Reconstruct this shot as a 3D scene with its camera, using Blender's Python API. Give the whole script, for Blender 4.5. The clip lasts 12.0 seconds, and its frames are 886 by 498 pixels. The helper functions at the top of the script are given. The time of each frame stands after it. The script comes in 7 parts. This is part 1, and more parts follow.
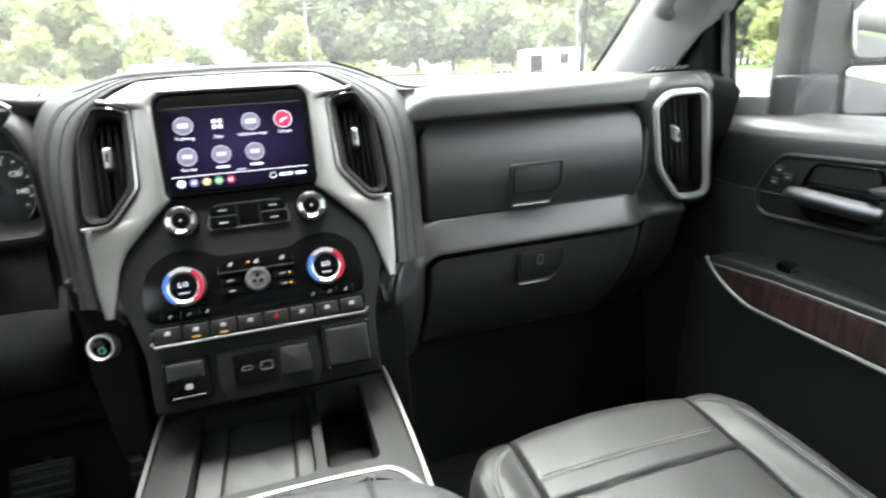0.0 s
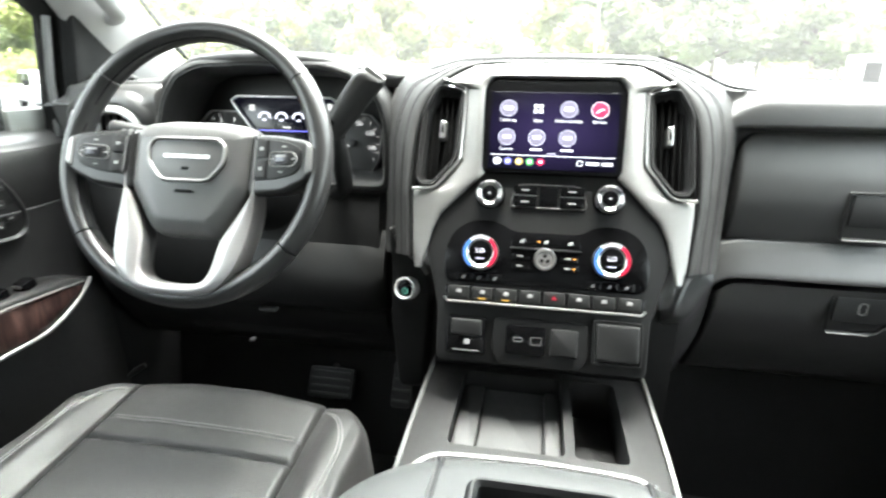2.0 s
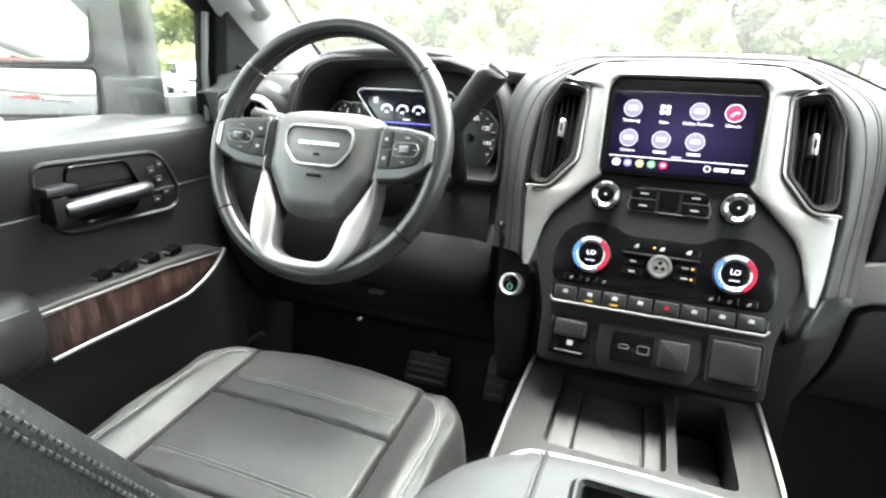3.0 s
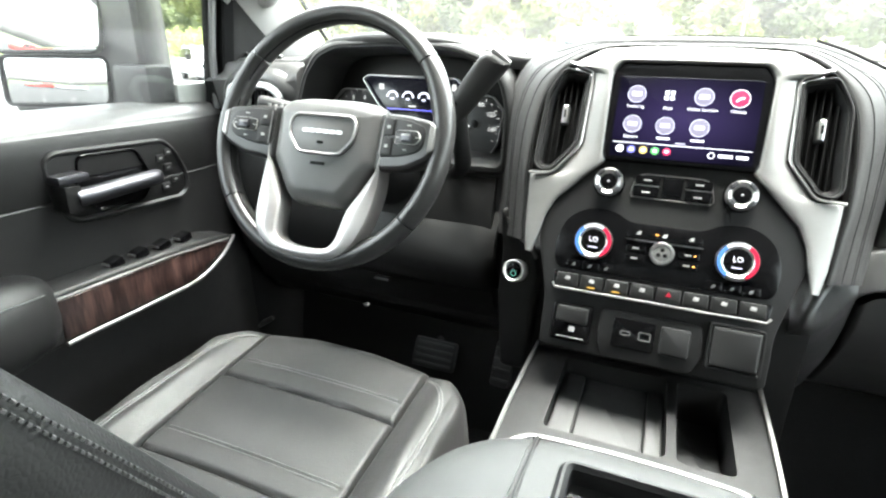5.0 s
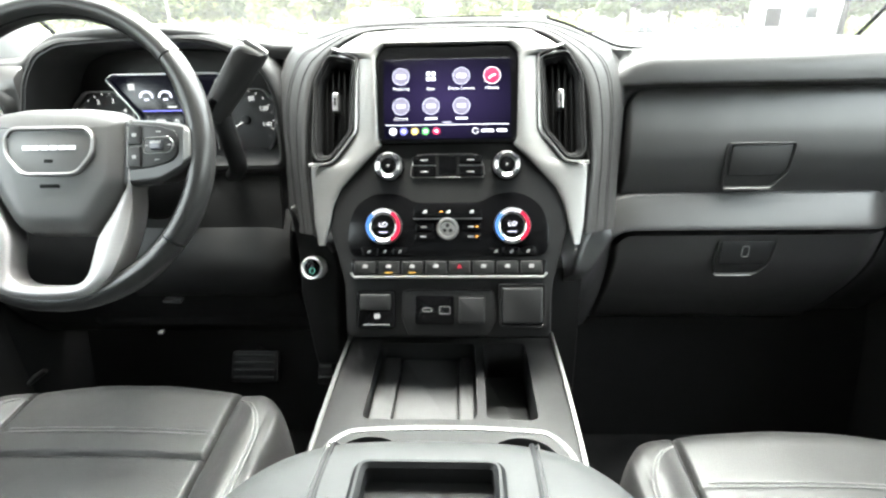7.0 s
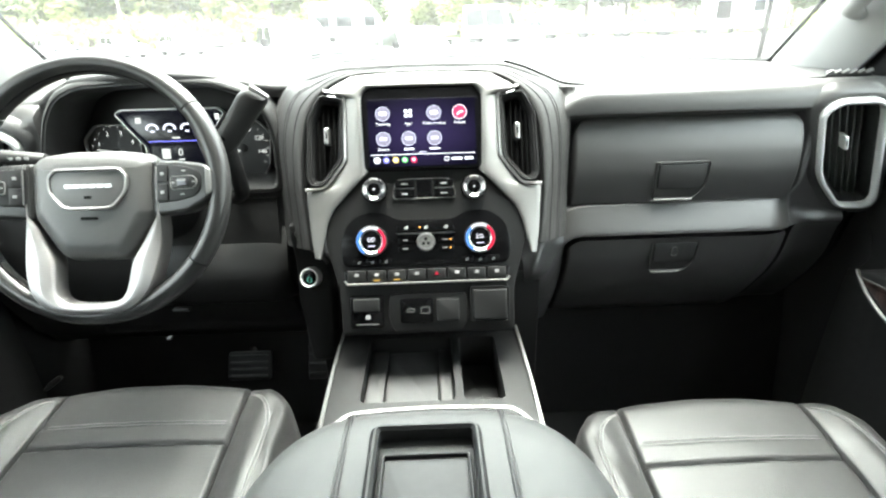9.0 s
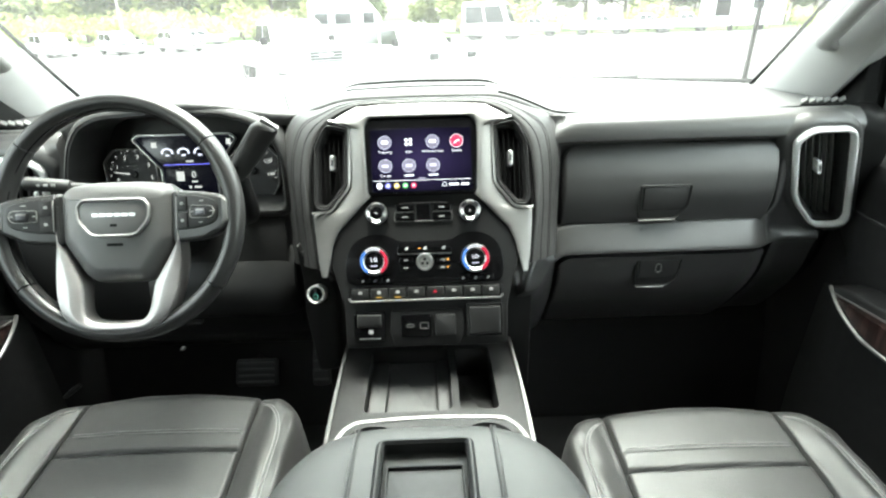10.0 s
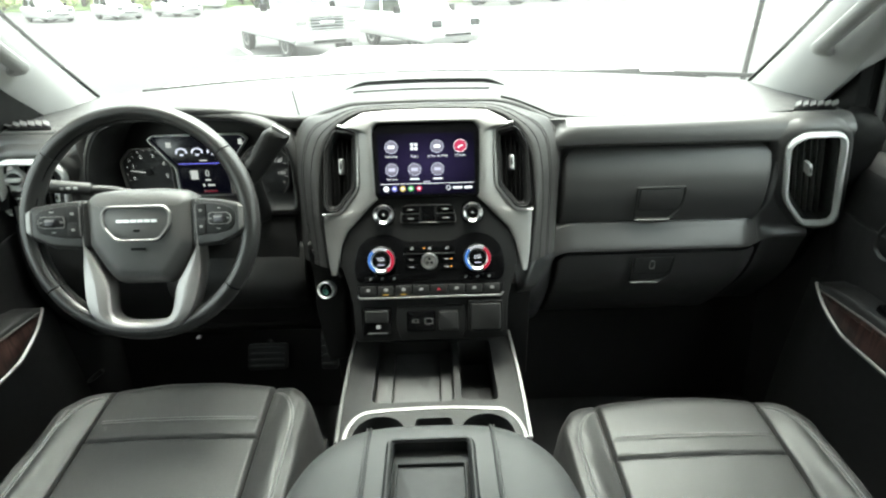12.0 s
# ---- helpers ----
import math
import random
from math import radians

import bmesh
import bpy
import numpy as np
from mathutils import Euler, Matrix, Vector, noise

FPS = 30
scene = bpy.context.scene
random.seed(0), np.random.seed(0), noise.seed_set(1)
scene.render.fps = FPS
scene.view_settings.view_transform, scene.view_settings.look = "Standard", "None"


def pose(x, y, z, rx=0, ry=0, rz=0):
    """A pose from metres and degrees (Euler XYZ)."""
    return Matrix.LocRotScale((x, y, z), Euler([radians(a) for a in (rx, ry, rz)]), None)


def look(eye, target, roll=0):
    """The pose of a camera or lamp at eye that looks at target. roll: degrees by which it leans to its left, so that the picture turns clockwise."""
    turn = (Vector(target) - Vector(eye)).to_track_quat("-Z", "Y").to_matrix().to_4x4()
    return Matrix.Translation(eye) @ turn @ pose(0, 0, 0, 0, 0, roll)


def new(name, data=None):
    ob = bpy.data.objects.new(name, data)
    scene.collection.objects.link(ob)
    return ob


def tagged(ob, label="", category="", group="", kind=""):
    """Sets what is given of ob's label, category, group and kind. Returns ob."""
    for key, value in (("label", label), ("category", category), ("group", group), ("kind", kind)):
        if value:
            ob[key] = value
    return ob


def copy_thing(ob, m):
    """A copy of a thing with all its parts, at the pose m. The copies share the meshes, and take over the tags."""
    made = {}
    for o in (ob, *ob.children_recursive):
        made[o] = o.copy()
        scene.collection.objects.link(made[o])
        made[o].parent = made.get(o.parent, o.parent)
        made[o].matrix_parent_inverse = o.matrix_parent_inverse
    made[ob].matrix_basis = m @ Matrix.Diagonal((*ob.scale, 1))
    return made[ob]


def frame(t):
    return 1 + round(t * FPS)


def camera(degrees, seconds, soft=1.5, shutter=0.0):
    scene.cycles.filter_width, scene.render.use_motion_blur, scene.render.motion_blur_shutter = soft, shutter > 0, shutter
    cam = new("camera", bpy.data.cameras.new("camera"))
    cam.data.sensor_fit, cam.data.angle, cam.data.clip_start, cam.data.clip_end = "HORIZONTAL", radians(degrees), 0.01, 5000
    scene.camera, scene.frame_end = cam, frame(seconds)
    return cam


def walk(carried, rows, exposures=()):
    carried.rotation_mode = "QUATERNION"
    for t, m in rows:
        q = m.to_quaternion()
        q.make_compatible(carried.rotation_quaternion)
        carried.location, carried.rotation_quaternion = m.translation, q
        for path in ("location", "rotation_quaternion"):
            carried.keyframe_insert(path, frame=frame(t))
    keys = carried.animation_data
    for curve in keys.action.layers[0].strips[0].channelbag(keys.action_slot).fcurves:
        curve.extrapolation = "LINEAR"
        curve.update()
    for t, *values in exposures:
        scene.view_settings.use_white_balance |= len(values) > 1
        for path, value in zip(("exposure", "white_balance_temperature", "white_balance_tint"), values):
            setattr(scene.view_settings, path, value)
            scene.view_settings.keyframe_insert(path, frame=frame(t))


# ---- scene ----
cam = camera(78.9, 12.0, soft=2.3, shutter=0.5)
PATH = [
    (0, (0.042, -0.002, 1.718), (0.590, 1.820, 1.102), -3.3),
    (0.5, (0.010, 0.009, 1.717), (0.413, 1.863, 1.086), -1.8),
    (1, (0.003, 0.011, 1.713), (0.192, 1.900, 1.084), -1.3),
    (1.5, (-0.006, -0.001, 1.717), (-0.078, 1.902, 1.104), -0.3),
    (2, (-0.019, -0.008, 1.718), (-0.341, 1.865, 1.098), 0.8),
    (2.5, (-0.032, -0.018, 1.718), (-0.510, 1.819, 1.088), 1.3),
    (3, (-0.034, -0.022, 1.718), (-0.696, 1.753, 1.077), 1.9),
    (5, (-0.018, -0.021, 1.723), (-0.72, 1.718, 1.028), 1.4),
    (5.5, (-0.01, -0.017, 1.725), (-0.563, 1.773, 1.026), 0.5),
    (6, (0.006, -0.006, 1.73), (-0.387, 1.818, 1.009), -0.3),
    (6.5, (0.021, 0.0, 1.731), (-0.213, 1.842, 0.989), -0.9),
    (7, (0.026, 0.005, 1.729), (-0.063, 1.857, 0.981), -1.3),
    (9, (0.014, -0.112, 1.804), (0.044, 1.733, 1.031), -1.6),
    (9.5, (0.012, -0.134, 1.836), (0.046, 1.706, 1.053), -1.5),
    (10, (0.016, -0.154, 1.864), (0.05, 1.686, 1.08), -1.5),
    (10.5, (0.014, -0.164, 1.883), (0.052, 1.675, 1.098), -1.5),
    (11, (0.016, -0.167, 1.908), (0.055, 1.647, 1.067), -1.4),
    (11.5, (0.023, -0.162, 1.924), (0.061, 1.631, 1.04), -1.3),
    (12, (0.013, -0.175, 1.933), (0.038, 1.618, 1.047), -1.3),
]
EXPOSURES = [(0.0, 3.9, 6420, 6), (1.5, 4.52, 6470, 4.5), (4.5, 4.6, 6475, 4.5), (7.0, 4.5, 6480, 4.5), (9.0, 4.45, 6510, 1.5), (10.0, 4.08, 6520, -1), (12.0, 3.54, 6580, -3)]
walk(cam, [(t, look(eye, target, roll)) for t, eye, target, roll in PATH], EXPOSURES)

# ---- world, sun ----
world = bpy.data.worlds.new("world")
scene.world = world
world.use_nodes = True
_n = world.node_tree.nodes
_sky = _n.new("ShaderNodeTexSky")
_sky.sky_type = "NISHITA"
_sky.sun_disc = False
_sky.sun_elevation, _sky.sun_rotation = radians(72), radians(18)
_sky.dust_density, _sky.air_density, _sky.ozone_density = 6.0, 1.2, 1.0
_hs = _n.new("ShaderNodeHueSaturation")
_hs.inputs["Saturation"].default_value = 0.22
world.node_tree.links.new(_sky.outputs[0], _hs.inputs["Color"])
world.node_tree.links.new(_hs.outputs[0], _n["Background"].inputs[0])
_n["Background"].inputs[1].default_value = 0.15
sun = new("sun", bpy.data.lights.new("sun", "SUN"))
sun.data.energy, sun.data.angle, sun.data.color = 0.5, radians(30), (1.0, 0.97, 0.92)
sun.matrix_world = look((0, 0, 30), Vector((0, 0, 30)) - Vector((0.0, -0.04, 0.99)) * 5)


# ---- materials ----
def material(name, base, rough=0.5, metal=0.0, grain=0.0, grain_scale=600.0, vary=0.25, vary_scale=6.0,
             coat=0.0, sheen=0.0, voronoi=False, rough_vary=0.1, spec=0.5):
    m = bpy.data.materials.new(name)
    m.use_nodes = True
    nt = m.node_tree
    b = nt.nodes["Principled BSDF"]
    b.inputs["Roughness"].default_value = rough
    b.inputs["Metallic"].default_value = metal
    b.inputs["Coat Weight"].default_value = coat
    b.inputs["Coat Roughness"].default_value = 0.08
    b.inputs["Sheen Weight"].default_value = sheen
    b.inputs["Specular IOR Level"].default_value = spec
    co = nt.nodes.new("ShaderNodeTexCoord")
    n1 = nt.nodes.new("ShaderNodeTexNoise")
    n1.inputs["Scale"].default_value = vary_scale
    n1.inputs["Detail"].default_value = 5
    nt.links.new(co.outputs["Object"], n1.inputs["Vector"])
    mix = nt.nodes.new("ShaderNodeMix")
    mix.data_type = "RGBA"
    mix.inputs[6].default_value = (*[c * (1 - vary) for c in base], 1)
    mix.inputs[7].default_value = (*[min(1, c * (1 + vary)) for c in base], 1)
    nt.links.new(n1.outputs["Fac"], mix.inputs[0])
    nt.links.new(mix.outputs[2], b.inputs["Base Color"])
    if rough_vary:
        r = nt.nodes.new("ShaderNodeMapRange")
        r.inputs[3].default_value = max(0.02, rough - rough_vary)
        r.inputs[4].default_value = min(1, rough + rough_vary)
        n2 = nt.nodes.new("ShaderNodeTexNoise")
        n2.inputs["Scale"].default_value = vary_scale * 7
        n2.inputs["Detail"].default_value = 4
        nt.links.new(co.outputs["Object"], n2.inputs["Vector"])
        nt.links.new(n2.outputs["Fac"], r.inputs[0])
        nt.links.new(r.outputs[0], b.inputs["Roughness"])
    if grain:
        if voronoi:
            g = nt.nodes.new("ShaderNodeTexVoronoi")
            g.feature = "DISTANCE_TO_EDGE"
        else:
            g = nt.nodes.new("ShaderNodeTexNoise")
            g.inputs["Detail"].default_value = 3
        g.inputs["Scale"].default_value = grain_scale
        nt.links.new(co.outputs["Object"], g.inputs["Vector"])
        bp = nt.nodes.new("ShaderNodeBump")
        bp.inputs["Strength"].default_value = grain
        bp.inputs["Distance"].default_value = 0.001
        nt.links.new(g.outputs[0], bp.inputs["Height"])
        nt.links.new(bp.outputs[0], b.inputs["Normal"])
    return m


LIT = 0.152  # how strong the lit displays are beside the daylight


def glow(name, colour, strength=1.0, rough=0.2):
    m = bpy.data.materials.new(name)
    m.use_nodes = True
    b = m.node_tree.nodes["Principled BSDF"]
    b.inputs["Base Color"].default_value = (*[c * 0.05 for c in colour], 1)
    b.inputs["Roughness"].default_value = rough
    b.inputs["Emission Color"].default_value = (*colour, 1)
    b.inputs["Emission Strength"].default_value = strength * LIT
    return m


def screen_backdrop():
    """The display's own picture: violet in the middle, fading to a dark blue rim."""
    m = glow("screen_blue", (0.009, 0.007, 0.022), 1.0, 0.16)
    nt = m.node_tree
    co, mp, gr, ramp = nt.nodes.new("ShaderNodeTexCoord"), nt.nodes.new("ShaderNodeMapping"), nt.nodes.new("ShaderNodeTexGradient"), nt.nodes.new("ShaderNodeValToRGB")
    mp.inputs["Location"].default_value = (-0.8, 0.0, -0.85)
    mp.inputs["Scale"].default_value = (1.6, 0.0, 1.7)
    gr.gradient_type = "SPHERICAL"
    ramp.color_ramp.elements[0].color = (0.0015, 0.0013, 0.0045, 1)
    ramp.color_ramp.elements[1].color = (0.02, 0.0145, 0.047, 1)
    nt.nodes["Principled BSDF"].inputs["Specular IOR Level"].default_value = 0.25
    nt.links.new(co.outputs["Generated"], mp.inputs["Vector"])
    nt.links.new(mp.outputs[0], gr.inputs[0])
    nt.links.new(gr.outputs[0], ramp.inputs[0])
    nt.links.new(ramp.outputs[0], nt.nodes["Principled BSDF"].inputs["Emission Color"])
    return m


def glass_material(name, tint=(0.95, 0.97, 0.96), veil=0.0):
    m = bpy.data.materials.new(name)
    m.use_nodes = True
    nt = m.node_tree
    nt.nodes.remove(nt.nodes["Principled BSDF"])
    tr, gl = nt.nodes.new("ShaderNodeBsdfTransparent"), nt.nodes.new("ShaderNodeBsdfGlossy")
    tr.inputs[0].default_value = (*tint, 1)
    gl.inputs["Roughness"].default_value = 0.0
    mx = nt.nodes.new("ShaderNodeMixShader")
    mx.inputs[0].default_value = 0.035
    nt.links.new(tr.outputs[0], mx.inputs[1])
    nt.links.new(gl.outputs[0], mx.inputs[2])
    last = mx
    if veil:
        # a thin milky layer that scatters daylight, added as glare over the view outside
        df, n1, rg, last = nt.nodes.new("ShaderNodeBsdfTranslucent"), nt.nodes.new("ShaderNodeTexNoise"), nt.nodes.new("ShaderNodeMapRange"), nt.nodes.new("ShaderNodeMixShader")
        df.inputs[0].default_value = (0.8, 0.8, 0.8, 1)
        n1.inputs["Scale"].default_value = 5
        rg.inputs[3].default_value, rg.inputs[4].default_value = veil * 0.5, veil * 1.5
        nt.links.new(n1.outputs["Fac"], rg.inputs[0])
        nt.links.new(rg.outputs[0], last.inputs[0])
        nt.links.new(mx.outputs[0], last.inputs[1])
        nt.links.new(df.outputs[0], last.inputs[2])
    nt.links.new(last.outputs[0], nt.nodes["Material Output"].inputs[0])
    return m


LEATHER = material("black_leather", (0.017, 0.0169, 0.0166), 0.46, grain=0.42, grain_scale=330, voronoi=True, vary=0.3, vary_scale=9, sheen=0.03, spec=0.42)
ARMREST_VINYL = material("armrest_vinyl", (0.077, 0.077, 0.0755), 0.48, grain=0.25, grain_scale=800, voronoi=True, vary=0.2, vary_scale=9, spec=0.4)
LEATHER_DASH = material("black_dash_leather", (0.028, 0.028, 0.0275), 0.48, grain=0.3, grain_scale=700, voronoi=True, vary=0.25, vary_scale=7, sheen=0.03, spec=0.38)
PLASTIC = material("grained_black_plastic", (0.0144, 0.0144, 0.0144), 0.45, spec=0.35, grain=0.25, grain_scale=900, vary=0.25, vary_scale=10)
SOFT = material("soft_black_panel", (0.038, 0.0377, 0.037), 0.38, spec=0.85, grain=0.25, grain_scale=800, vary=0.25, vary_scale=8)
GLOSS = material("piano_black", (0.003, 0.003, 0.0033), 0.16, vary=0.3, vary_scale=20, rough_vary=0.05, spec=0.22)
WHEEL_LEATHER = material("worn_wheel_leather", (0.027, 0.027, 0.0265), 0.31, grain=0.1, grain_scale=700, vary=0.2, vary_scale=14, spec=0.5, rough_vary=0.04)
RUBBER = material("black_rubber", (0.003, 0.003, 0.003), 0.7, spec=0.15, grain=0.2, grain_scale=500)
TRAY = material("grey_tray_mat", (0.028, 0.028, 0.0276), 0.55, grain=0.3, grain_scale=900, vary=0.2, vary_scale=14)
SATIN = material("satin_aluminium", (0.285, 0.28, 0.272), 0.5, 1.0, grain=0.05, grain_scale=1500, vary=0.12, vary_scale=25, rough_vary=0.06)
SPOKE_METAL = material("warm_satin_spoke", (0.33, 0.32, 0.315), 0.5, 1.0, grain=0.05, grain_scale=1500, vary=0.08, vary_scale=25, rough_vary=0.06)
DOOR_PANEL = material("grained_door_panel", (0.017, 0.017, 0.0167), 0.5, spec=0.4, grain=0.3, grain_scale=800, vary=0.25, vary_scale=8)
# door face under the sill, its shade put into a darker base
UPPER_PANEL = material("shaded_door_upper", (0.008, 0.008, 0.0079), 0.52, spec=0.22, grain=0.3, grain_scale=800, vary=0.25, vary_scale=8)
DOOR_METAL = material("dark_satin_metal", (0.1, 0.1, 0.108), 0.42, 1.0, grain=0.04, grain_scale=1500, vary=0.08, vary_scale=25, rough_vary=0.06)
KNOB_METAL = material("brushed_knob_metal", (0.6, 0.6, 0.59), 0.33, 1.0, vary=0.06, vary_scale=30, rough_vary=0.05)
VENT_METAL = material("bright_satin_chrome", (0.8, 0.8, 0.79), 0.4, 0.3, vary=0.06, vary_scale=25, rough_vary=0.05)
CHROME = material("chrome", (0.92, 0.92, 0.92), 0.12, 1.0, vary=0.05, vary_scale=30, rough_vary=0.04)
CARPET = material("black_carpet", (0.007, 0.007, 0.0075), 0.95, grain=0.8, grain_scale=700, vary=0.35, vary_scale=30)
HEADLINER = material("grey_headliner", (0.36, 0.36, 0.35), 0.9, grain=0.4, grain_scale=900, vary=0.1, vary_scale=12)
PILLAR = material("grey_woven_trim", (0.3, 0.3, 0.293), 0.85, grain=0.4, grain_scale=900, vary=0.08, vary_scale=12)
STACK_BLACK = material("matt_black_panel", (0.0085, 0.0085, 0.0085), 0.46, spec=0.22, grain=0.2, grain_scale=900, vary=0.25, vary_scale=10)
HUB = material("soft_hub_vinyl", (0.09, 0.0893, 0.0875), 0.42, grain=0.2, grain_scale=900, vary=0.2, vary_scale=12)
STITCH = material("grey_thread", (0.117, 0.117, 0.1152), 0.7, grain=0.3, grain_scale=2000, vary=0.2, vary_scale=200)
MARK = material("white_print", (0.26, 0.26, 0.255), 0.5, vary=0.1, vary_scale=50)
PAINT = material("white_car_paint", (0.55, 0.55, 0.54), 0.3, vary=0.03, vary_scale=2, coat=0.6, rough_vary=0.05)
ASPHALT = material("asphalt", (0.018, 0.018, 0.0187), 0.9, grain=0.6, grain_scale=60, vary=0.35, vary_scale=0.35)
LINE_PAINT = material("worn_line_paint", (0.4, 0.4, 0.388), 0.8, grain=0.3, grain_scale=80, vary=0.3, vary_scale=3)
GRASS = material("grass", (0.07, 0.11, 0.03), 0.95, grain=0.6, grain_scale=30, vary=0.5, vary_scale=0.6)
TYRE = material("tyre_rubber", (0.025, 0.025, 0.025), 0.85, grain=0.4, grain_scale=90)
DARK_GLASS = material("dark_vehicle_glass", (0.015, 0.018, 0.02), 0.06, vary=0.2, vary_scale=3, rough_vary=0.02)
MIRROR = material("mirror_silver", (0.5, 0.505, 0.505), 0.02, 1.0, vary=0.01, vary_scale=10, rough_vary=0)
BARK = material("bark", (0.1, 0.08, 0.06), 0.95, grain=0.8, grain_scale=25, vary=0.4, vary_scale=3)
# both panes carry an added pale veil in place of haze and glare
GLASS = glass_material("window_glass", veil=0.016)
VEILED_GLASS = glass_material("veiled_windscreen_glass", veil=0.012)
PRIVACY = glass_material("privacy_glass", (0.2, 0.205, 0.205))
HANDLE = material("grey_plastic", (0.24, 0.24, 0.2325), 0.55, grain=0.3, grain_scale=700, vary=0.15, vary_scale=15)
RED_PAINT = material("red_car_paint", (0.45, 0.03, 0.02), 0.3, vary=0.05, vary_scale=2, coat=0.6)
GREY_PAINT = material("grey_car_paint", (0.3, 0.31, 0.32), 0.3, vary=0.05, vary_scale=2, coat=0.6)
WOOD_POST = material("grey_post", (0.3, 0.28, 0.25), 0.85, grain=0.4, grain_scale=40, vary=0.2, vary_scale=4)


def leaf_material(name, a, b):
    m = material(name, a, 0.7, vary=0.0, rough_vary=0)
    nt = m.node_tree
    g = nt.nodes.new("ShaderNodeNewGeometry")
    mix = nt.nodes.new("ShaderNodeMix")
    mix.data_type = "RGBA"
    mix.inputs[6].default_value, mix.inputs[7].default_value = (*a, 1), (*b, 1)
    nt.links.new(g.outputs["Random Per Island"], mix.inputs[0])
    nt.links.new(mix.outputs[2], nt.nodes["Principled BSDF"].inputs["Base Color"])
    tr, mx = nt.nodes.new("ShaderNodeBsdfTranslucent"), nt.nodes.new("ShaderNodeMixShader")
    nt.links.new(mix.outputs[2], tr.inputs[0])
    mx.inputs[0].default_value = 0.45
    nt.links.new(nt.nodes["Principled BSDF"].outputs[0], mx.inputs[1])
    nt.links.new(tr.outputs[0], mx.inputs[2])
    nt.links.new(mx.outputs[0], nt.nodes["Material Output"].inputs[0])
    return m


LEAF = leaf_material("leaves", (0.13, 0.165, 0.08), (0.21, 0.24, 0.13))
LEAF_LIGHT = leaf_material("light_leaves", (0.2, 0.23, 0.08), (0.28, 0.3, 0.12))


def wood_material():
    m = bpy.data.materials.new("dark_glossy_wood")
    m.use_nodes = True
    nt = m.node_tree
    b = nt.nodes["Principled BSDF"]
    co = nt.nodes.new("ShaderNodeTexCoord")
    mp = nt.nodes.new("ShaderNodeMapping")
    mp.inputs["Scale"].default_value = (1, 1, 0.12)
    nt.links.new(co.outputs["Object"], mp.inputs[0])
    n = nt.nodes.new("ShaderNodeTexNoise")
    n.inputs["Scale"].default_value, n.inputs["Detail"].default_value, n.inputs["Distortion"].default_value = 75, 6, 0.5
    nt.links.new(mp.outputs[0], n.inputs["Vector"])
    w = nt.nodes.new("ShaderNodeTexNoise")
    w.inputs["Scale"].default_value, w.inputs["Detail"].default_value = 300, 3
    nt.links.new(mp.outputs[0], w.inputs["Vector"])
    ad = nt.nodes.new("ShaderNodeMath")
    ad.operation = "MULTIPLY_ADD"
    ad.inputs[1].default_value = 0.4
    nt.links.new(w.outputs["Fac"], ad.inputs[0])
    nt.links.new(n.outputs["Fac"], ad.inputs[2])
    r = nt.nodes.new("ShaderNodeValToRGB")
    r.color_ramp.elements[0].position, r.color_ramp.elements[0].color = 0.58, (0.011, 0.006, 0.0055, 1)
    r.color_ramp.elements[1].position, r.color_ramp.elements[1].color = 0.86, (0.07, 0.040, 0.034, 1)
    nt.links.new(ad.outputs[0], r.inputs[0])
    nt.links.new(r.outputs[0], b.inputs["Base Color"])
    b.inputs["Roughness"].default_value = 0.3
    b.inputs["Coat Weight"].default_value = 0.5
    b.inputs["Coat Roughness"].default_value = 0.1
    return m


WOOD = wood_material()


# ---- builders ----
PLACE = {}
PUSH = [Matrix()]


def thing(name, at, label, category, group="", kind=""):
    ob = new(name)
    ob.location = at
    ob.empty_display_size = 0.05
    PLACE[ob] = Matrix.Translation(at)
    return tagged(ob, label, category, group, kind)


def finish(name, bm, mat, sharp=38):
    bmesh.ops.remove_doubles(bm, verts=bm.verts, dist=1e-6)
    bmesh.ops.recalc_face_normals(bm, faces=bm.faces)
    me = bpy.data.meshes.new(name)
    for f in bm.faces:
        f.smooth = len(f.verts) < 5
    bm.to_mesh(me)
    bm.free()
    me.set_sharp_from_angle(angle=radians(sharp))
    me.materials.append(mat)
    return me


def part(name, bm, mat, parent, label="", sharp=38):
    """One mesh, given in world places, as a part under a thing or a part."""
    w = PLACE[parent]
    bm.transform(w.inverted() @ PUSH[-1])
    ob = new(name, finish(name, bm, mat, sharp))
    ob.parent = parent
    PLACE[ob] = w
    return tagged(ob, label)


def solo(name, bm, mat, label, category, group="", kind="", sharp=38):
    """One mesh as a top-level thing or a piece of the setting, its origin at its base."""
    cs = [v.co for v in bm.verts]
    lo = Vector([min(c[i] for c in cs) for i in range(3)])
    hi = Vector([max(c[i] for c in cs) for i in range(3)])
    at = Vector(((lo.x + hi.x) / 2, (lo.y + hi.y) / 2, lo.z))
    bm.transform(Matrix.Translation(-at))
    ob = new(name, finish(name, bm, mat, sharp))
    ob.location = at
    PLACE[ob] = Matrix.Translation(at)
    return tagged(ob, label, category, group, kind)


def loft(bm, loops, cap0=True, cap1=True, ring=False):
    vs = [[bm.verts.new(p) for p in lp] for lp in loops]
    n = len(vs[0])
    pairs = list(zip(vs, vs[1:]))
    if ring:
        pairs.append((vs[-1], vs[0]))
    for a, b in pairs:
        for i in range(n):
            bm.faces.new((a[i], a[(i + 1) % n], b[(i + 1) % n], b[i]))
    if not ring:
        if cap0:
            bm.faces.new(list(reversed(vs[0])))
        if cap1:
            bm.faces.new(vs[-1])
    return bm


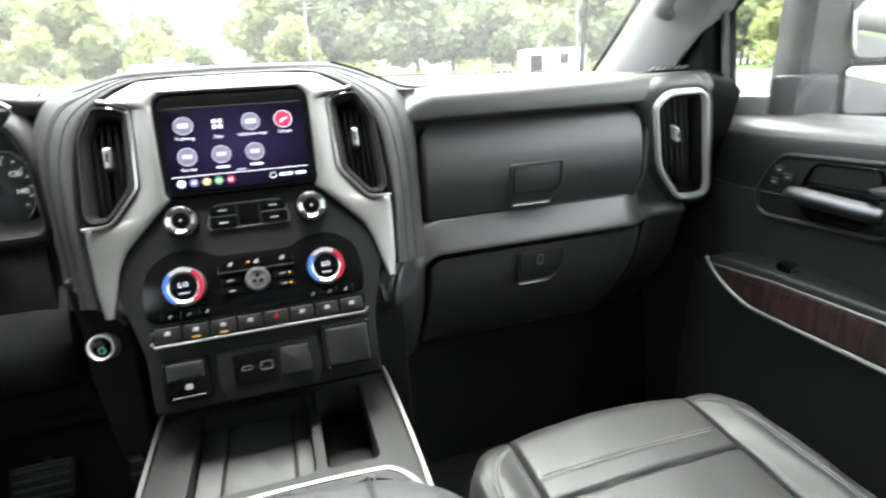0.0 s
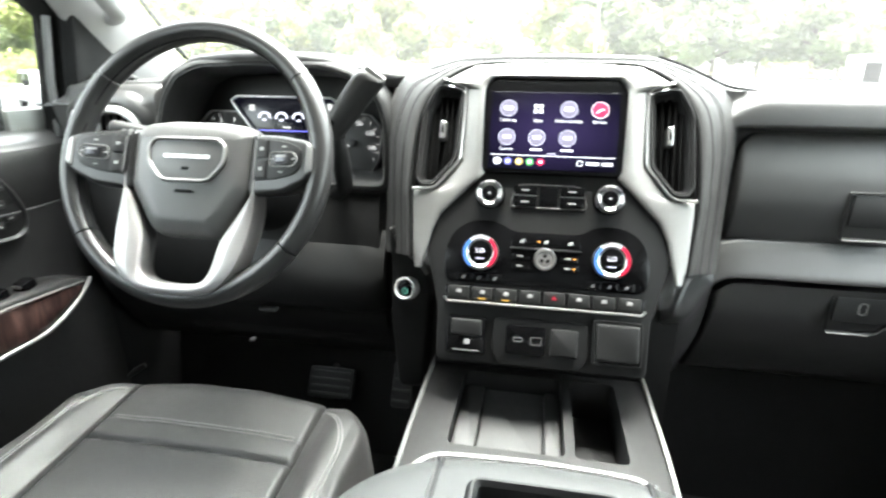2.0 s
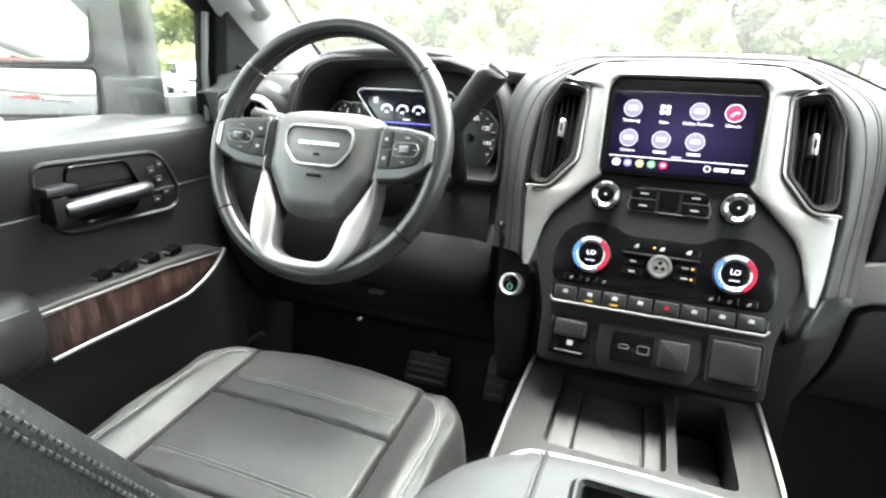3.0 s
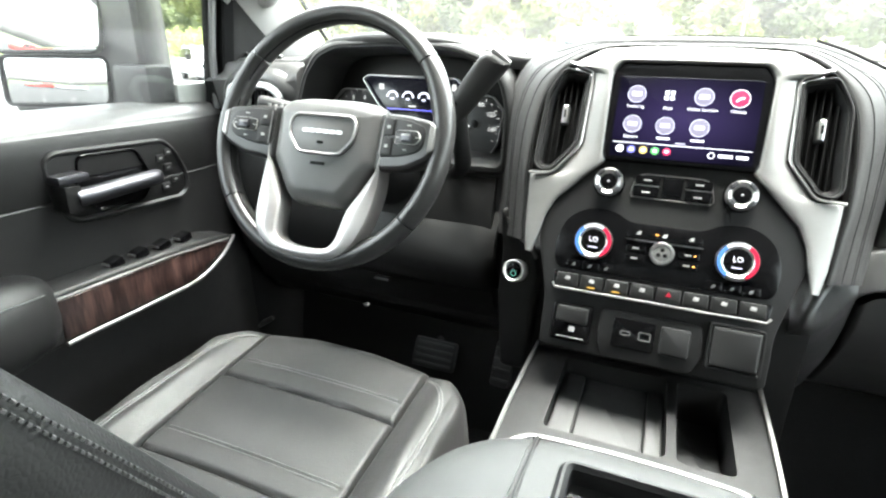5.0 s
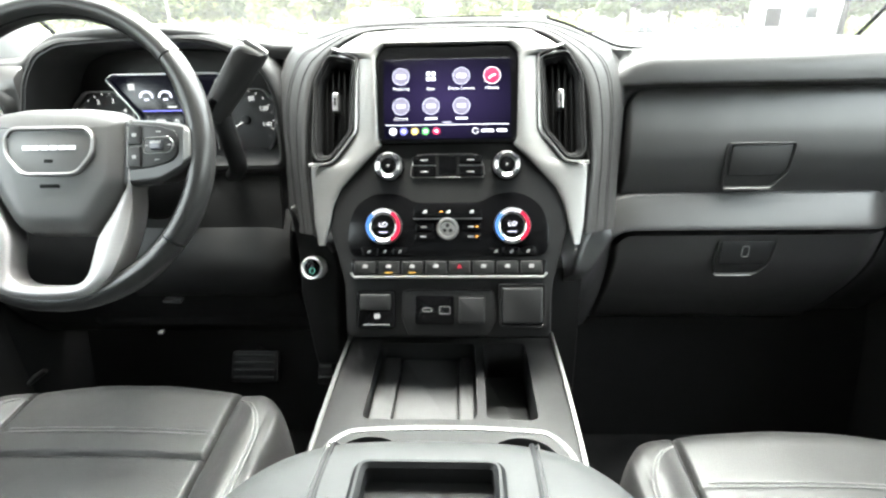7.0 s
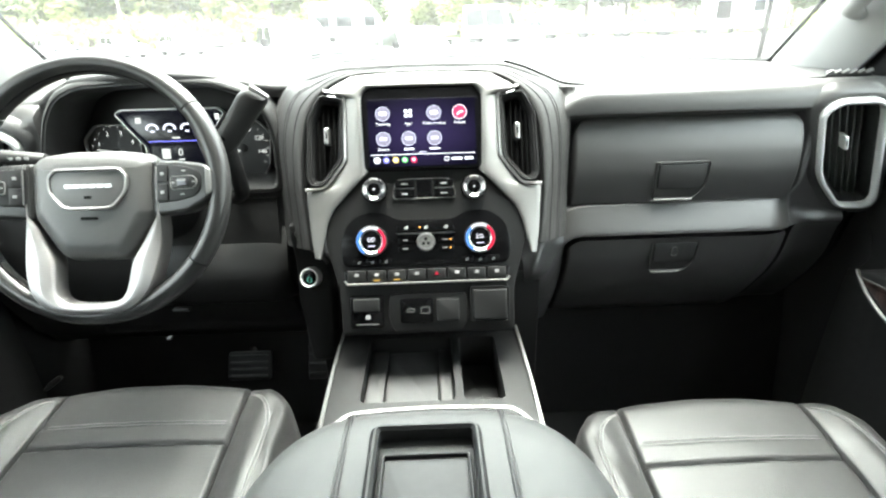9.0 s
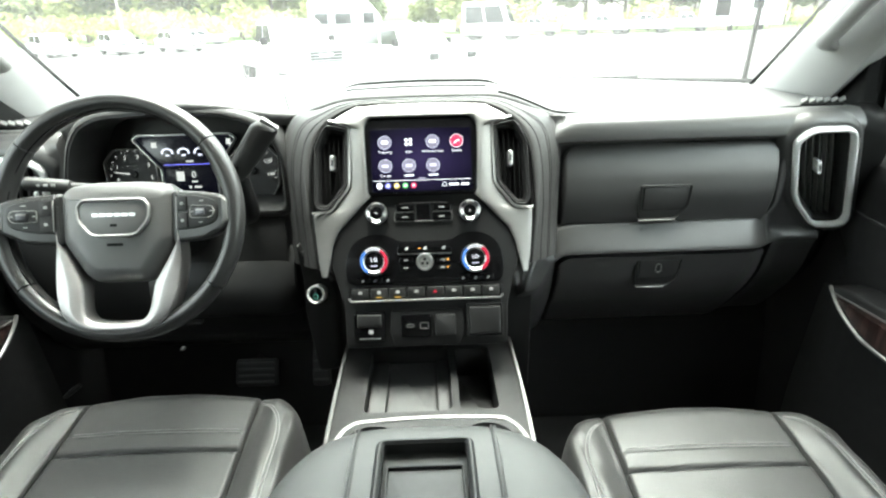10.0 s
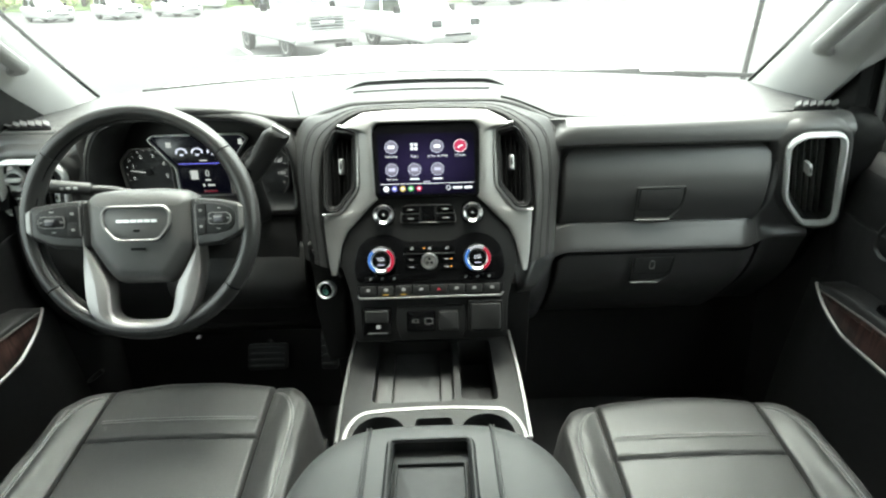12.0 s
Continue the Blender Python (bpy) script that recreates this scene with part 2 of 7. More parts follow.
def rounded(pts, r, n=4):
    """The polygon with its corners rounded by r."""
    out = []
    k = len(pts)
    for i in range(k):
        p, a, b = Vector(pts[i]), Vector(pts[i - 1]), Vector(pts[(i + 1) % k])
        da, db = (a - p), (b - p)
        d = min(r, da.length * 0.45, db.length * 0.45)
        s, e = p + da.normalized() * d, p + db.normalized() * d
        for j in range(n + 1):
            t = j / n
            out.append(tuple((1 - t) ** 2 * s + 2 * t * (1 - t) * p + t * t * e))
    return out


def inset(pts, d):
    """The polygon moved inwards by d (outwards where d is negative)."""
    k = len(pts)
    area = sum(pts[i][0] * pts[(i + 1) % k][1] - pts[(i + 1) % k][0] * pts[i][1] for i in range(k))
    sg = 1 if area > 0 else -1
    out = []
    for i in range(k):
        p, a, b = Vector(pts[i]), Vector(pts[i - 1]), Vector(pts[(i + 1) % k])
        e1, e2 = (p - a).normalized(), (b - p).normalized()
        n1, n2 = Vector((-e1.y, e1.x)) * sg, Vector((-e2.y, e2.x)) * sg
        m = n1 + n2
        m = m / max(0.35, m.dot(n1)) if m.length > 1e-6 else n1
        out.append(p + m * d)
    # where the inset is larger than a corner's radius, draw the corner's points together
    for _ in range(4):
        bad = [(out[(i + 1) % k] - out[i]).dot(Vector(pts[(i + 1) % k]) - Vector(pts[i])) < -1e-12 for i in range(k)]
        if not any(bad) or all(bad):
            break
        start = bad.index(False)
        i = 0
        while i < k:
            a = (start + i) % k
            if bad[a]:
                run = [a]
                while bad[(run[-1] + 1) % k] and len(run) < k:
                    run.append((run[-1] + 1) % k)
                ids = run + [(run[-1] + 1) % k]
                mid = sum((out[j] for j in ids), Vector((0, 0))) / len(ids)
                for j in ids:
                    out[j] = mid.copy()
                i += len(ids)
            else:
                i += 1
    return [tuple(p) for p in out]


def on(M, pts, w):
    return [M @ Vector((p[0], p[1], w)) for p in pts]


def plate(pts, M, w0, w1, bev=0.002, bm=None):
    bm = bm or bmesh.new()
    s = 1 if w1 > w0 else -1
    return loft(bm, [on(M, pts, w0), on(M, pts, w1 - s * bev), on(M, inset(pts, bev * 0.3), w1 - s * bev * 0.3), on(M, inset(pts, bev), w1)])


def frame_ring(pts, width, M, w0, w1, bev=0.002, bm=None):
    bm = bm or bmesh.new()
    inn = inset(pts, width)
    return loft(bm, [on(M, pts, w0), on(M, pts, w1 - bev), on(M, inset(pts, bev), w1), on(M, inset(pts, width - bev), w1),
                     on(M, inn, w1 - bev), on(M, inn, w0)], ring=True)


def rect(x0, y0, x1, y1):
    return [(x0, y0), (x1, y0), (x1, y1), (x0, y1)]


def rrect(x0, y0, x1, y1, r, n=4):
    return rounded(rect(x0, y0, x1, y1), r, n)


def circle(cx, cy, r, n=32, ry=None):
    return [(cx + r * math.cos(2 * math.pi * i / n), cy + (ry or r) * math.sin(2 * math.pi * i / n)) for i in range(n)]


def box(bm, lo, hi, bev=0.004, M=Matrix()):
    """A box with rounded edges between two corners."""
    m = Matrix.Translation((Vector(lo) + Vector(hi)) / 2) @ Matrix.Diagonal((*[abs(b - a) for a, b in zip(lo, hi)], 1))
    t = bmesh.new()
    bmesh.ops.create_cube(t, size=1, matrix=m)
    if bev:
        bmesh.ops.bevel(t, geom=t.edges[:], offset=bev, segments=2, affect="EDGES", profile=0.6)
    t.transform(M)
    join(bm, t)
    return bm


def join(bm, t):
    me = bpy.data.meshes.new("tmp")
    t.to_mesh(me)
    t.free()
    bm.from_mesh(me)
    bpy.data.meshes.remove(me)


def tube(bm, pts, r, n=10, squash=1.0, closed=False):
    """A round bar along a path; r may be a list."""
    pts = [Vector(p) for p in pts]
    k = len(pts)
    up, loops = None, []
    for i, p in enumerate(pts):
        if closed:
            t = (pts[(i + 1) % k] - pts[i - 1]).normalized()
        else:
            t = (pts[min(i + 1, k - 1)] - pts[max(i - 1, 0)]).normalized()
        if up is None:
            up = Vector((0, 0, 1)) if abs(t.z) < 0.9 else Vector((1, 0, 0))
        s = t.cross(up).normalized()
        up = s.cross(t).normalized()
        rr = r[i] if isinstance(r, (list, tuple)) else r
        loops.append([p + s * rr * math.cos(2 * math.pi * j / n) + up * rr * squash * math.sin(2 * math.pi * j / n) for j in range(n)])
    return loft(bm, loops, ring=closed)


def curve_pts(pts, n=8):
    """A smooth line through the points."""
    pts = [Vector(p) for p in pts]
    out = []
    for i in range(len(pts) - 1):
        p0, p1, p2, p3 = pts[max(i - 1, 0)], pts[i], pts[i + 1], pts[min(i + 2, len(pts) - 1)]
        for j in range(n):
            t = j / n
            out.append(0.5 * ((2 * p1) + (p2 - p0) * t + (2 * p0 - 5 * p1 + 4 * p2 - p3) * t * t + (3 * p1 - p0 - 3 * p2 + p3) * t ** 3))
    out.append(pts[-1])
    return out


def disc(M, r, w0, w1, bev=0.001, n=32, bm=None, cx=0, cy=0):
    return plate(circle(cx, cy, r, n), M, w0, w1, bev, bm)


def sheet(f, us, vs, bm=None):
    bm = bm or bmesh.new()
    g = [[bm.verts.new(f(u, v)) for u in us] for v in vs]
    for j in range(len(vs) - 1):
        for i in range(len(us) - 1):
            bm.faces.new((g[j][i], g[j][i + 1], g[j + 1][i + 1], g[j + 1][i]))
    return bm


def slab(f, us, vs, back):
    """A curved sheet with a back face and closed rims, so that it has thickness."""
    bm = bmesh.new()
    back = Vector(back)
    a = [[bm.verts.new(f(u, v)) for u in us] for v in vs]
    b = [[bm.verts.new(Vector(f(u, v)) + back) for u in us] for v in vs]
    nv, nu = len(vs), len(us)
    for j in range(nv - 1):
        for i in range(nu - 1):
            bm.faces.new((a[j][i], a[j][i + 1], a[j + 1][i + 1], a[j + 1][i]))
            bm.faces.new((b[j][i], b[j + 1][i], b[j + 1][i + 1], b[j][i + 1]))
    for j in range(nv - 1):
        for i in (0, nu - 1):
            bm.faces.new((a[j][i], a[j + 1][i], b[j + 1][i], b[j][i]))
    for i in range(nu - 1):
        for j in (0, nv - 1):
            bm.faces.new((a[j][i], a[j][i + 1], b[j][i + 1], b[j][i]))
    return bm


def cut(bm, cutters):
    """The solid bm without the solids in cutters."""
    base = new("tmp_base", bpy.data.meshes.new("tmp"))
    bmesh.ops.recalc_face_normals(bm, faces=bm.faces)
    bm.to_mesh(base.data)
    bm.free()
    tmp = [base]
    for c in cutters:
        o = new("tmp_cut", bpy.data.meshes.new("tmp"))
        bmesh.ops.recalc_face_normals(c, faces=c.faces)
        c.to_mesh(o.data)
        c.free()
        md = base.modifiers.new("b", "BOOLEAN")
        md.object, md.operation, md.solver = o, "DIFFERENCE", "EXACT"
        tmp.append(o)
    bpy.context.view_layer.update()
    ev = base.evaluated_get(bpy.context.evaluated_depsgraph_get())
    out = bmesh.new()
    out.from_mesh(ev.to_mesh())
    for o in tmp:
        d = o.data
        bpy.data.objects.remove(o)
        bpy.data.meshes.remove(d)
    return out


def lettering(text, M, size, mat, parent, align="CENTER", depth=0.0003, name="lettering"):
    cu = bpy.data.curves.new("t", "FONT")
    cu.body, cu.size, cu.align_x, cu.align_y, cu.extrude, cu.resolution_u = text, size, align, "CENTER", depth, 2
    ob = bpy.data.objects.new("t", cu)
    me = bpy.data.meshes.new_from_object(ob)
    bpy.data.objects.remove(ob)
    bpy.data.curves.remove(cu)
    bm = bmesh.new()
    bm.from_mesh(me)
    bpy.data.meshes.remove(me)
    bm.transform(M)
    return part(name, bm, mat, parent)


def basis(at, u, v, w):
    return Matrix(((u[0], v[0], w[0], at[0]), (u[1], v[1], w[1], at[1]), (u[2], v[2], w[2], at[2]), (0, 0, 0, 1)))


def bump(x, c, s):
    return math.exp(-((x - c) / s) ** 2)


def smooth(t):
    t = min(1, max(0, t))
    return t * t * (3 - 2 * t)


def ramp(x, xs, ys):
    """Smooth steps between the knots."""
    if x <= xs[0]:
        return ys[0]
    for i in range(len(xs) - 1):
        if x <= xs[i + 1]:
            return ys[i] + (ys[i + 1] - ys[i]) * smooth((x - xs[i]) / (xs[i + 1] - xs[i]))
    return ys[-1]


def spline(x, xs, ys):
    """A smooth line through the knots without overshoot."""
    if x <= xs[0]:
        return ys[0]
    if x >= xs[-1]:
        return ys[-1]
    n = len(xs)
    d = [(ys[i + 1] - ys[i]) / (xs[i + 1] - xs[i]) for i in range(n - 1)]
    m = [d[0]] + [0.0 if d[i - 1] * d[i] <= 0 else 2 * d[i - 1] * d[i] / (d[i - 1] + d[i]) for i in range(1, n - 1)] + [d[-1]]
    i = max(k for k in range(n - 1) if xs[k] <= x)
    h = xs[i + 1] - xs[i]
    t = (x - xs[i]) / h
    return ((1 + 2 * t) * (1 - t) ** 2 * ys[i] + t * (1 - t) ** 2 * h * m[i] + t * t * (3 - 2 * t) * ys[i + 1] + t * t * (t - 1) * h * m[i + 1])


def span(a, b, n, extra=()):
    """n even steps from a to b with finer ones round the values in extra."""
    s = {round(a + (b - a) * i / n, 5) for i in range(n + 1)}
    lo, hi = min(a, b), max(a, b)
    for e in extra:
        for d in (-0.012, -0.008, -0.005, -0.0025, 0, 0.0025, 0.005, 0.008, 0.012):
            if lo < e + d < hi:
                s.add(round(e + d, 5))
    return sorted(s, reverse=b < a)


# facing the driver: u to the right, v up, w towards the rear of the cab
STACK = basis((0, 0.70, 1.48), (1, 0, 0), (0, 0.3633, 0.9316), (0, -0.9316, 0.3633))


def wall_at(y, x=0.0, z=0.0):
    return basis((x, y, z), (1, 0, 0), (0, 0, 1), (0, -1, 0))


def side_at(x, s):
    """The inner face of a door: polygons in (-s * y, z)."""
    return basis((x, 0, 0), (0, -s, 0), (0, 0, 1), (-s, 0, 0))


# ---- the cab: floor, walls, roof, pillars, glass ----
def build_cab():
    bm = bmesh.new()
    box(bm, (-0.88, -1.45, 0.82), (0.88, 1.02, 0.87), 0.01)
    floor = solo("floor", bm, CARPET, "black carpeted cab floor", "floor", kind="structure")
    bm = slab(lambda u, v: (u, 1.0 + 0.24 * v - 0.05 * math.sin(v * 3.1), 0.87 + 0.75 * v), span(-0.88, 0.88, 12), span(0, 1, 10), (0, 0.05, 0.02))
    solo("wall_front", bm, CARPET, "black carpeted toe board and firewall", "wall", kind="structure")
    bm = bmesh.new()
    # rear wall with its window opening
    for lo, hi in (((-0.88, -1.5, 0.82), (0.88, -1.45, 1.6)), ((-0.88, -1.5, 1.6), (-0.62, -1.45, 2.15)), ((0.62, -1.5, 1.6), (0.88, -1.45, 2.15)),
                   ((-0.62, -1.5, 2.02), (0.62, -1.45, 2.15))):
        box(bm, lo, hi, 0.003)
    solo("wall_rear", bm, SOFT, "plain dark rear cab wall with a window opening", "wall", kind="structure")
    bm = slab(lambda u, v: (u, v, 2.13 - 0.05 * (u / 0.76) ** 2 - 0.05 * smooth((v - 0.2) / 0.45)), span(-0.78, 0.78, 14), span(-1.5, 0.62, 14), (0, 0, 0.05))
    solo("ceiling", bm, HEADLINER, "grey woven headliner", "ceiling", kind="structure")
    for s in (-1, 1):
        bm = bmesh.new()
        box(bm, (s * 0.80, -1.5, 0.82), (s * 0.9, -0.36, 1.6), 0.01)
        box(bm, (s * 0.80, -0.46, 1.6), (s * 0.88, -0.34, 2.1), 0.01)
        box(bm, (s * 0.80, -1.5, 1.6), (s * 0.88, -1.25, 2.1), 0.01)
        box(bm, (s * 0.74, -1.5, 2.03), (s * 0.88, 0.56, 2.14), 0.02)
        box(bm, (s * (0.835 if s < 0 else 0.872), 0.77, 0.82), (s * (0.866 if s < 0 else 0.91), 1.3, 1.585), 0.004)
        solo("wall_left" if s < 0 else "wall_right", bm, CARPET, "dark cab side with door pillar and roof rail", "wall", kind="structure")
        # windscreen pillar
        loops = []
        for k in range(15):
            t = k / 14
            g = Vector((0.795 - 0.02 * t - 0.08 * t * t, 1.185 - 0.585 * t + 0.05 * t * (1 - t), 1.685 + 0.41 * t))
            r = Vector((0.825 - 0.02 * t - 0.06 * t * t, 0.975 - 0.42 * t, 1.665 + 0.41 * t))
            mid = (g + r) / 2 + Vector((-0.022, -0.01, 0.0))
            o = Vector((0.09, 0.02, 0.03))
            lp = [g + o * 0.5, g, g * 0.72 + mid * 0.28 + Vector((-0.012, 0, 0)), mid + Vector((-0.006, 0, 0)), r * 0.72 + mid * 0.28 + Vector((-0.008, 0, 0)), r, r + o, (g + r) / 2 + o]
            loops.append([Vector((s * p.x, p.y, p.z)) for p in lp])
        pil = thing("windscreen_pillar", (s * 0.8, 1.08, 1.68), "light grey trimmed windscreen pillar beside the dash", "pillar", kind="structure")
        part("pillar_trim", loft(bmesh.new(), loops), PILLAR, pil, "light grey woven trim", 60)
        # grab handle along the pillar
        bm = bmesh.new()
        a, b = Vector((0.785, 0.92, 1.80)), Vector((0.728, 0.60, 2.01))
        out = Vector((-0.035, -0.02, 0.0))
        tube(bm, [Vector((s * p.x, p.y, p.z)) for p in curve_pts([a + Vector((0.03, 0, 0)), a + out * 0.8 + (b - a) * 0.03, a + out + (b - a) * 0.15, b + out - (b - a) * 0.15, b + out * 0.8, b + Vector((0.03, 0, 0))], 5)], 0.016, 10, 0.75)
        part("grab_handle", bm, PILLAR, pil, "light grey grab handle")
        bm = tube(bmesh.new(), [(s * (0.788 - 0.02 * t - 0.08 * t * t), 1.185 - 0.585 * t + 0.05 * t * (1 - t), 1.69 + 0.41 * t) for t in [i / 14 for i in range(15)]], 0.004, 6)
        part("glass_seal", bm, RUBBER, pil, "black rubber seal")

    def shield(u, v):
        return (u * (0.84 - 0.15 * v), 1.36 - 0.16 * u * u - v * (0.74 - 0.04 * u * u), 1.69 + 0.43 * v - 0.02 * u * u + 0.02 * math.sin(v * 3.14))

    win = thing("window_1", (0, 1.3, 1.69), "clear raked windscreen above the dash", "windscreen", kind="structure")
    pane = part("pane", slab(shield, span(-1, 1, 20), span(0, 1, 10), (0, 0.004, 0.003)), VEILED_GLASS, win)
    pane.visible_shadow = False
    rear = thing("window_2", (0, -1.47, 1.6), "rear cab window", "window", kind="structure")
    bm = bmesh.new()
    box(bm, (-0.62, -1.48, 1.6), (0.62, -1.475, 2.02), 0)
    pane = part("pane", bm, PRIVACY, rear, "dark tinted glass")
    for s in (-1, 1):
        w = thing("window_3" if s < 0 else "window_4", (s * 0.86, -0.85, 1.6), "tinted rear side window", "window", kind="structure")
        part("pane", box(bmesh.new(), (s * 0.85, -1.26, 1.59), (s * 0.854, -0.45, 2.04), 0), PRIVACY, w, "dark tinted glass")


build_cab()


# ---- doors ----
def build_door(s):
    side = "driver" if s < 0 else "passenger"
    d = thing("door_1" if s < 0 else "door_2", (s * 0.82, 0.25, 0.9), "closed black %s door with dark wood and chrome trim" % side, "door", kind="structure")

    # the padded panel, from the sill down; window light and shade set by tone
    zs = [1.620, 1.618, 1.612, 1.602, 1.587, 1.555, 1.5, 1.45, 1.41, 1.38, 1.30, 1.1, 0.9]
    xs = [0.885, 0.862, 0.838, 0.818, 0.807, 0.802, 0.806, 0.812, 0.816, 0.818, 0.818, 0.815, 0.81]

    def panel(u, v):
        i = min(int(v), len(zs) - 2)
        t = v - i
        x, z = xs[i] + (xs[i + 1] - xs[i]) * t, zs[i] + (zs[i + 1] - zs[i]) * t
        x += 0.02 * smooth((u - 0.72) / 0.12) * smooth((z - 1.25) / 0.1)
        return (s * x, u, z)
    part("sill_pad", slab(panel, span(0.84, -0.36, 40), [0, 1, 1.5, 2, 2.5, 3, 3.4], (s * 0.05, 0, 0)), SOFT, d, "soft black rounded sill pad, kept lighter for window light", 60)
    part("upper_panel", slab(panel, span(0.84, -0.36, 40), [3.4, 3.7, 4, 4.5, 5, 5.5, 5.9], (s * 0.05, 0, 0)), UPPER_PANEL, d, "soft black upper panel, darkened for shade below the sill", 60)
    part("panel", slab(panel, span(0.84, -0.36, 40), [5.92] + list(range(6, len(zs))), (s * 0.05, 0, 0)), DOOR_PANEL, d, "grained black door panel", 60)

    part("seam", tube(bmesh.new(), [Vector(panel(u, 5.91)) + Vector((-s * 0.001, 0, 0)) for u in span(0.80, -0.3, 30)], 0.0022, 6), LEATHER, d, "piped seam across the panel")
    M = side_at(s * 0.808, s)

    def P(pts):
        return [(-s * y, z) for y, z in pts]
    # handle surround
    sur = P([(0.691, 1.505), (0.668, 1.552), (0.645, 1.573), (0.46, 1.578), (0.444, 1.565), (0.444, 1.53), (0.455, 1.495), (0.477, 1.468), (0.668, 1.463), (0.689, 1.476)])
    bez = part("handle_bezel", frame_ring(rounded(sur, 0.02), 0.008, M, 0.0, 0.008, 0.003), PLASTIC, d, "black raised bezel")
    inn = inset(rounded(sur, 0.02), 0.008)
    part("bezel_face", plate(inn, M, 0.0, 0.0035, 0.001), STACK_BLACK, bez)
    cup = P([(0.592, 1.565), (0.492, 1.568), (0.486, 1.52), (0.508, 1.478), (0.592, 1.477), (0.616, 1.51)])
    part("pull_cup", frame_ring(rounded(cup, 0.015), 0.004, M, 0.003, 0.009, 0.0015), GLOSS, bez, "dark recessed cup")
    part("cup_floor", plate(inset(rounded(cup, 0.015), 0.003), M, 0.003, 0.0045, 0.0005), GLOSS, bez)
    bm = bmesh.new()
    pts = curve_pts([(s * 0.80, 0.612, 1.514), (s * 0.784, 0.607, 1.516), (s * 0.779, 0.58, 1.516), (s * 0.778, 0.54, 1.515), (s * 0.778, 0.50, 1.513), (s * 0.781, 0.468, 1.512)], 5)
    tube(bm, pts, [0.011 + 0.003 * smooth(i / 10) for i in range(len(pts))], 12, 0.95)
    part("door_handle", bm, DOOR_METAL, d, "dark satin metal pull handle")
    bm = bmesh.new()
    box(bm, (s * 0.776, 0.447, 1.534), (s * 0.806, 0.492, 1.546), 0.003)
    part("lock_lever", bm, DOOR_METAL, d, "small satin lock lever")
    bm = bmesh.new()
    box(bm, (s * 0.772, 0.450, 1.494), (s * 0.808, 0.474, 1.532), 0.004)
    part("handle_housing", bm, STACK_BLACK, d, "black block at the end of the handle")
    # seat memory buttons
    for y, z in ((0.648, 1.545), (0.632, 1.535), (0.655, 1.525)) if s > 0 else ((0.652, 1.548), (0.635, 1.54), (0.648, 1.522), (0.66, 1.5), (0.64, 1.49)):
        b = part("button", plate(rounded(P([(y - 0.008, z - 0.006), (y + 0.008, z - 0.005), (y + 0.008, z + 0.007), (y - 0.008, z + 0.006)]), 0.002), M, 0.003, 0.007, 0.001), PLASTIC, d, "small black push button")
        part("mark", plate(P([(y - 0.003, z - 0.001), (y + 0.003, z - 0.001), (y + 0.003, z + 0.001), (y - 0.003, z + 0.001)]), M, 0.007, 0.0073, 0.0001), MARK, b, "pale printed symbol")
    # armrest ledge with switches, wood band and chrome edges
    bm = bmesh.new()
    prof = [(0.745, 1.376), (0.70, 1.388), (0.60, 1.392), (0.45, 1.394), (0.36, 1.394), (0.36, 1.312), (0.45, 1.313), (0.62, 1.316), (0.665, 1.327), (0.705, 1.35)]
    pr = rounded(P(prof), 0.006, 3)
    M2 = side_at(s * 0.82, s)
    loft(bm, [on(M2, pr, 0.0), on(M2, pr, 0.05), on(M2, inset(pr, 0.002), 0.053), on(M2, inset(pr, 0.006), 0.055)])
    arm = part("armrest_ledge", bm, PLASTIC, d, "black ledge with switches")
    e = 0.0 if s < 0 else -0.006
    wood = P([(0.728, 1.368 + e), (0.70, 1.376 + e), (0.60, 1.380 + e), (0.45, 1.382 + e), (0.40, 1.382 + e), (0.40, 1.322), (0.45, 1.323), (0.615, 1.324), (0.655, 1.333), (0.695, 1.352)])
    part("wood_trim", plate(rounded(wood, 0.004, 3), side_at(s * 0.767, s), -0.002, 0.005, 0.002), WOOD, d, "glossy dark red-brown wood band")
    xq = s * 0.761
    bm = tube(bmesh.new(), curve_pts([(xq, 0.738, 1.379), (xq, 0.725, 1.364), (xq, 0.70, 1.345), (xq, 0.66, 1.327), (xq, 0.615, 1.319), (xq, 0.45, 1.317), (xq, 0.40, 1.316)], 6), 0.0034, 8)
    part("chrome_edge", bm, SATIN, d, "thin bright metal edge")
    part("trim_edge", tube(bmesh.new(), [(xq, 0.725, 1.376 + e), (xq, 0.60, 1.3845 + e), (xq, 0.40, 1.387 + e)], 0.0016, 6), SATIN, d, "fine metal upper edge")
    for k in range(4 if s < 0 else 1):
        y = 0.645 - 0.045 * k if s < 0 else 0.60
        bm = bmesh.new()
        m = Matrix.Translation((s * 0.79, y, 1.398)) @ Euler((radians(14), 0, 0)).to_matrix().to_4x4()
        box(bm, (-0.011, -0.012, -0.008), (0.011, 0.012, 0.006), 0.003, m)
        w = part("window_switch", bm, GLOSS, d, "black window switch")
        part("switch_tip", box(bmesh.new(), (-0.008, -0.014, 0.001), (0.008, -0.009, 0.005), 0.001, m), SATIN, w, "bright switch tip")
    # padded elbow rest
    def pad(u, v):
        a = v * math.pi
        y = 0.385 - 0.60 * u
        k = math.sqrt(max(0.0, 1 - (1 - min(1, u / 0.14)) ** 2)) if u < 0.14 else 1.0
        return (s * (0.81 - 0.080 * math.sin(a) ** 0.6 * (0.55 + 0.45 * k)), y + 0.02 * (1 - k), 1.365 - 0.065 * math.cos(a) * (0.7 + 0.3 * k))
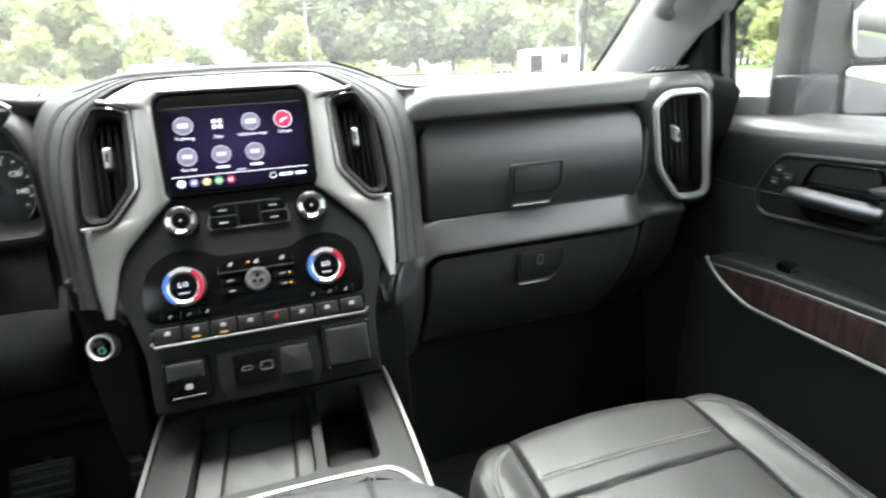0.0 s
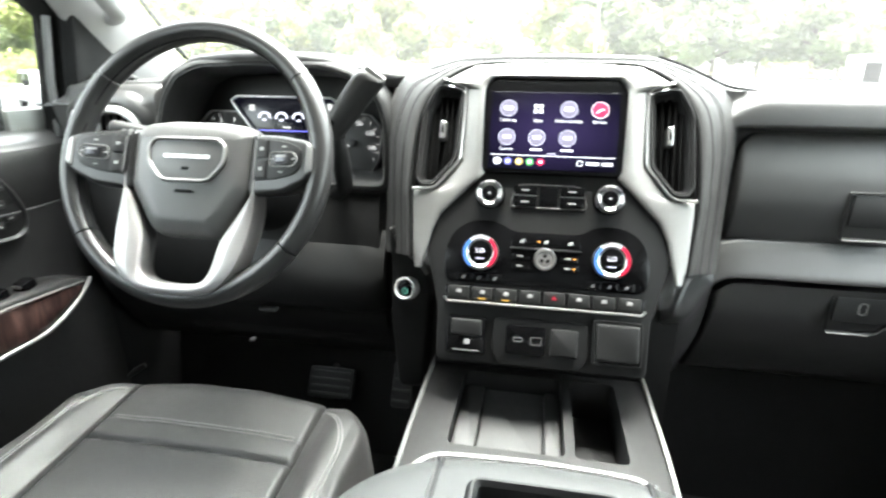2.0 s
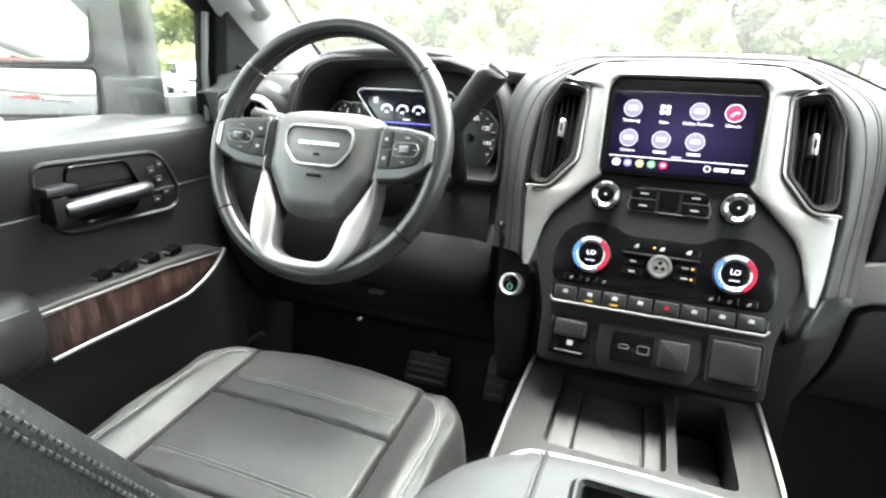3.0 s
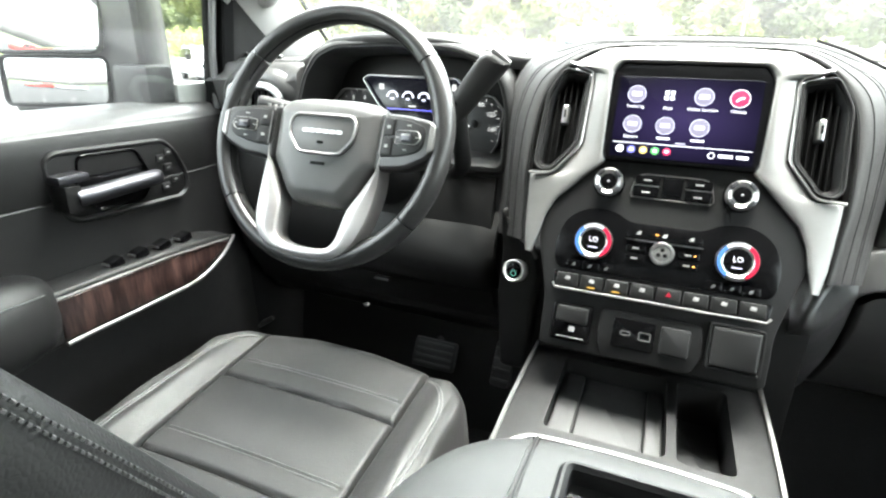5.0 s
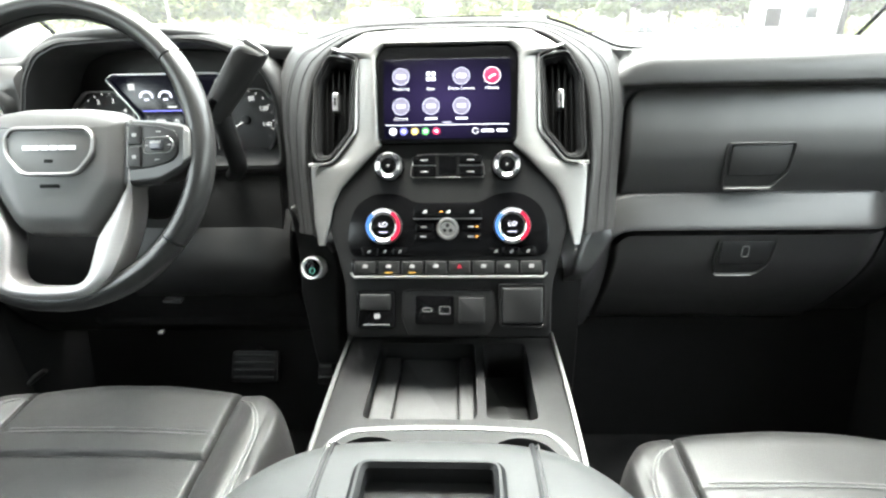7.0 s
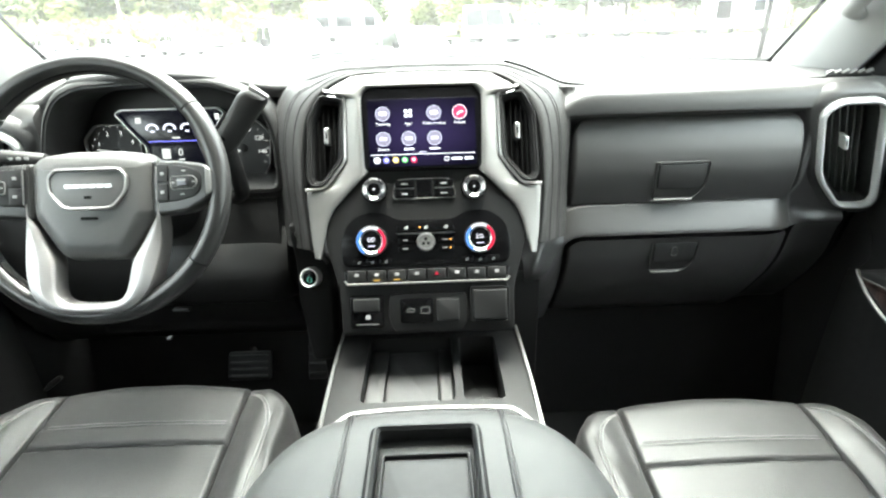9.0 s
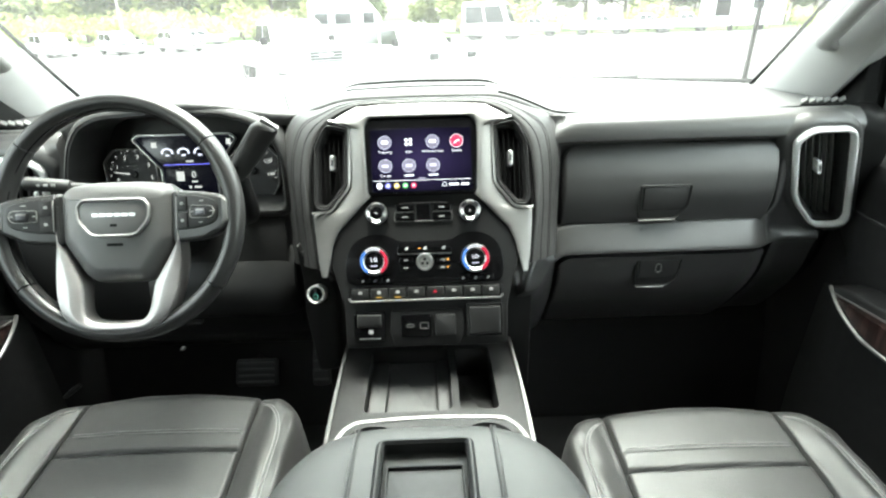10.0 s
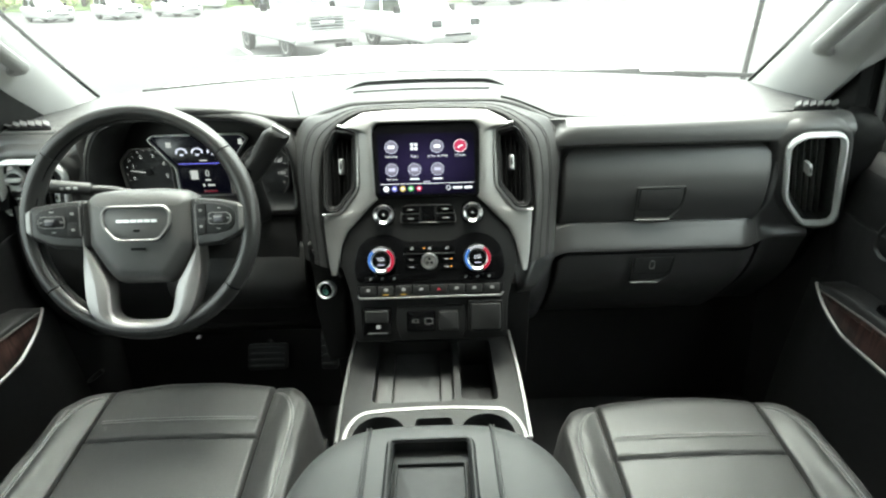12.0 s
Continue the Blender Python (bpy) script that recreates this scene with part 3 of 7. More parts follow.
    part("elbow_rest", sheet(pad, [0, 0.01, 0.03, 0.06, 0.1, 0.14, 0.3, 0.6, 1], span(0, 1, 18)), PLASTIC, d, "padded black leather elbow rest", 60)
    stx = [Vector(pad(u, 0.72)) + Vector((-s * 0.001, 0, 0.001)) for u in (0.02, 0.06, 0.1, 0.14, 0.3, 0.6, 1)]
    part("seam", tube(bmesh.new(), stx, 0.0012, 6), STITCH, d, "stitched seam")
    # black window frame and corner
    M3 = side_at(s * 0.845, s)
    bm = bmesh.new()
    for fr in ([(0.99, 1.585), (0.99, 1.70), (0.862, 1.872), (0.842, 1.80), (0.818, 1.60)], [(0.862, 1.872), (0.62, 2.075), (0.57, 2.01), (0.842, 1.80)], [(0.62, 2.075), (-0.36, 2.09), (-0.36, 2.03), (0.57, 2.01)]):
        fr = P(fr)
        loft(bm, [on(M3, fr, -0.03), on(M3, fr, 0.020), on(M3, inset(fr, 0.002), 0.022)])
    part("window_frame", bm, RUBBER, d, "black window frame and corner")
    cover = P([(0.80, 1.56), (0.99, 1.56), (0.99, 1.70), (0.87, 1.86), (0.845, 1.80), (0.818, 1.60)])
    part("corner_cover", plate(cover, side_at(s * 0.842, s), 0.0, 0.042, 0.004), RUBBER, d, "plain black corner cover")
    part("window_seal", tube(bmesh.new(), [(s * 0.838, 0.812, 1.605), (s * 0.840, 0.818, 1.70), (s * 0.838, 0.832, 1.80)], 0.007, 8), SOFT, d, "dark grey upright seal")
    bm = bmesh.new()
    gl = P([(0.832, 1.59), (0.855, 1.82), (0.58, 2.02), (0.50, 2.04), (-0.36, 2.04), (-0.36, 1.59)])
    loft(bm, [on(side_at(s * 0.862, s), gl, 0), on(side_at(s * 0.862, s), gl, 0.004)])
    pane = part("pane", bm, GLASS, d, "clear window pane")
    pane.visible_shadow = False
    bm = bmesh.new()
    box(bm, (s * 0.868, -0.34, 0.6), (s * 0.93, 0.82, 1.60), 0.03)
    part("outer_skin", bm, PAINT, d, "white painted outer skin")
    return d


def outward(s, k):
    """Grows what is built of a cab side by k about a point between the seats."""
    o = Vector((s * 0.03, -0.01, 1.715))
    return Matrix.Translation(o) @ Matrix.Scale(k, 4) @ Matrix.Translation(-o)


for s in (-1, 1):
    PUSH.append(outward(s, 1.05 if s > 0 else 1.0))
    build_door(s)
    PUSH.pop()


# towing mirrors outside the door windows
def build_mirror(s):
    m = thing("door_mirror", (s * 0.95, 0.74, 1.6), "large black towing mirror on the %s door" % ("driver" if s < 0 else "passenger"), "mirror", "door mirrors")
    bm = bmesh.new()
    pts = rounded([(s * 0.90, 1.585), (s * 1.28, 1.57), (s * 1.30, 1.6), (s * 1.27, 2.03), (s * 1.24, 2.06), (s * 0.93, 2.06), (s * 0.905, 2.03)], 0.03)
    M = wall_at(0.72)
    loft(bm, [on(M, inset(pts, 0.11), -0.125), on(M, inset(pts, 0.06), -0.10), on(M, inset(pts, 0.02), -0.055), on(M, inset(pts, 0.002), -0.02), on(M, pts, 0.0), on(M, inset(pts, 0.008), 0.008), on(M, inset(pts, 0.02), 0.008), on(M, inset(pts, 0.025), -0.004)])
    part("housing", bm, PLASTIC, m, "black plastic housing")
    up = rounded([(s * 1.005, 1.705), (s * 1.262, 1.70), (s * 1.245, 2.02), (s * 1.0, 2.02)], 0.02)
    lo = rounded([(s * 1.012, 1.612), (s * 1.268, 1.60), (s * 1.265, 1.688), (s * 1.006, 1.692)], 0.015)
    for nm, q in (("mirror_glass", up), ("wide_angle_glass", lo)):
        T = Matrix.Translation((s * 1.13, 0.712, 1.8)) @ Euler((radians(-9 if nm == "mirror_glass" else -2), 0, radians(s * -14 * 0.5))).to_matrix().to_4x4() @ Matrix.Translation((-s * 1.13, -0.712, -1.8))
        g = part(nm, plate(q, T @ wall_at(0.716), 0.0, 0.004, 0.001), MIRROR, m, "silvered glass")
        part("rim", frame_ring(inset(q, -0.006), 0.006, T @ wall_at(0.716), -0.002, 0.008, 0.002), RUBBER, g, "black rim")
    bm = bmesh.new()
    box(bm, (s * 0.88, 0.70, 1.58), (s * 0.97, 0.76, 1.685), 0.012)
    part("arm", bm, PLASTIC, m, "black mounting arm")
    bm = bmesh.new()
    box(bm, (s * 0.872, 0.755, 1.56), (s * 0.915, 0.87, 1.652), 0.008)
    part("foot", bm, HANDLE, m, "grey mounting foot")


for s in (-1, 1):
    PUSH.append(outward(s, 1.05 if s > 0 else 1.0))
    build_mirror(s)
    PUSH.pop()


# ---- dashboard ----
FX = [-0.845, -0.72, -0.66, -0.61, -0.55, -0.45, -0.35, -0.29, -0.25, -0.22, -0.18, -0.12, 0, 0.12, 0.165, 0.205, 0.25, 0.32, 0.45, 0.62, 0.72, 0.845]
FZ = [1.697, 1.699, 1.700, 1.720, 1.740, 1.747, 1.741, 1.728, 1.720, 1.718, 1.730, 1.744, 1.747, 1.745, 1.735, 1.719, 1.702, 1.697, 1.697, 1.696, 1.699, 1.697]
FY = [0.836, 0.836, 0.840, 0.820, 0.800, 0.792, 0.798, 0.812, 0.824, 0.828, 0.826, 0.822, 0.820, 0.822, 0.828, 0.832, 0.834, 0.834, 0.833, 0.833, 0.834, 0.836]


def dash_top(u, v):
    zf, yf = spline(u, FX, FZ), spline(u, FX, FY)
    yb = 1.335 - 0.17 * (u / 0.82) ** 2
    r = 0.009
    if v < 0:
        a = math.pi / 2 + (-v) * math.pi * 0.62
        return (u, yf + r + r * math.cos(a), zf - r + r * math.sin(a))
    y = yf + r + (yb - yf - r) * v
    zb = 1.722 - 0.02 * (u / 0.82) ** 2
    return (u, y, zf + (zb - zf) * smooth((v - 0.3) / 0.7) + 0.004 * math.sin(math.pi * v))


END_VENT = ((0.674, 1.646), (0.682, 1.662), (0.701, 1.674), (0.762, 1.675), (0.782, 1.666), (0.792, 1.649), (0.852, 1.484), (0.849, 1.465), (0.832, 1.459), (0.790, 1.461), (0.775, 1.468), (0.729, 1.514), (0.711, 1.540))
VENT_HOLE = inset(END_VENT, 0.014)


def VENT_Y(z):
    """The outer vents lean: their lower ends lie further forward."""
    return 0.803 + 0.26 * (1.667 - z)


def within(x, z, poly):
    n = False
    for (x0, z0), (x1, z1) in zip(poly, poly[1:] + poly[:1]):
        if (z0 > z) != (z1 > z) and x < x0 + (x1 - x0) * (z - z0) / (z1 - z0):
            n = not n
    return n


def recede(u):
    """How far the ledge draws back under the outer vent."""
    return 0.055 * smooth((u - 0.625) / 0.11)


def dash_face(u, v):
    """The passenger's fascia: v is the height."""
    z = v
    q = max(0.0, (0.29 - u) / 0.09)
    zz = z + 0.06 * q * q
    zz += 0.006 * smooth((u - 0.61) / 0.13) * (1 - smooth((z - 1.47) / 0.03))
    y = spline(zz, [1.20, 1.24, 1.28, 1.32, 1.37, 1.428, 1.442, 1.460, 1.478, 1.496, 1.64, 1.650, 1.656, 1.675, 1.69, 1.70],
             [0.94, 0.90, 0.868, 0.838, 0.812, 0.797, 0.7895, 0.796, 0.8055, 0.815, 0.815, 0.812, 0.805, 0.806, 0.812, 0.828])
    y += recede(u) * (1 - smooth((z - 1.48) / 0.05))
    inside = smooth((u - 0.246) / 0.008) * (1 - smooth((u - 0.667) / 0.006)) * (1 if 1.49 < zz < 1.70 else 0)
    y += inside * 0.017 * smooth((zz - 1.49) / 0.01) * (1 - smooth((z - 1.646) / 0.008))
    low = smooth((u - 0.248) / 0.005) * (1 - smooth((u - 0.696) / 0.005)) * (1 - smooth((zz - 1.436) / 0.004))
    y += low * 0.022
    y += 0.05 * smooth((u - 0.80) / 0.06)
    pod = smooth((u - 0.672) / 0.03) * smooth((z - 1.44) / 0.025) * (1 - smooth((z - 1.672) / 0.016))
    y += (VENT_Y(z) - 0.001 - y) * pod
    if within(u, z, VENT_HOLE):
        y += 0.04
    return (u, y, z)


def dash_left(u, v):
    """The driver's fascia outside and under the instruments."""
    z = v
    y = ramp(z, [1.18, 1.24, 1.30, 1.40, 1.50, 1.56, 1.62, 1.675, 1.69, 1.70], [0.95, 0.86, 0.83, 0.81, 0.805, 0.815, 0.815, 0.812, 0.826, 0.86])
    hole = smooth((u + 0.645) / 0.01) * (1 - smooth((u + 0.232) / 0.012)) * smooth((z - 1.545) / 0.01)
    y += 0.10 * hole + 0.012 * smooth((-u - 0.66) / 0.02) * (1 - smooth((z - 1.67) / 0.02))
    y += 0.05 * smooth((-u - 0.81) / 0.06)
    pod = smooth((-u - 0.645) / 0.025) * smooth((z - 1.425) / 0.025) * (1 - smooth((z - 1.66) / 0.016))
    y += (VENT_Y(z + 0.012) - 0.001 - y) * pod
    if within(-u - 0.006, z + 0.012, VENT_HOLE):
        y += 0.04
    return (u, y, z)


def build_dash():
    d = thing("dashboard", (0, 0.95, 1.2), "black leather-trimmed dashboard with satin metal and chrome accents", "dashboard", kind="structure")
    us = span(-0.808, 0.808, 130)
    top = slab(dash_top, us, [-1, -0.8, -0.6, -0.4, -0.2, 0, 0.03, 0.07, 0.12, 0.2, 0.3, 0.4, 0.5, 0.6, 0.7, 0.8, 0.9, 1], (0, 0.004, -0.01))
    slot = rounded([(-0.172, 0.988), (-0.14, 0.968), (0.14, 0.966), (0.170, 0.988), (0.145, 1.028), (-0.138, 1.026)], 0.006)
    top = cut(top, [plate(slot, basis((0, 0, 1.70), (1, 0, 0), (0, 1, 0), (0, 0, 1)), 0.0, 0.12, 0.0)])
    part("top_pad", top, LEATHER_DASH, d, "soft black top pad", 60)
    us = span(0.165, 0.80, 84, (0.25, 0.676, 0.698))
    vs = span(1.70, 1.2, 60, (1.652, 1.495, 1.485, 1.438, 1.266))
    part("passenger_fascia", slab(dash_face, us, vs, (0, 0.02, 0)), SOFT, d, "soft black fascia", 60)
    part("end_panel", slab(dash_face, span(0.80, 0.866, 10), span(1.70, 1.2, 24), (0, 0.02, 0)), RUBBER, d, "black dash end beside the door", 60)
    part("end_panel", slab(dash_left, span(-0.852, -0.83, 4), span(1.70, 1.18, 24), (0, 0.02, 0)), RUBBER, d, "black dash end beside the door", 60)
    part("driver_fascia", slab(dash_left, span(-0.83, -0.63, 24, (-0.64, -0.703, -0.809)), span(1.70, 1.40, 40, (1.55, 1.485, 1.652)), (0, 0.02, 0)), SOFT, d, "soft black fascia", 60)
    # lower fascia in a darker black, which stands for the footwell's shade
    part("driver_fascia", slab(dash_left, span(-0.83, -0.63, 12), span(1.40, 1.18, 20), (0, 0.02, 0)), PLASTIC, d, "lower black fascia, darker for footwell shade", 60)
    us = span(-0.63, -0.195, 44, (-0.226,))
    part("driver_fascia", slab(dash_left, us, span(1.70, 1.35, 44, (1.55, 1.485, 1.652)), (0, 0.02, 0)), SOFT, d, "soft black fascia", 60)
    part("driver_fascia", slab(dash_left, us, span(1.35, 1.18, 16), (0, 0.02, 0)), PLASTIC, d, "lower black fascia, darker for footwell shade", 60)
    # upper glovebox
    def upper_door(u, v):
        k = min(u - 0.259, 0.666 - u)
        zt = 1.645 - 0.026 * (1 - min(1, max(0, k) / 0.028)) ** 2.2
        z = 1.486 + (zt - 1.486) * min(1, v)
        y = spline(z, [1.486, 1.50, 1.53, 1.555, 1.585, 1.61, 1.63, 1.64, 1.646], [0.824, 0.8155, 0.806, 0.8025, 0.804, 0.809, 0.816, 0.822, 0.829])
        y += 0.010 * (1 - min(1, max(0, k) / 0.007)) ** 2 + 0.012 * max(0, v - 1)
        return (u, y, z)
    door = part("upper_glovebox_door", slab(upper_door, span(0.259, 0.666, 40, (0.262, 0.663)), [0, 0.03, 0.08] + span(0.14, 0.9, 14) + [0.94, 0.97, 0.985, 1, 2], (0, 0.012, 0)), SOFT, d, "soft black upper glovebox door", 60)
    M = wall_at(0.8095)
    lt = [(0.405, 1.503), (0.478, 1.503), (0.500, 1.528), (0.503, 1.572), (0.405, 1.572)]
    part("latch_recess", frame_ring(rounded(lt, 0.006), 0.0028, M, 0.004, 0.0108, 0.0012), PLASTIC, door, "dark raised latch rim")
    part("latch", plate(rounded([(0.412, 1.522), (0.488, 1.522), (0.496, 1.535), (0.497, 1.567), (0.412, 1.567)], 0.004), M, 0.006, 0.0098, 0.001), PLASTIC, door, "flat black latch")
    part("latch_lip", tube(bmesh.new(), [(0.408, 0.7985, 1.5035), (0.476, 0.7985, 1.5035)], 0.0013, 6), HANDLE, door, "bright latch lip")
    # lower glovebox
    M = wall_at(0.808)
    def lower_door(u, v):
        k = min(u - 0.258, 0.690 - u)
        zt = 1.430 - 0.020 * (1 - min(1, max(0, k) / 0.026)) ** 2
        z = zt - (zt - 1.225) * max(0, v)
        y = dash_face(0.45, z)[1] - 0.0235 + 0.012 * max(0, -v) + recede(u)
        y += 0.008 * (1 - min(1, max(0, k) / 0.006)) ** 2
        return (u, y, z)
    door = part("lower_glovebox_door", slab(lower_door, span(0.258, 0.690, 40, (0.262, 0.686)), [-1, -0.4, 0, 0.03, 0.1] + span(0.15, 1, 16), (0, 0.012, 0)), SOFT, d, "soft black lower glovebox door", 50)
    lt = [(0.414, 1.362), (0.482, 1.362), (0.500, 1.380), (0.505, 1.424), (0.414, 1.424)]
    part("latch_recess", frame_ring(rounded(lt, 0.006), 0.0028, M, 0.004, 0.0108, 0.0012), PLASTIC, door, "dark raised latch rim")
    lat = part("latch", plate(rounded([(0.421, 1.380), (0.490, 1.380), (0.498, 1.390), (0.499, 1.419), (0.421, 1.419)], 0.004), M, 0.006, 0.0105, 0.001), PLASTIC, door, "flat black latch")
    part("lock", frame_ring(rrect(0.452, 1.393, 0.464, 1.412, 0.005), 0.0018, M, 0.010, 0.012, 0.0005), SATIN, lat, "small metal key lock")
    part("latch_lip", tube(bmesh.new(), [(0.417, 0.7955, 1.3625), (0.472, 0.7955, 1.3625)], 0.0012, 6), HANDLE, door, "bright latch lip")
    # dark slot at the foot of the windscreen
    def on_top(x, y):
        lo, hi = 0.0, 1.0
        for _ in range(24):
            mid = (lo + hi) / 2
            lo, hi = (mid, hi) if dash_top(x, mid)[1] < y else (lo, mid)
        return Vector((x, y, dash_top(x, lo)[2]))
    # the step's lip shadow, laid on the pad as a black line
    part("lip_shade", tube(bmesh.new(), [on_top(x, 0.902 + 0.3 * max(0, abs(x) - 0.115)) + Vector((0, 0, 0.0005)) for x in span(-0.14, 0.125, 24)], 0.0022, 6), RUBBER, d, "dark line for the lip shadow before the defroster slot")
    part("rear_edge", tube(bmesh.new(), [Vector(dash_top(u, 0.985)) + Vector((0, 0, 0.001)) for u in span(-0.7, 0.7, 40)], 0.0035, 6), RUBBER, d, "dark edge at the foot of the glass")
    # fine stitched seam along the edge of the pad
    st = [Vector(dash_top(u, 0.004)) + Vector((0, 0, 0.0014)) for u in span(0.14, 0.70, 50)]
    part("seam", tube(bmesh.new(), st, 0.0026, 6), RUBBER, d, "dark seam along the top pad")
    part("seam", tube(bmesh.new(), [Vector(dash_top(-0.234 - 0.13 * v, v)) + Vector((0, 0, 0.001)) for v in span(0.0, 0.4, 14)], 0.0015, 6), RUBBER, d)
    # side grilles
    for s in (-1, 1):
        z0 = dash_top(s * 0.76, 0.04)[2]
        pts = rounded([(s * 0.704, 0.850), (s * 0.792, 0.856), (s * 0.826, 0.915), (s * 0.748, 0.915)], 0.006)
        F = basis((0, 0, z0 + 0.001), (1, 0, 0), (0, 1, 0), (0, 0, 1))
        g = part("side_grille", frame_ring(pts, 0.004, F, -0.004, 0.0035, 0.001), RUBBER, d, "black side defroster grille")
        part("grille_floor", plate(inset(pts, 0.003), F, -0.004, 0.002, 0.0005), RUBBER, g)
        for k in range(6):
            x = s * (0.734 + 0.0145 * k)
            m = Matrix.Translation((x, 0.884, z0 + 0.007)) @ Euler((0, radians(-s * 32), radians(-s * 34))).to_matrix().to_4x4()
            part("fin", box(bmesh.new(), (-0.0055, -0.026, -0.001), (0.0055, 0.024, 0.001), 0.0005, m), ARMREST_VINYL, g, "grey fin")
    # padded end of the ledge, sweeping down beside the centre stack
    def knee(u, v):
        zt = spline(u, [0.172, 0.19, 0.205, 0.225, 0.25, 0.30], [1.408, 1.44, 1.458, 1.471, 1.480, 1.478])
        k = smooth((0.256 - u) / 0.072)
        r = 0.026

        def face(z):
            a = dash_face(u, z)[1] - 0.001
            b = 0.745 + 0.25 * (max(z, 1.40) - 1.48) + 0.9 * max(0, 1.40 - z)
            return a + (b - a) * k
        if v < 0:
            a = min(-v, 1) * math.pi / 2
            return (u, face(zt - r) + r * (1 - math.cos(a)) + 0.10 * max(0, -v - 1), zt - r + r * math.sin(a))
        z = zt - r - (zt - r - 1.22) * v
        return (u, face(z), z)
    part("ledge_end", sheet(knee, span(0.170, 0.2475, 20), [-2, -1, -0.8, -0.6, -0.4, -0.2] + span(0, 1, 24)), SOFT, d, "padded end of the passenger ledge", 60)
    # start button on its cheek, with a bright edge
    cheek = rounded([(-0.238, 1.500), (-0.232, 1.498), (-0.228, 1.490), (-0.218, 1.472), (-0.196, 1.456), (-0.176, 1.440), (-0.168, 1.41), (-0.172, 1.37), (-0.180, 1.24), (-0.225, 1.23), (-0.238, 1.36), (-0.235, 1.40), (-0.2335, 1.44), (-0.238, 1.47)], 0.014)
    M = basis((0, 0.682, 0), (0.97, -0.24, 0), (0, 0, 1), (-0.24, -0.97, 0))
    part("start_cheek", plate(cheek, M, -0.06, 0.0, 0.006), STACK_BLACK, d, "black cheek round the start button", 60)
    e = [M @ Vector((x, z, -0.002)) for x, z in ((-0.227, 1.488), (-0.222, 1.478), (-0.215, 1.470), (-0.206, 1.462), (-0.195, 1.455), (-0.184, 1.447), (-0.174, 1.434))]
    part("cheek_edge", tube(bmesh.new(), curve_pts(e, 4), 0.0030, 8), SOFT, d, "raised edge of the cheek")
    w = Vector((-0.16, -0.93, 0.32)).normalized()
    u = Vector((-w.y, w.x, 0)).normalized()
    B = basis((-0.198, 0.714, 1.414), u, w.cross(u), w)
    ring = part("start_button", frame_ring(circle(0, 0, 0.0168, 36), 0.0036, B, -0.012, 0.007, 0.0018), VENT_METAL, d, "chrome ringed start button")
    part("cap", disc(B, 0.0125, -0.01, 0.003, 0.001), GLOSS, ring, "black cap")
    part("glow_mark", frame_ring(circle(0, -0.004, 0.0045, 24), 0.0009, B, 0.003, 0.0034, 0.0001), glow("green_mark", (0.15, 0.5, 0.4), 0.35), ring, "small green lit symbol")
    return d


dash = build_dash()


# ---- centre stack ----
def mirrored(half):
    """A closed outline from its right half, given from the top downwards."""
    return half + [(-x, y) for x, y in reversed(half)]


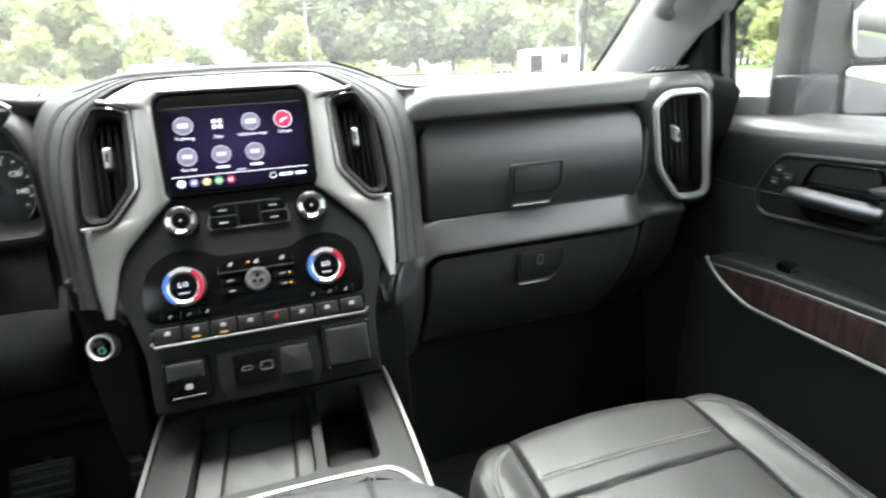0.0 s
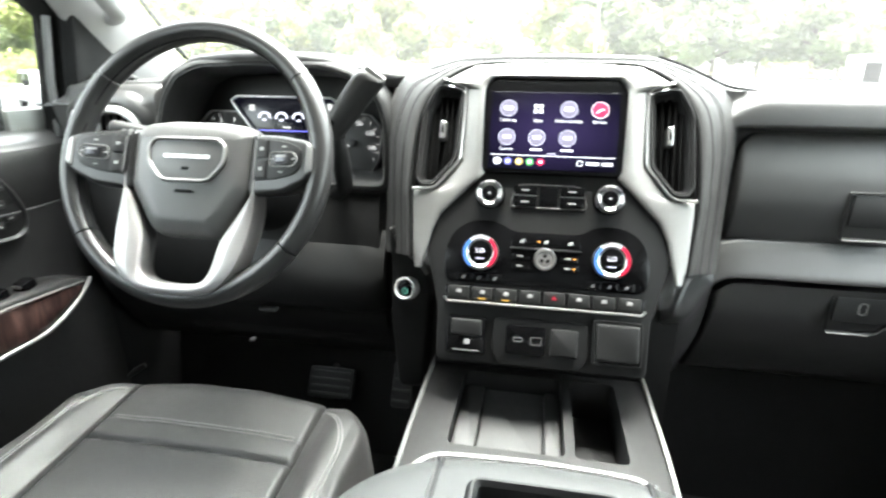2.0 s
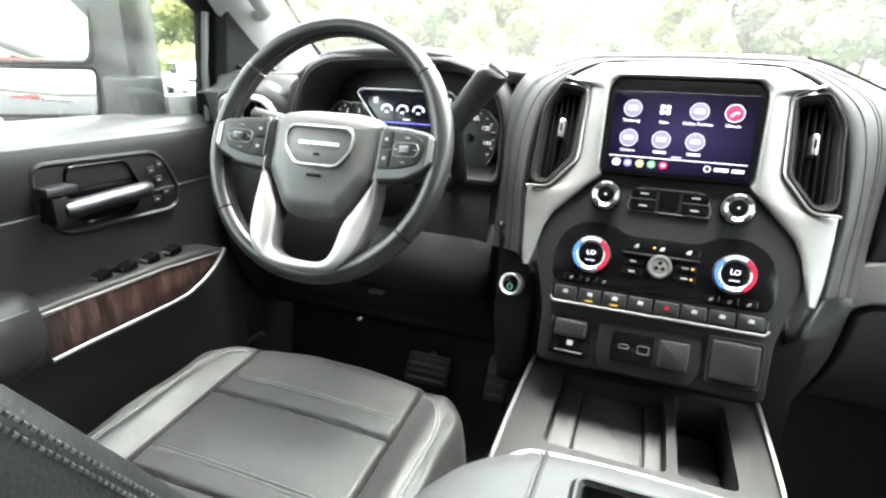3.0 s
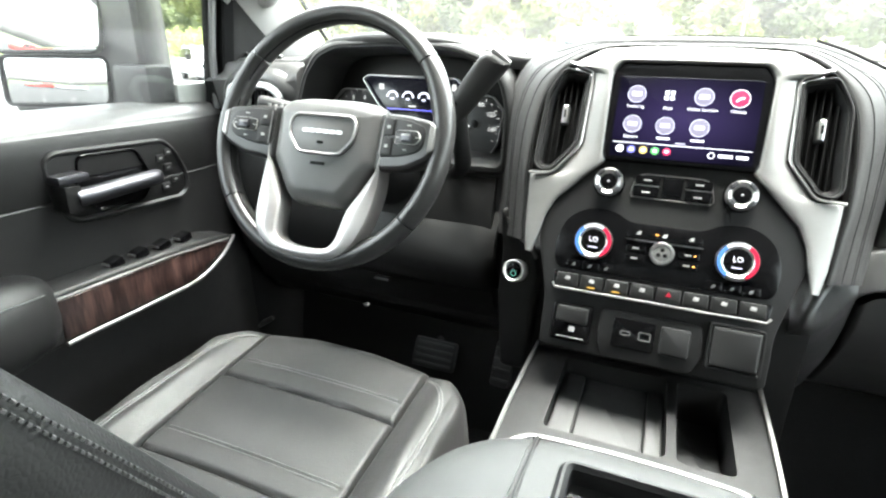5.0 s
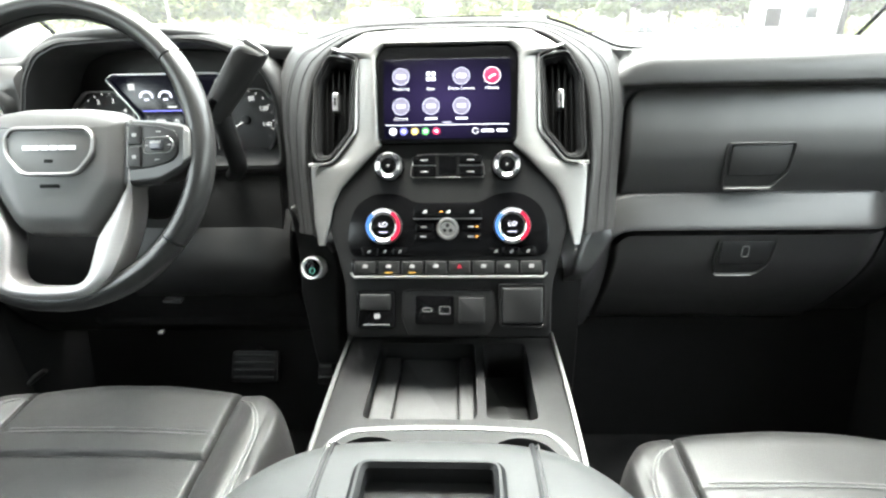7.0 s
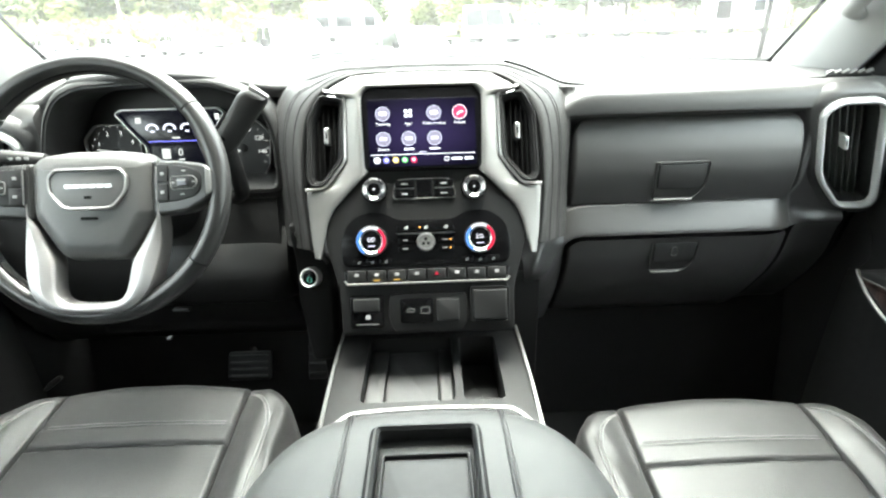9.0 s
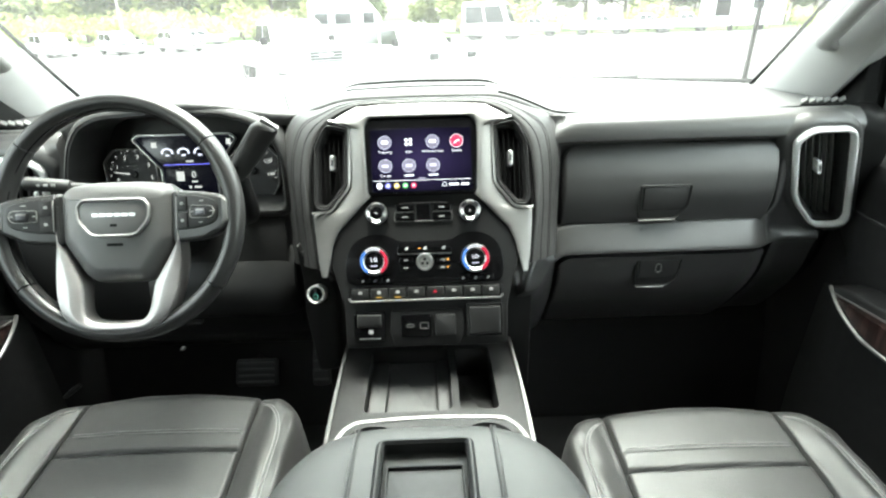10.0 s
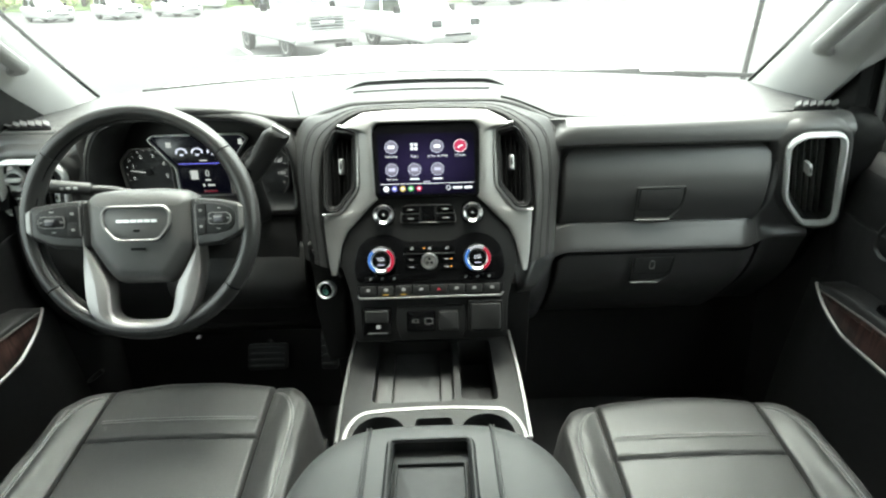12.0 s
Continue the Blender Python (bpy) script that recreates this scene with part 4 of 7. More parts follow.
def build_stack():
    st = thing("centre_stack", (0, 0.75, 1.3), "centre stack with satin metal surround and piano black controls", "control panel", kind="structure")
    # padded hood: from the rim of the stack out to the edge of the dash top and the fascia
    edge = [(0, 0.271), (0.06, 0.271), (0.112, 0.267), (0.154, 0.244), (0.182, 0.203), (0.191, 0.15), (0.193, 0.085), (0.189, 0.045), (0.183, -0.01)]
    inv = STACK.inverted()

    def under_top(u):
        return inv @ Vector((u, spline(u, FX, FY) + 0.0005, spline(u, FX, FZ) - 0.0085))
    sides = [(0.252, 0.20, -0.049), (0.254, 0.12, -0.079), (0.254, 0.065, -0.097), (0.256, 0.0, -0.115)]
    a = curve_pts([(-x, y, 0) for x, y in reversed(edge)] + [(x, y, 0) for x, y in edge[1:]], 5)
    b = curve_pts([(-x, y, w) for x, y, w in reversed(sides)] + [under_top(u) for u in (-0.225, -0.18, -0.13, -0.06, 0, 0.06, 0.13, 0.185, 0.235)] + sides, 5)

    def hood(i, t):
        p, q = a[int(i)], b[int(i)]
        if t < 0:
            d = (p - q).normalized()
            return STACK @ Vector((p.x + d.x * 0.004, p.y + d.y * 0.004, -0.012))
        if t > 1:
            return STACK @ Vector((q.x, q.y, q.z - 0.03))
        m = p.lerp(q, t)
        return STACK @ Vector((m.x, m.y, 0.004 * smooth(t / 0.1) + q.z * t ** 1.25 + 0.003 * math.sin(math.pi * t)))
    n = list(range(len(a)))
    part("leather_surround", sheet(hood, n, [-1, 0, 0.04, 0.1, 0.2, 0.3, 0.4, 0.5, 0.6, 0.7, 0.8, 0.9, 1, 2]), LEATHER_DASH, st, "black leather surround", 60)
    # black strip drawn for the shade where the leather rolls inwards
    part("edge_shade", tube(bmesh.new(), [hood(i, 0.02) for i in n], 0.003, 6), RUBBER, st, "dark strip standing for shade on the rolled edge")
    for t, r in ((0.3, 0.0008), (0.55, 0.0007), (0.62, 0.0007)):
        part("seam", tube(bmesh.new(), [hood(i, t) for i in n], r, 5), RUBBER, st, "dark stitched seam")
    base = rounded(mirrored([(0.09, 0.118), (0.156, 0.045), (0.163, 0.0), (0.152, -0.04), (0.142, -0.08), (0.140, -0.15)]), 0.01)
    part("panel_base", plate(base, STACK, -0.06, 0.0, 0.002), STACK_BLACK, st, "black control panel")
    # each pair: a point of the frame's outer edge and the one across from it on the inner edge
    rail = [((0, 0.270), (0, 0.2455)), ((0.06, 0.2695), (0.06, 0.2455)), ((0.112, 0.266), (0.083, 0.2455)), ((0.140, 0.2515), (0.0915, 0.238)), ((0.153, 0.2425), (0.0950, 0.231)),
            ((0.1225, 0.231), (0.0957, 0.224)), ((0.1228, 0.18), (0.0952, 0.18)), ((0.1235, 0.131), (0.0938, 0.121)), ((0.141, 0.110), (0.0900, 0.1125)), ((0.158, 0.0885), (0.105, 0.098)),
            ((0.189, 0.086), (0.128, 0.074)), ((0.188, 0.06), (0.147, 0.054)), ((0.186, 0.03), (0.158, 0.03)), ((0.184, 0.005), (0.164, 0.002)), ((0.179, -0.024), (0.170, -0.024))]
    pairs = []
    for (a0, b0), (a1, b1) in zip(rail, rail[1:]):
        for j in range(4):
            pairs.append((Vector(a0).lerp(Vector(a1), j / 4), Vector(b0).lerp(Vector(b1), j / 4)))
    pairs.append((Vector(rail[-1][0]), Vector(rail[-1][1])))
    pairs = [(Vector((-p.x, p.y)), Vector((-q.x, q.y))) for p, q in reversed(pairs[1:])] + pairs
    prof = [(0.0, -0.006), (0.0, 0.003), (0.02, 0.0052), (0.06, 0.007), (0.2, 0.0092), (0.4, 0.0122), (0.6, 0.0148), (0.78, 0.0164), (0.9, 0.0168), (0.96, 0.0158), (1.0, 0.013), (1.0, -0.002)]

    def crown(i, k):
        p, q = pairs[int(i)]
        t, w = prof[int(k)]
        m = p.lerp(q, t)
        low = smooth((m.y - 0.02) / 0.2)
        return STACK @ Vector((m.x, m.y, w * (0.35 + 0.65 * low)))
    part("metal_surround", sheet(crown, range(len(pairs)), range(len(prof))), SATIN, st, "satin aluminium surround", 40)

    # screen
    scr = thing("infotainment_screen", STACK @ Vector((0, 0.11, 0)), "lit touch screen showing round menu icons", "screen")
    fr = rounded([(-0.090, 0.113), (0.090, 0.113), (0.094, 0.120), (0.096, 0.230), (0.084, 0.246), (-0.084, 0.246), (-0.096, 0.230), (-0.094, 0.120)], 0.005)
    part("bezel", plate(fr, STACK, 0.004, 0.012, 0.003), GLOSS, scr, "glossy black bezel")
    lit = rrect(-0.0855, 0.1195, 0.0855, 0.2265, 0.002)
    part("display", plate(lit, STACK, 0.011, 0.0126, 0.0003), screen_backdrop(), scr, "dark violet lit display")
    D = STACK @ Matrix.Translation((0, 0, 0.0127))
    white = glow("screen_white", (0.8, 0.8, 0.9), 1.0)
    lilac = glow("screen_lilac", (0.17, 0.16, 0.215), 1.0)
    pale = glow("screen_pale", (0.45, 0.44, 0.58), 1.0)
    red = glow("screen_red", (0.42, 0.03, 0.085), 1.0)
    tones = {"w": white, "l": lilac, "r": red, "b": glow("screen_indigo", (0.16, 0.16, 0.5)), "y": glow("screen_yellow", (0.5, 0.38, 0.14)), "g": glow("screen_green", (0.1, 0.34, 0.12))}
    for x, v, c, txt in ((-0.062, 0.203, "l", "Trailering"), (-0.0215, 0.203, "grid", "Apps"), (0.0195, 0.203, "l", "Online Services"), (0.0605, 0.203, "r", "Climate"),
                         (-0.062, 0.163, "l", "Camera"), (-0.0215, 0.163, "l", ""), (0.0195, 0.163, "l", "")):
        if c == "grid":
            for dx in (-0.0035, 0.0035):
                for dy in (-0.0035, 0.0035):
                    part("icon", plate(rrect(x + dx - 0.0026, v + dy - 0.0026, x + dx + 0.0026, v + dy + 0.0026, 0.0006), D, 0, 0.0002, 0.00005), white, scr, "white square of a menu icon")
        else:
            ic = part("icon", disc(D, 0.0113, 0, 0.0002, 0.00005, 32, cx=x, cy=v), tones[c], scr, "round red menu icon" if c == "r" else "round pale menu icon")
            part("ring", frame_ring(circle(x, v, 0.0116, 32), 0.0009, D, 0, 0.0003, 0.00005), pale if c != "r" else white, ic)
            if c == "r":
                part("symbol", tube(bmesh.new(), [D @ Vector((x - 0.004, v - 0.004, 0.0004)), D @ Vector((x, v, 0.0004)), D @ Vector((x + 0.005, v + 0.001, 0.0004))], 0.0012, 6), white, ic)
            else:
                part("symbol", plate(rrect(x - 0.006, v - 0.0025, x + 0.006, v + 0.003, 0.001), D, 0.0002, 0.0004, 0.00005), white if v > 0.18 else pale, ic)
        if txt:
            lettering(txt, D @ Matrix.Translation((x, v - 0.0165, 0)), 0.0058, white, scr)
        else:
            part("caption", plate(rect(x - 0.008, v - 0.018, x + 0.008, v - 0.0152), D, 0, 0.0002, 0.00005), white, scr, "unreadable white caption")
    part("divider", plate(rect(-0.083, 0.1375, 0.083, 0.1385), D, 0, 0.0002, 0.00005), white, scr, "thin white line")
    part("page_mark", plate(rect(-0.006, 0.1405, 0.006, 0.142), D, 0, 0.0002, 0.00005), pale, scr)
    for x, c in ((-0.073, "w"), (-0.0585, "b"), (-0.0435, "y"), (-0.029, "g"), (-0.0145, "r")):
        ic = part("shortcut", disc(D, 0.0051, 0, 0.0002, 0.00005, 24, cx=x, cy=0.1295), tones[c], scr, "small coloured shortcut icon")
        part("symbol", plate(rrect(x - 0.0022, 0.1278, x + 0.0022, 0.1312, 0.0005), D, 0.0002, 0.0004, 0.00005), white, ic)
    part("clock", plate(rect(0.0665, 0.1275, 0.080, 0.1315), D, 0, 0.0002, 0.00005), white, scr)
    part("clock", plate(rect(0.046, 0.1275, 0.0625, 0.1315), D, 0, 0.0002, 0.00005), white, scr, "small white clock bar")
    part("clock_ring", frame_ring(circle(0.038, 0.1295, 0.0042, 20), 0.001, D, 0, 0.0002, 0.00005), white, scr)

    # knobs either side, middle buttons
    for s in (-1, 1):
        k = thing("audio_knob", STACK @ Vector((s * 0.080, 0.084, 0)), "chrome ringed round audio knob on the centre stack", "knob", "audio knobs")
        M = STACK @ Matrix.Translation((s * 0.080, 0.084, 0))
        part("collar", disc(M, 0.0205, 0, 0.004, 0.001), GLOSS, k)
        bm = loft(bmesh.new(), [on(M, circle(0, 0, r, 40), w) for r, w in ((0.0185, 0.003), (0.0185, 0.012), (0.0175, 0.0155), (0.0155, 0.016), (0.0115, 0.013), (0.0105, 0.0128))])
        part("ring", bm, KNOB_METAL, k, "knurled chrome ring", 25)
        part("cap", disc(M, 0.0105, 0.012, 0.0145, 0.001), GLOSS, k, "black cap")
        part("mark", disc(M, 0.0018, 0.0145, 0.0148, 0.0001, 12), MARK, k)
        for j in range(4):
            a = math.pi / 4 + j * math.pi / 2
            part("grip", box(bmesh.new(), (-0.002, 0.0185, 0.004), (0.002, 0.0193, 0.0115), 0.0004, M @ Matrix.Rotation(a, 4, "Z")), GLOSS, k)
            part("facet", plate([(0.0178 * math.sin(q), 0.0178 * math.cos(q)) for q in (-0.35, -0.12, 0.12, 0.35)] + [(0.0128 * math.sin(q), 0.0128 * math.cos(q)) for q in (0.35, 0.12, -0.12, -0.35)], M @ Matrix.Rotation(a, 4, "Z"), 0.010, 0.0166, 0.0002), DOOR_METAL, k, "dark facet of the ring")
    mid = thing("media_buttons", STACK @ Vector((0, 0.06, 0)), "black media buttons with a chrome divider", "button panel")
    part("housing", plate(rounded([(-0.050, 0.067), (0.050, 0.067), (0.052, 0.075), (0.046, 0.098), (0.035, 0.101), (-0.035, 0.101), (-0.046, 0.098), (-0.052, 0.075)], 0.006), STACK, -0.001, 0.002, 0.001), STACK_BLACK, mid)
    part("outline", frame_ring(rounded([(-0.049, 0.068), (0.049, 0.068), (0.051, 0.075), (0.045, 0.0975), (0.035, 0.1003), (-0.035, 0.1003), (-0.045, 0.0975), (-0.051, 0.075)], 0.006), 0.0007, STACK, 0.001, 0.0045, 0.0002), SATIN, mid, "thin bright outline")
    for x0, x1 in ((-0.047, -0.016), (0.016, 0.047)):
        for y0, y1 in ((0.069, 0.0825), (0.0855, 0.098)):
            b = part("button", plate(rrect(x0, y0, x1, y1, 0.003), STACK, 0.001, 0.0055, 0.0012), GLOSS, mid, "black push button")
            part("mark", plate(rect((x0 + x1) / 2 - 0.005, (y0 + y1) / 2 - 0.001, (x0 + x1) / 2 + 0.005, (y0 + y1) / 2 + 0.001), STACK, 0.0055, 0.0057, 0.00005), MARK, b)
        part("chrome_bar", plate(rect(x0, 0.0833, x1, 0.0850), STACK, 0.001, 0.0065, 0.0005), CHROME, mid, "chrome divider")
    part("square_button", plate(rrect(-0.0125, 0.07, 0.0125, 0.098, 0.002), STACK, 0.001, 0.004, 0.001), GLOSS, mid, "square black button")

    # climate panel
    cl = thing("climate_panel", STACK @ Vector((0, -0.04, 0)), "piano black climate panel with two lit temperature dials", "control panel")
    pan = rounded([(-0.134, -0.04), (0.134, -0.04), (0.139, -0.005), (0.128, 0.030), (0.10, 0.048), (0.065, 0.046), (0.045, 0.034), (-0.045, 0.034), (-0.065, 0.046), (-0.10, 0.048), (-0.128, 0.030), (-0.139, -0.005)], 0.015)
    part("face", plate(pan, STACK, -0.002, 0.0025, 0.001), GLOSS, cl, "piano black face")
    warm, cold, clear, lamp = glow("dial_red", (0.34, 0.012, 0.035), 1.0), glow("dial_blue", (0.055, 0.14, 0.42), 1.0), glow("dial_white", (0.36, 0.36, 0.40), 0.9), glow("amber_lamp", (1.0, 0.45, 0.12), 0.9)
    for s in (-1, 1):
        M = STACK @ Matrix.Translation((s * 0.087, 0.002, 0))
        dial = part("temperature_dial", loft(bmesh.new(), [on(M, circle(0, 0, r, 48), w) for r, w in ((0.0245, 0.002), (0.0245, 0.012), (0.0232, 0.0150), (0.0198, 0.0155), (0.0175, 0.0135), (0.016, 0.013))]), KNOB_METAL, cl, "chrome ringed temperature dial", 25)
        part("cap", disc(M, 0.0160, 0.010, 0.0142, 0.001), GLOSS, dial, "black lit cap")
        for mat, a0, a1, nm in ((warm, -60, 58, "warm_arc"), (clear, 58, 132, "white_arc"), (cold, 132, 240, "cold_arc")):
            A = [radians(a0 + (a1 - a0) * i / 20) for i in range(21)]
            pts = [(0.0233 * math.cos(a), 0.0233 * math.sin(a)) for a in A] + [(0.0186 * math.cos(a), 0.0186 * math.sin(a)) for a in reversed(A)]
            part(nm, loft(bmesh.new(), [on(M, pts, 0.0130), on(M, pts, 0.0161)]), mat, dial, "lit %s arc" % nm.split("_")[0])
        lettering("LO", M @ Matrix.Translation((0, 0.002, 0.0145)), 0.0092, white, dial)
        part("mark", plate(rect(-0.006, -0.009, 0.006, -0.0075), M, 0.0142, 0.0144, 0.00005), pale, dial)
        for j in range(3):
            x = s * 0.087 + (j - 1) * 0.0215
            b = part("seat_button", plate(rrect(x - 0.010, -0.038, x + 0.010, -0.0265, 0.002), STACK, 0.001, 0.0045, 0.001), GLOSS, cl, "small black button")
            part("mark", plate(rounded([(x - 0.003, -0.035), (x + 0.001, -0.0345), (x + 0.003, -0.030), (x - 0.001, -0.031)], 0.0005), STACK, 0.0045, 0.0047, 0.00005), MARK, b)
    part("top_buttons", plate(rounded([(-0.047, 0.0135), (0.047, 0.0135), (0.046, 0.027), (0.041, 0.031), (-0.041, 0.031), (-0.046, 0.027)], 0.003), STACK, 0.001, 0.005, 0.001), GLOSS, cl, "row of black buttons")
    for x in (-0.032, 0.0, 0.032):
        part("mark", plate(rounded([(x - 0.003, 0.019), (x + 0.003, 0.019), (x + 0.004, 0.0245), (x - 0.001, 0.023)], 0.0006), STACK, 0.005, 0.0052, 0.00005), MARK, cl)
    part("mark", plate(rect(-0.011, 0.021, -0.007, 0.0225), STACK, 0.005, 0.0052, 0.00005), lamp, cl, "amber lamp")
    part("chrome_bar", plate(rect(-0.047, 0.0105, 0.047, 0.0128), STACK, 0.001, 0.007, 0.0006), CHROME, cl, "chrome divider")
    M = STACK @ Matrix.Translation((0, -0.002, 0))
    fan = part("fan_knob", loft(bmesh.new(), [on(M, circle(0, 0, r, 36), w) for r, w in ((0.0150, 0.001), (0.0150, 0.013), (0.0138, 0.0155), (0.0110, 0.0155), (0.0100, 0.013))]), KNOB_METAL, cl, "chrome fan knob", 25)
    part("cap", disc(M, 0.0105, 0.011, 0.014, 0.001), SATIN, fan)
    for j in range(3):
        a = radians(90 + 120 * j)
        part("mark", disc(M, 0.0028, 0.014, 0.0143, 0.0001, 10, cx=0.0045 * math.cos(a), cy=0.0045 * math.sin(a)), RUBBER, fan)
    for s in (-1, 1):
        for j in range(2):
            x, v = s * 0.032, 0.001 - 0.0135 * j
            b = part("button", plate(rrect(x - 0.0125, v - 0.0055, x + 0.0125, v + 0.0055, 0.0015), STACK, 0.001, 0.0045, 0.001), GLOSS, cl, "small black button")
            part("mark", plate(rect(x - 0.005, v - 0.001, x + 0.003, v + 0.001), STACK, 0.0045, 0.0047, 0.00005), MARK, b)
            if s > 0:
                part("lamp", plate(rect(x + 0.006, v - 0.001, x + 0.009, v + 0.001), STACK, 0.0045, 0.0048, 0.00005), lamp, b, "amber lamp")

    # switch strip
    sw = thing("switch_strip", STACK @ Vector((0, -0.07, 0)), "row of black rocker switches with a chrome lower edge", "switch panel")
    T = STACK @ Matrix.Translation((0, -0.056, 0.006)) @ Matrix.Rotation(radians(-6), 4, "X")
    part("housing", plate(rounded([(-0.131, -0.011), (0.131, -0.011), (0.134, 0.012), (-0.134, 0.012)], 0.004), T, -0.012, 0.0, 0.001), GLOSS, sw)
    for j in range(8):
        x0 = -0.128 + j * 0.0322
        b = part("switch", plate(rrect(x0, -0.008, x0 + 0.0300, 0.0105, 0.003), T, -0.001, 0.005, 0.002), STACK_BLACK, sw, "black rocker switch")
        mt = glow("hazard_red", (0.3, 0.012, 0.03), 0.6) if j == 4 else MARK
        xc = x0 + 0.015
        pts = [(xc - 0.004, 0.0), (xc + 0.004, 0.0), (xc, 0.0065)] if j == 4 else [(xc - 0.004, 0.001), (xc + 0.003, 0.0005), (xc + 0.004, 0.005), (xc - 0.002, 0.006)]
        part("mark", plate(rounded(pts, 0.0005), T, 0.005, 0.0052, 0.00005), mt, b, "red hazard mark" if j == 4 else "")
        if j in (1, 2):
            part("lamp", plate(rect(xc - 0.005, -0.0068, xc + 0.005, -0.0046), T, 0.005, 0.0054, 0.0001), glow("yellow_lamp", (0.6, 0.36, 0.08), 0.5), b, "yellow lamp")
    part("chrome_edge", tube(bmesh.new(), [T @ Vector((-0.132, -0.006, 0.004)), T @ Vector((-0.128, -0.0115, 0.0045)), T @ Vector((0.128, -0.0115, 0.0045)), T @ Vector((0.133, -0.006, 0.004))], 0.0018, 8), KNOB_METAL, sw, "chrome lower edge")

    # brake switch, sockets and cover below
    lowp = thing("socket_panel", STACK @ Vector((0, -0.14, 0)), "black panel with charging sockets and covers", "socket panel")
    W = STACK @ Matrix.Translation((0, 0, 0.001))
    part("panel", plate(rounded([(-0.055, -0.148), (0.055, -0.148), (0.066, -0.125), (0.062, -0.085), (-0.062, -0.085), (-0.064, -0.125)], 0.008), W, -0.01, 0.004, 0.002), STACK_BLACK, lowp)
    part("socket_plate", plate(rrect(-0.045, -0.132, 0.008, -0.093, 0.004), W, 0.003, 0.007, 0.001), GLOSS, lowp, "glossy socket plate")
    part("usb_mark", frame_ring(rrect(-0.012, -0.118, 0.003, -0.107, 0.002), 0.0012, W, 0.007, 0.0076, 0.0002), ARMREST_VINYL, lowp, "pale outlined socket")
    part("usb_mark", frame_ring(rrect(-0.035, -0.115, -0.022, -0.109, 0.0025), 0.0012, W, 0.007, 0.0076, 0.0002), ARMREST_VINYL, lowp, "pale outlined socket")
    part("socket_cover", plate(rrect(0.014, -0.130, 0.050, -0.094, 0.004), W, 0.003, 0.011, 0.003), PLASTIC, lowp, "dark grey socket cover")
    cov = thing("accessory_cover", STACK @ Vector((0.1, -0.14, 0)), "square dark grey cover at the foot of the centre stack", "cover")
    part("lid", plate(rrect(0.073, -0.131, 0.128, -0.081, 0.004), W, 0.0, 0.012, 0.004), PLASTIC, cov)
    part("rim", frame_ring(rrect(0.069, -0.136, 0.132, -0.077, 0.005), 0.004, W, 0.0, 0.009, 0.001), STACK_BLACK, cov)
    br = thing("parking_brake_switch", STACK @ Vector((-0.1, -0.14, 0)), "black parking brake switch with a pale mark", "switch")
    part("body", plate(rrect(-0.126, -0.138, -0.072, -0.086, 0.005), W, 0.0, 0.008, 0.003), GLOSS, br)
    part("paddle", plate(rrect(-0.120, -0.112, -0.078, -0.090, 0.003), W, 0.006, 0.013, 0.003), PLASTIC, br)
    part("mark", plate(rrect(-0.101, -0.124, -0.093, -0.117, 0.002), W, 0.008, 0.0085, 0.0002), glow("pale_lamp", (0.4, 0.4, 0.4), 0.5), br)
    part("ridge", plate(rect(-0.116, -0.133, -0.080, -0.1315), W, 0.008, 0.0085, 0.0001), HANDLE, br)
    bm = bmesh.new()
    box(bm, (-0.20, 0.745, 1.16), (0.20, 0.82, 1.40), 0.01)
    part("lower_panel", bm, STACK_BLACK, st, "plain black lower panel")


build_stack()


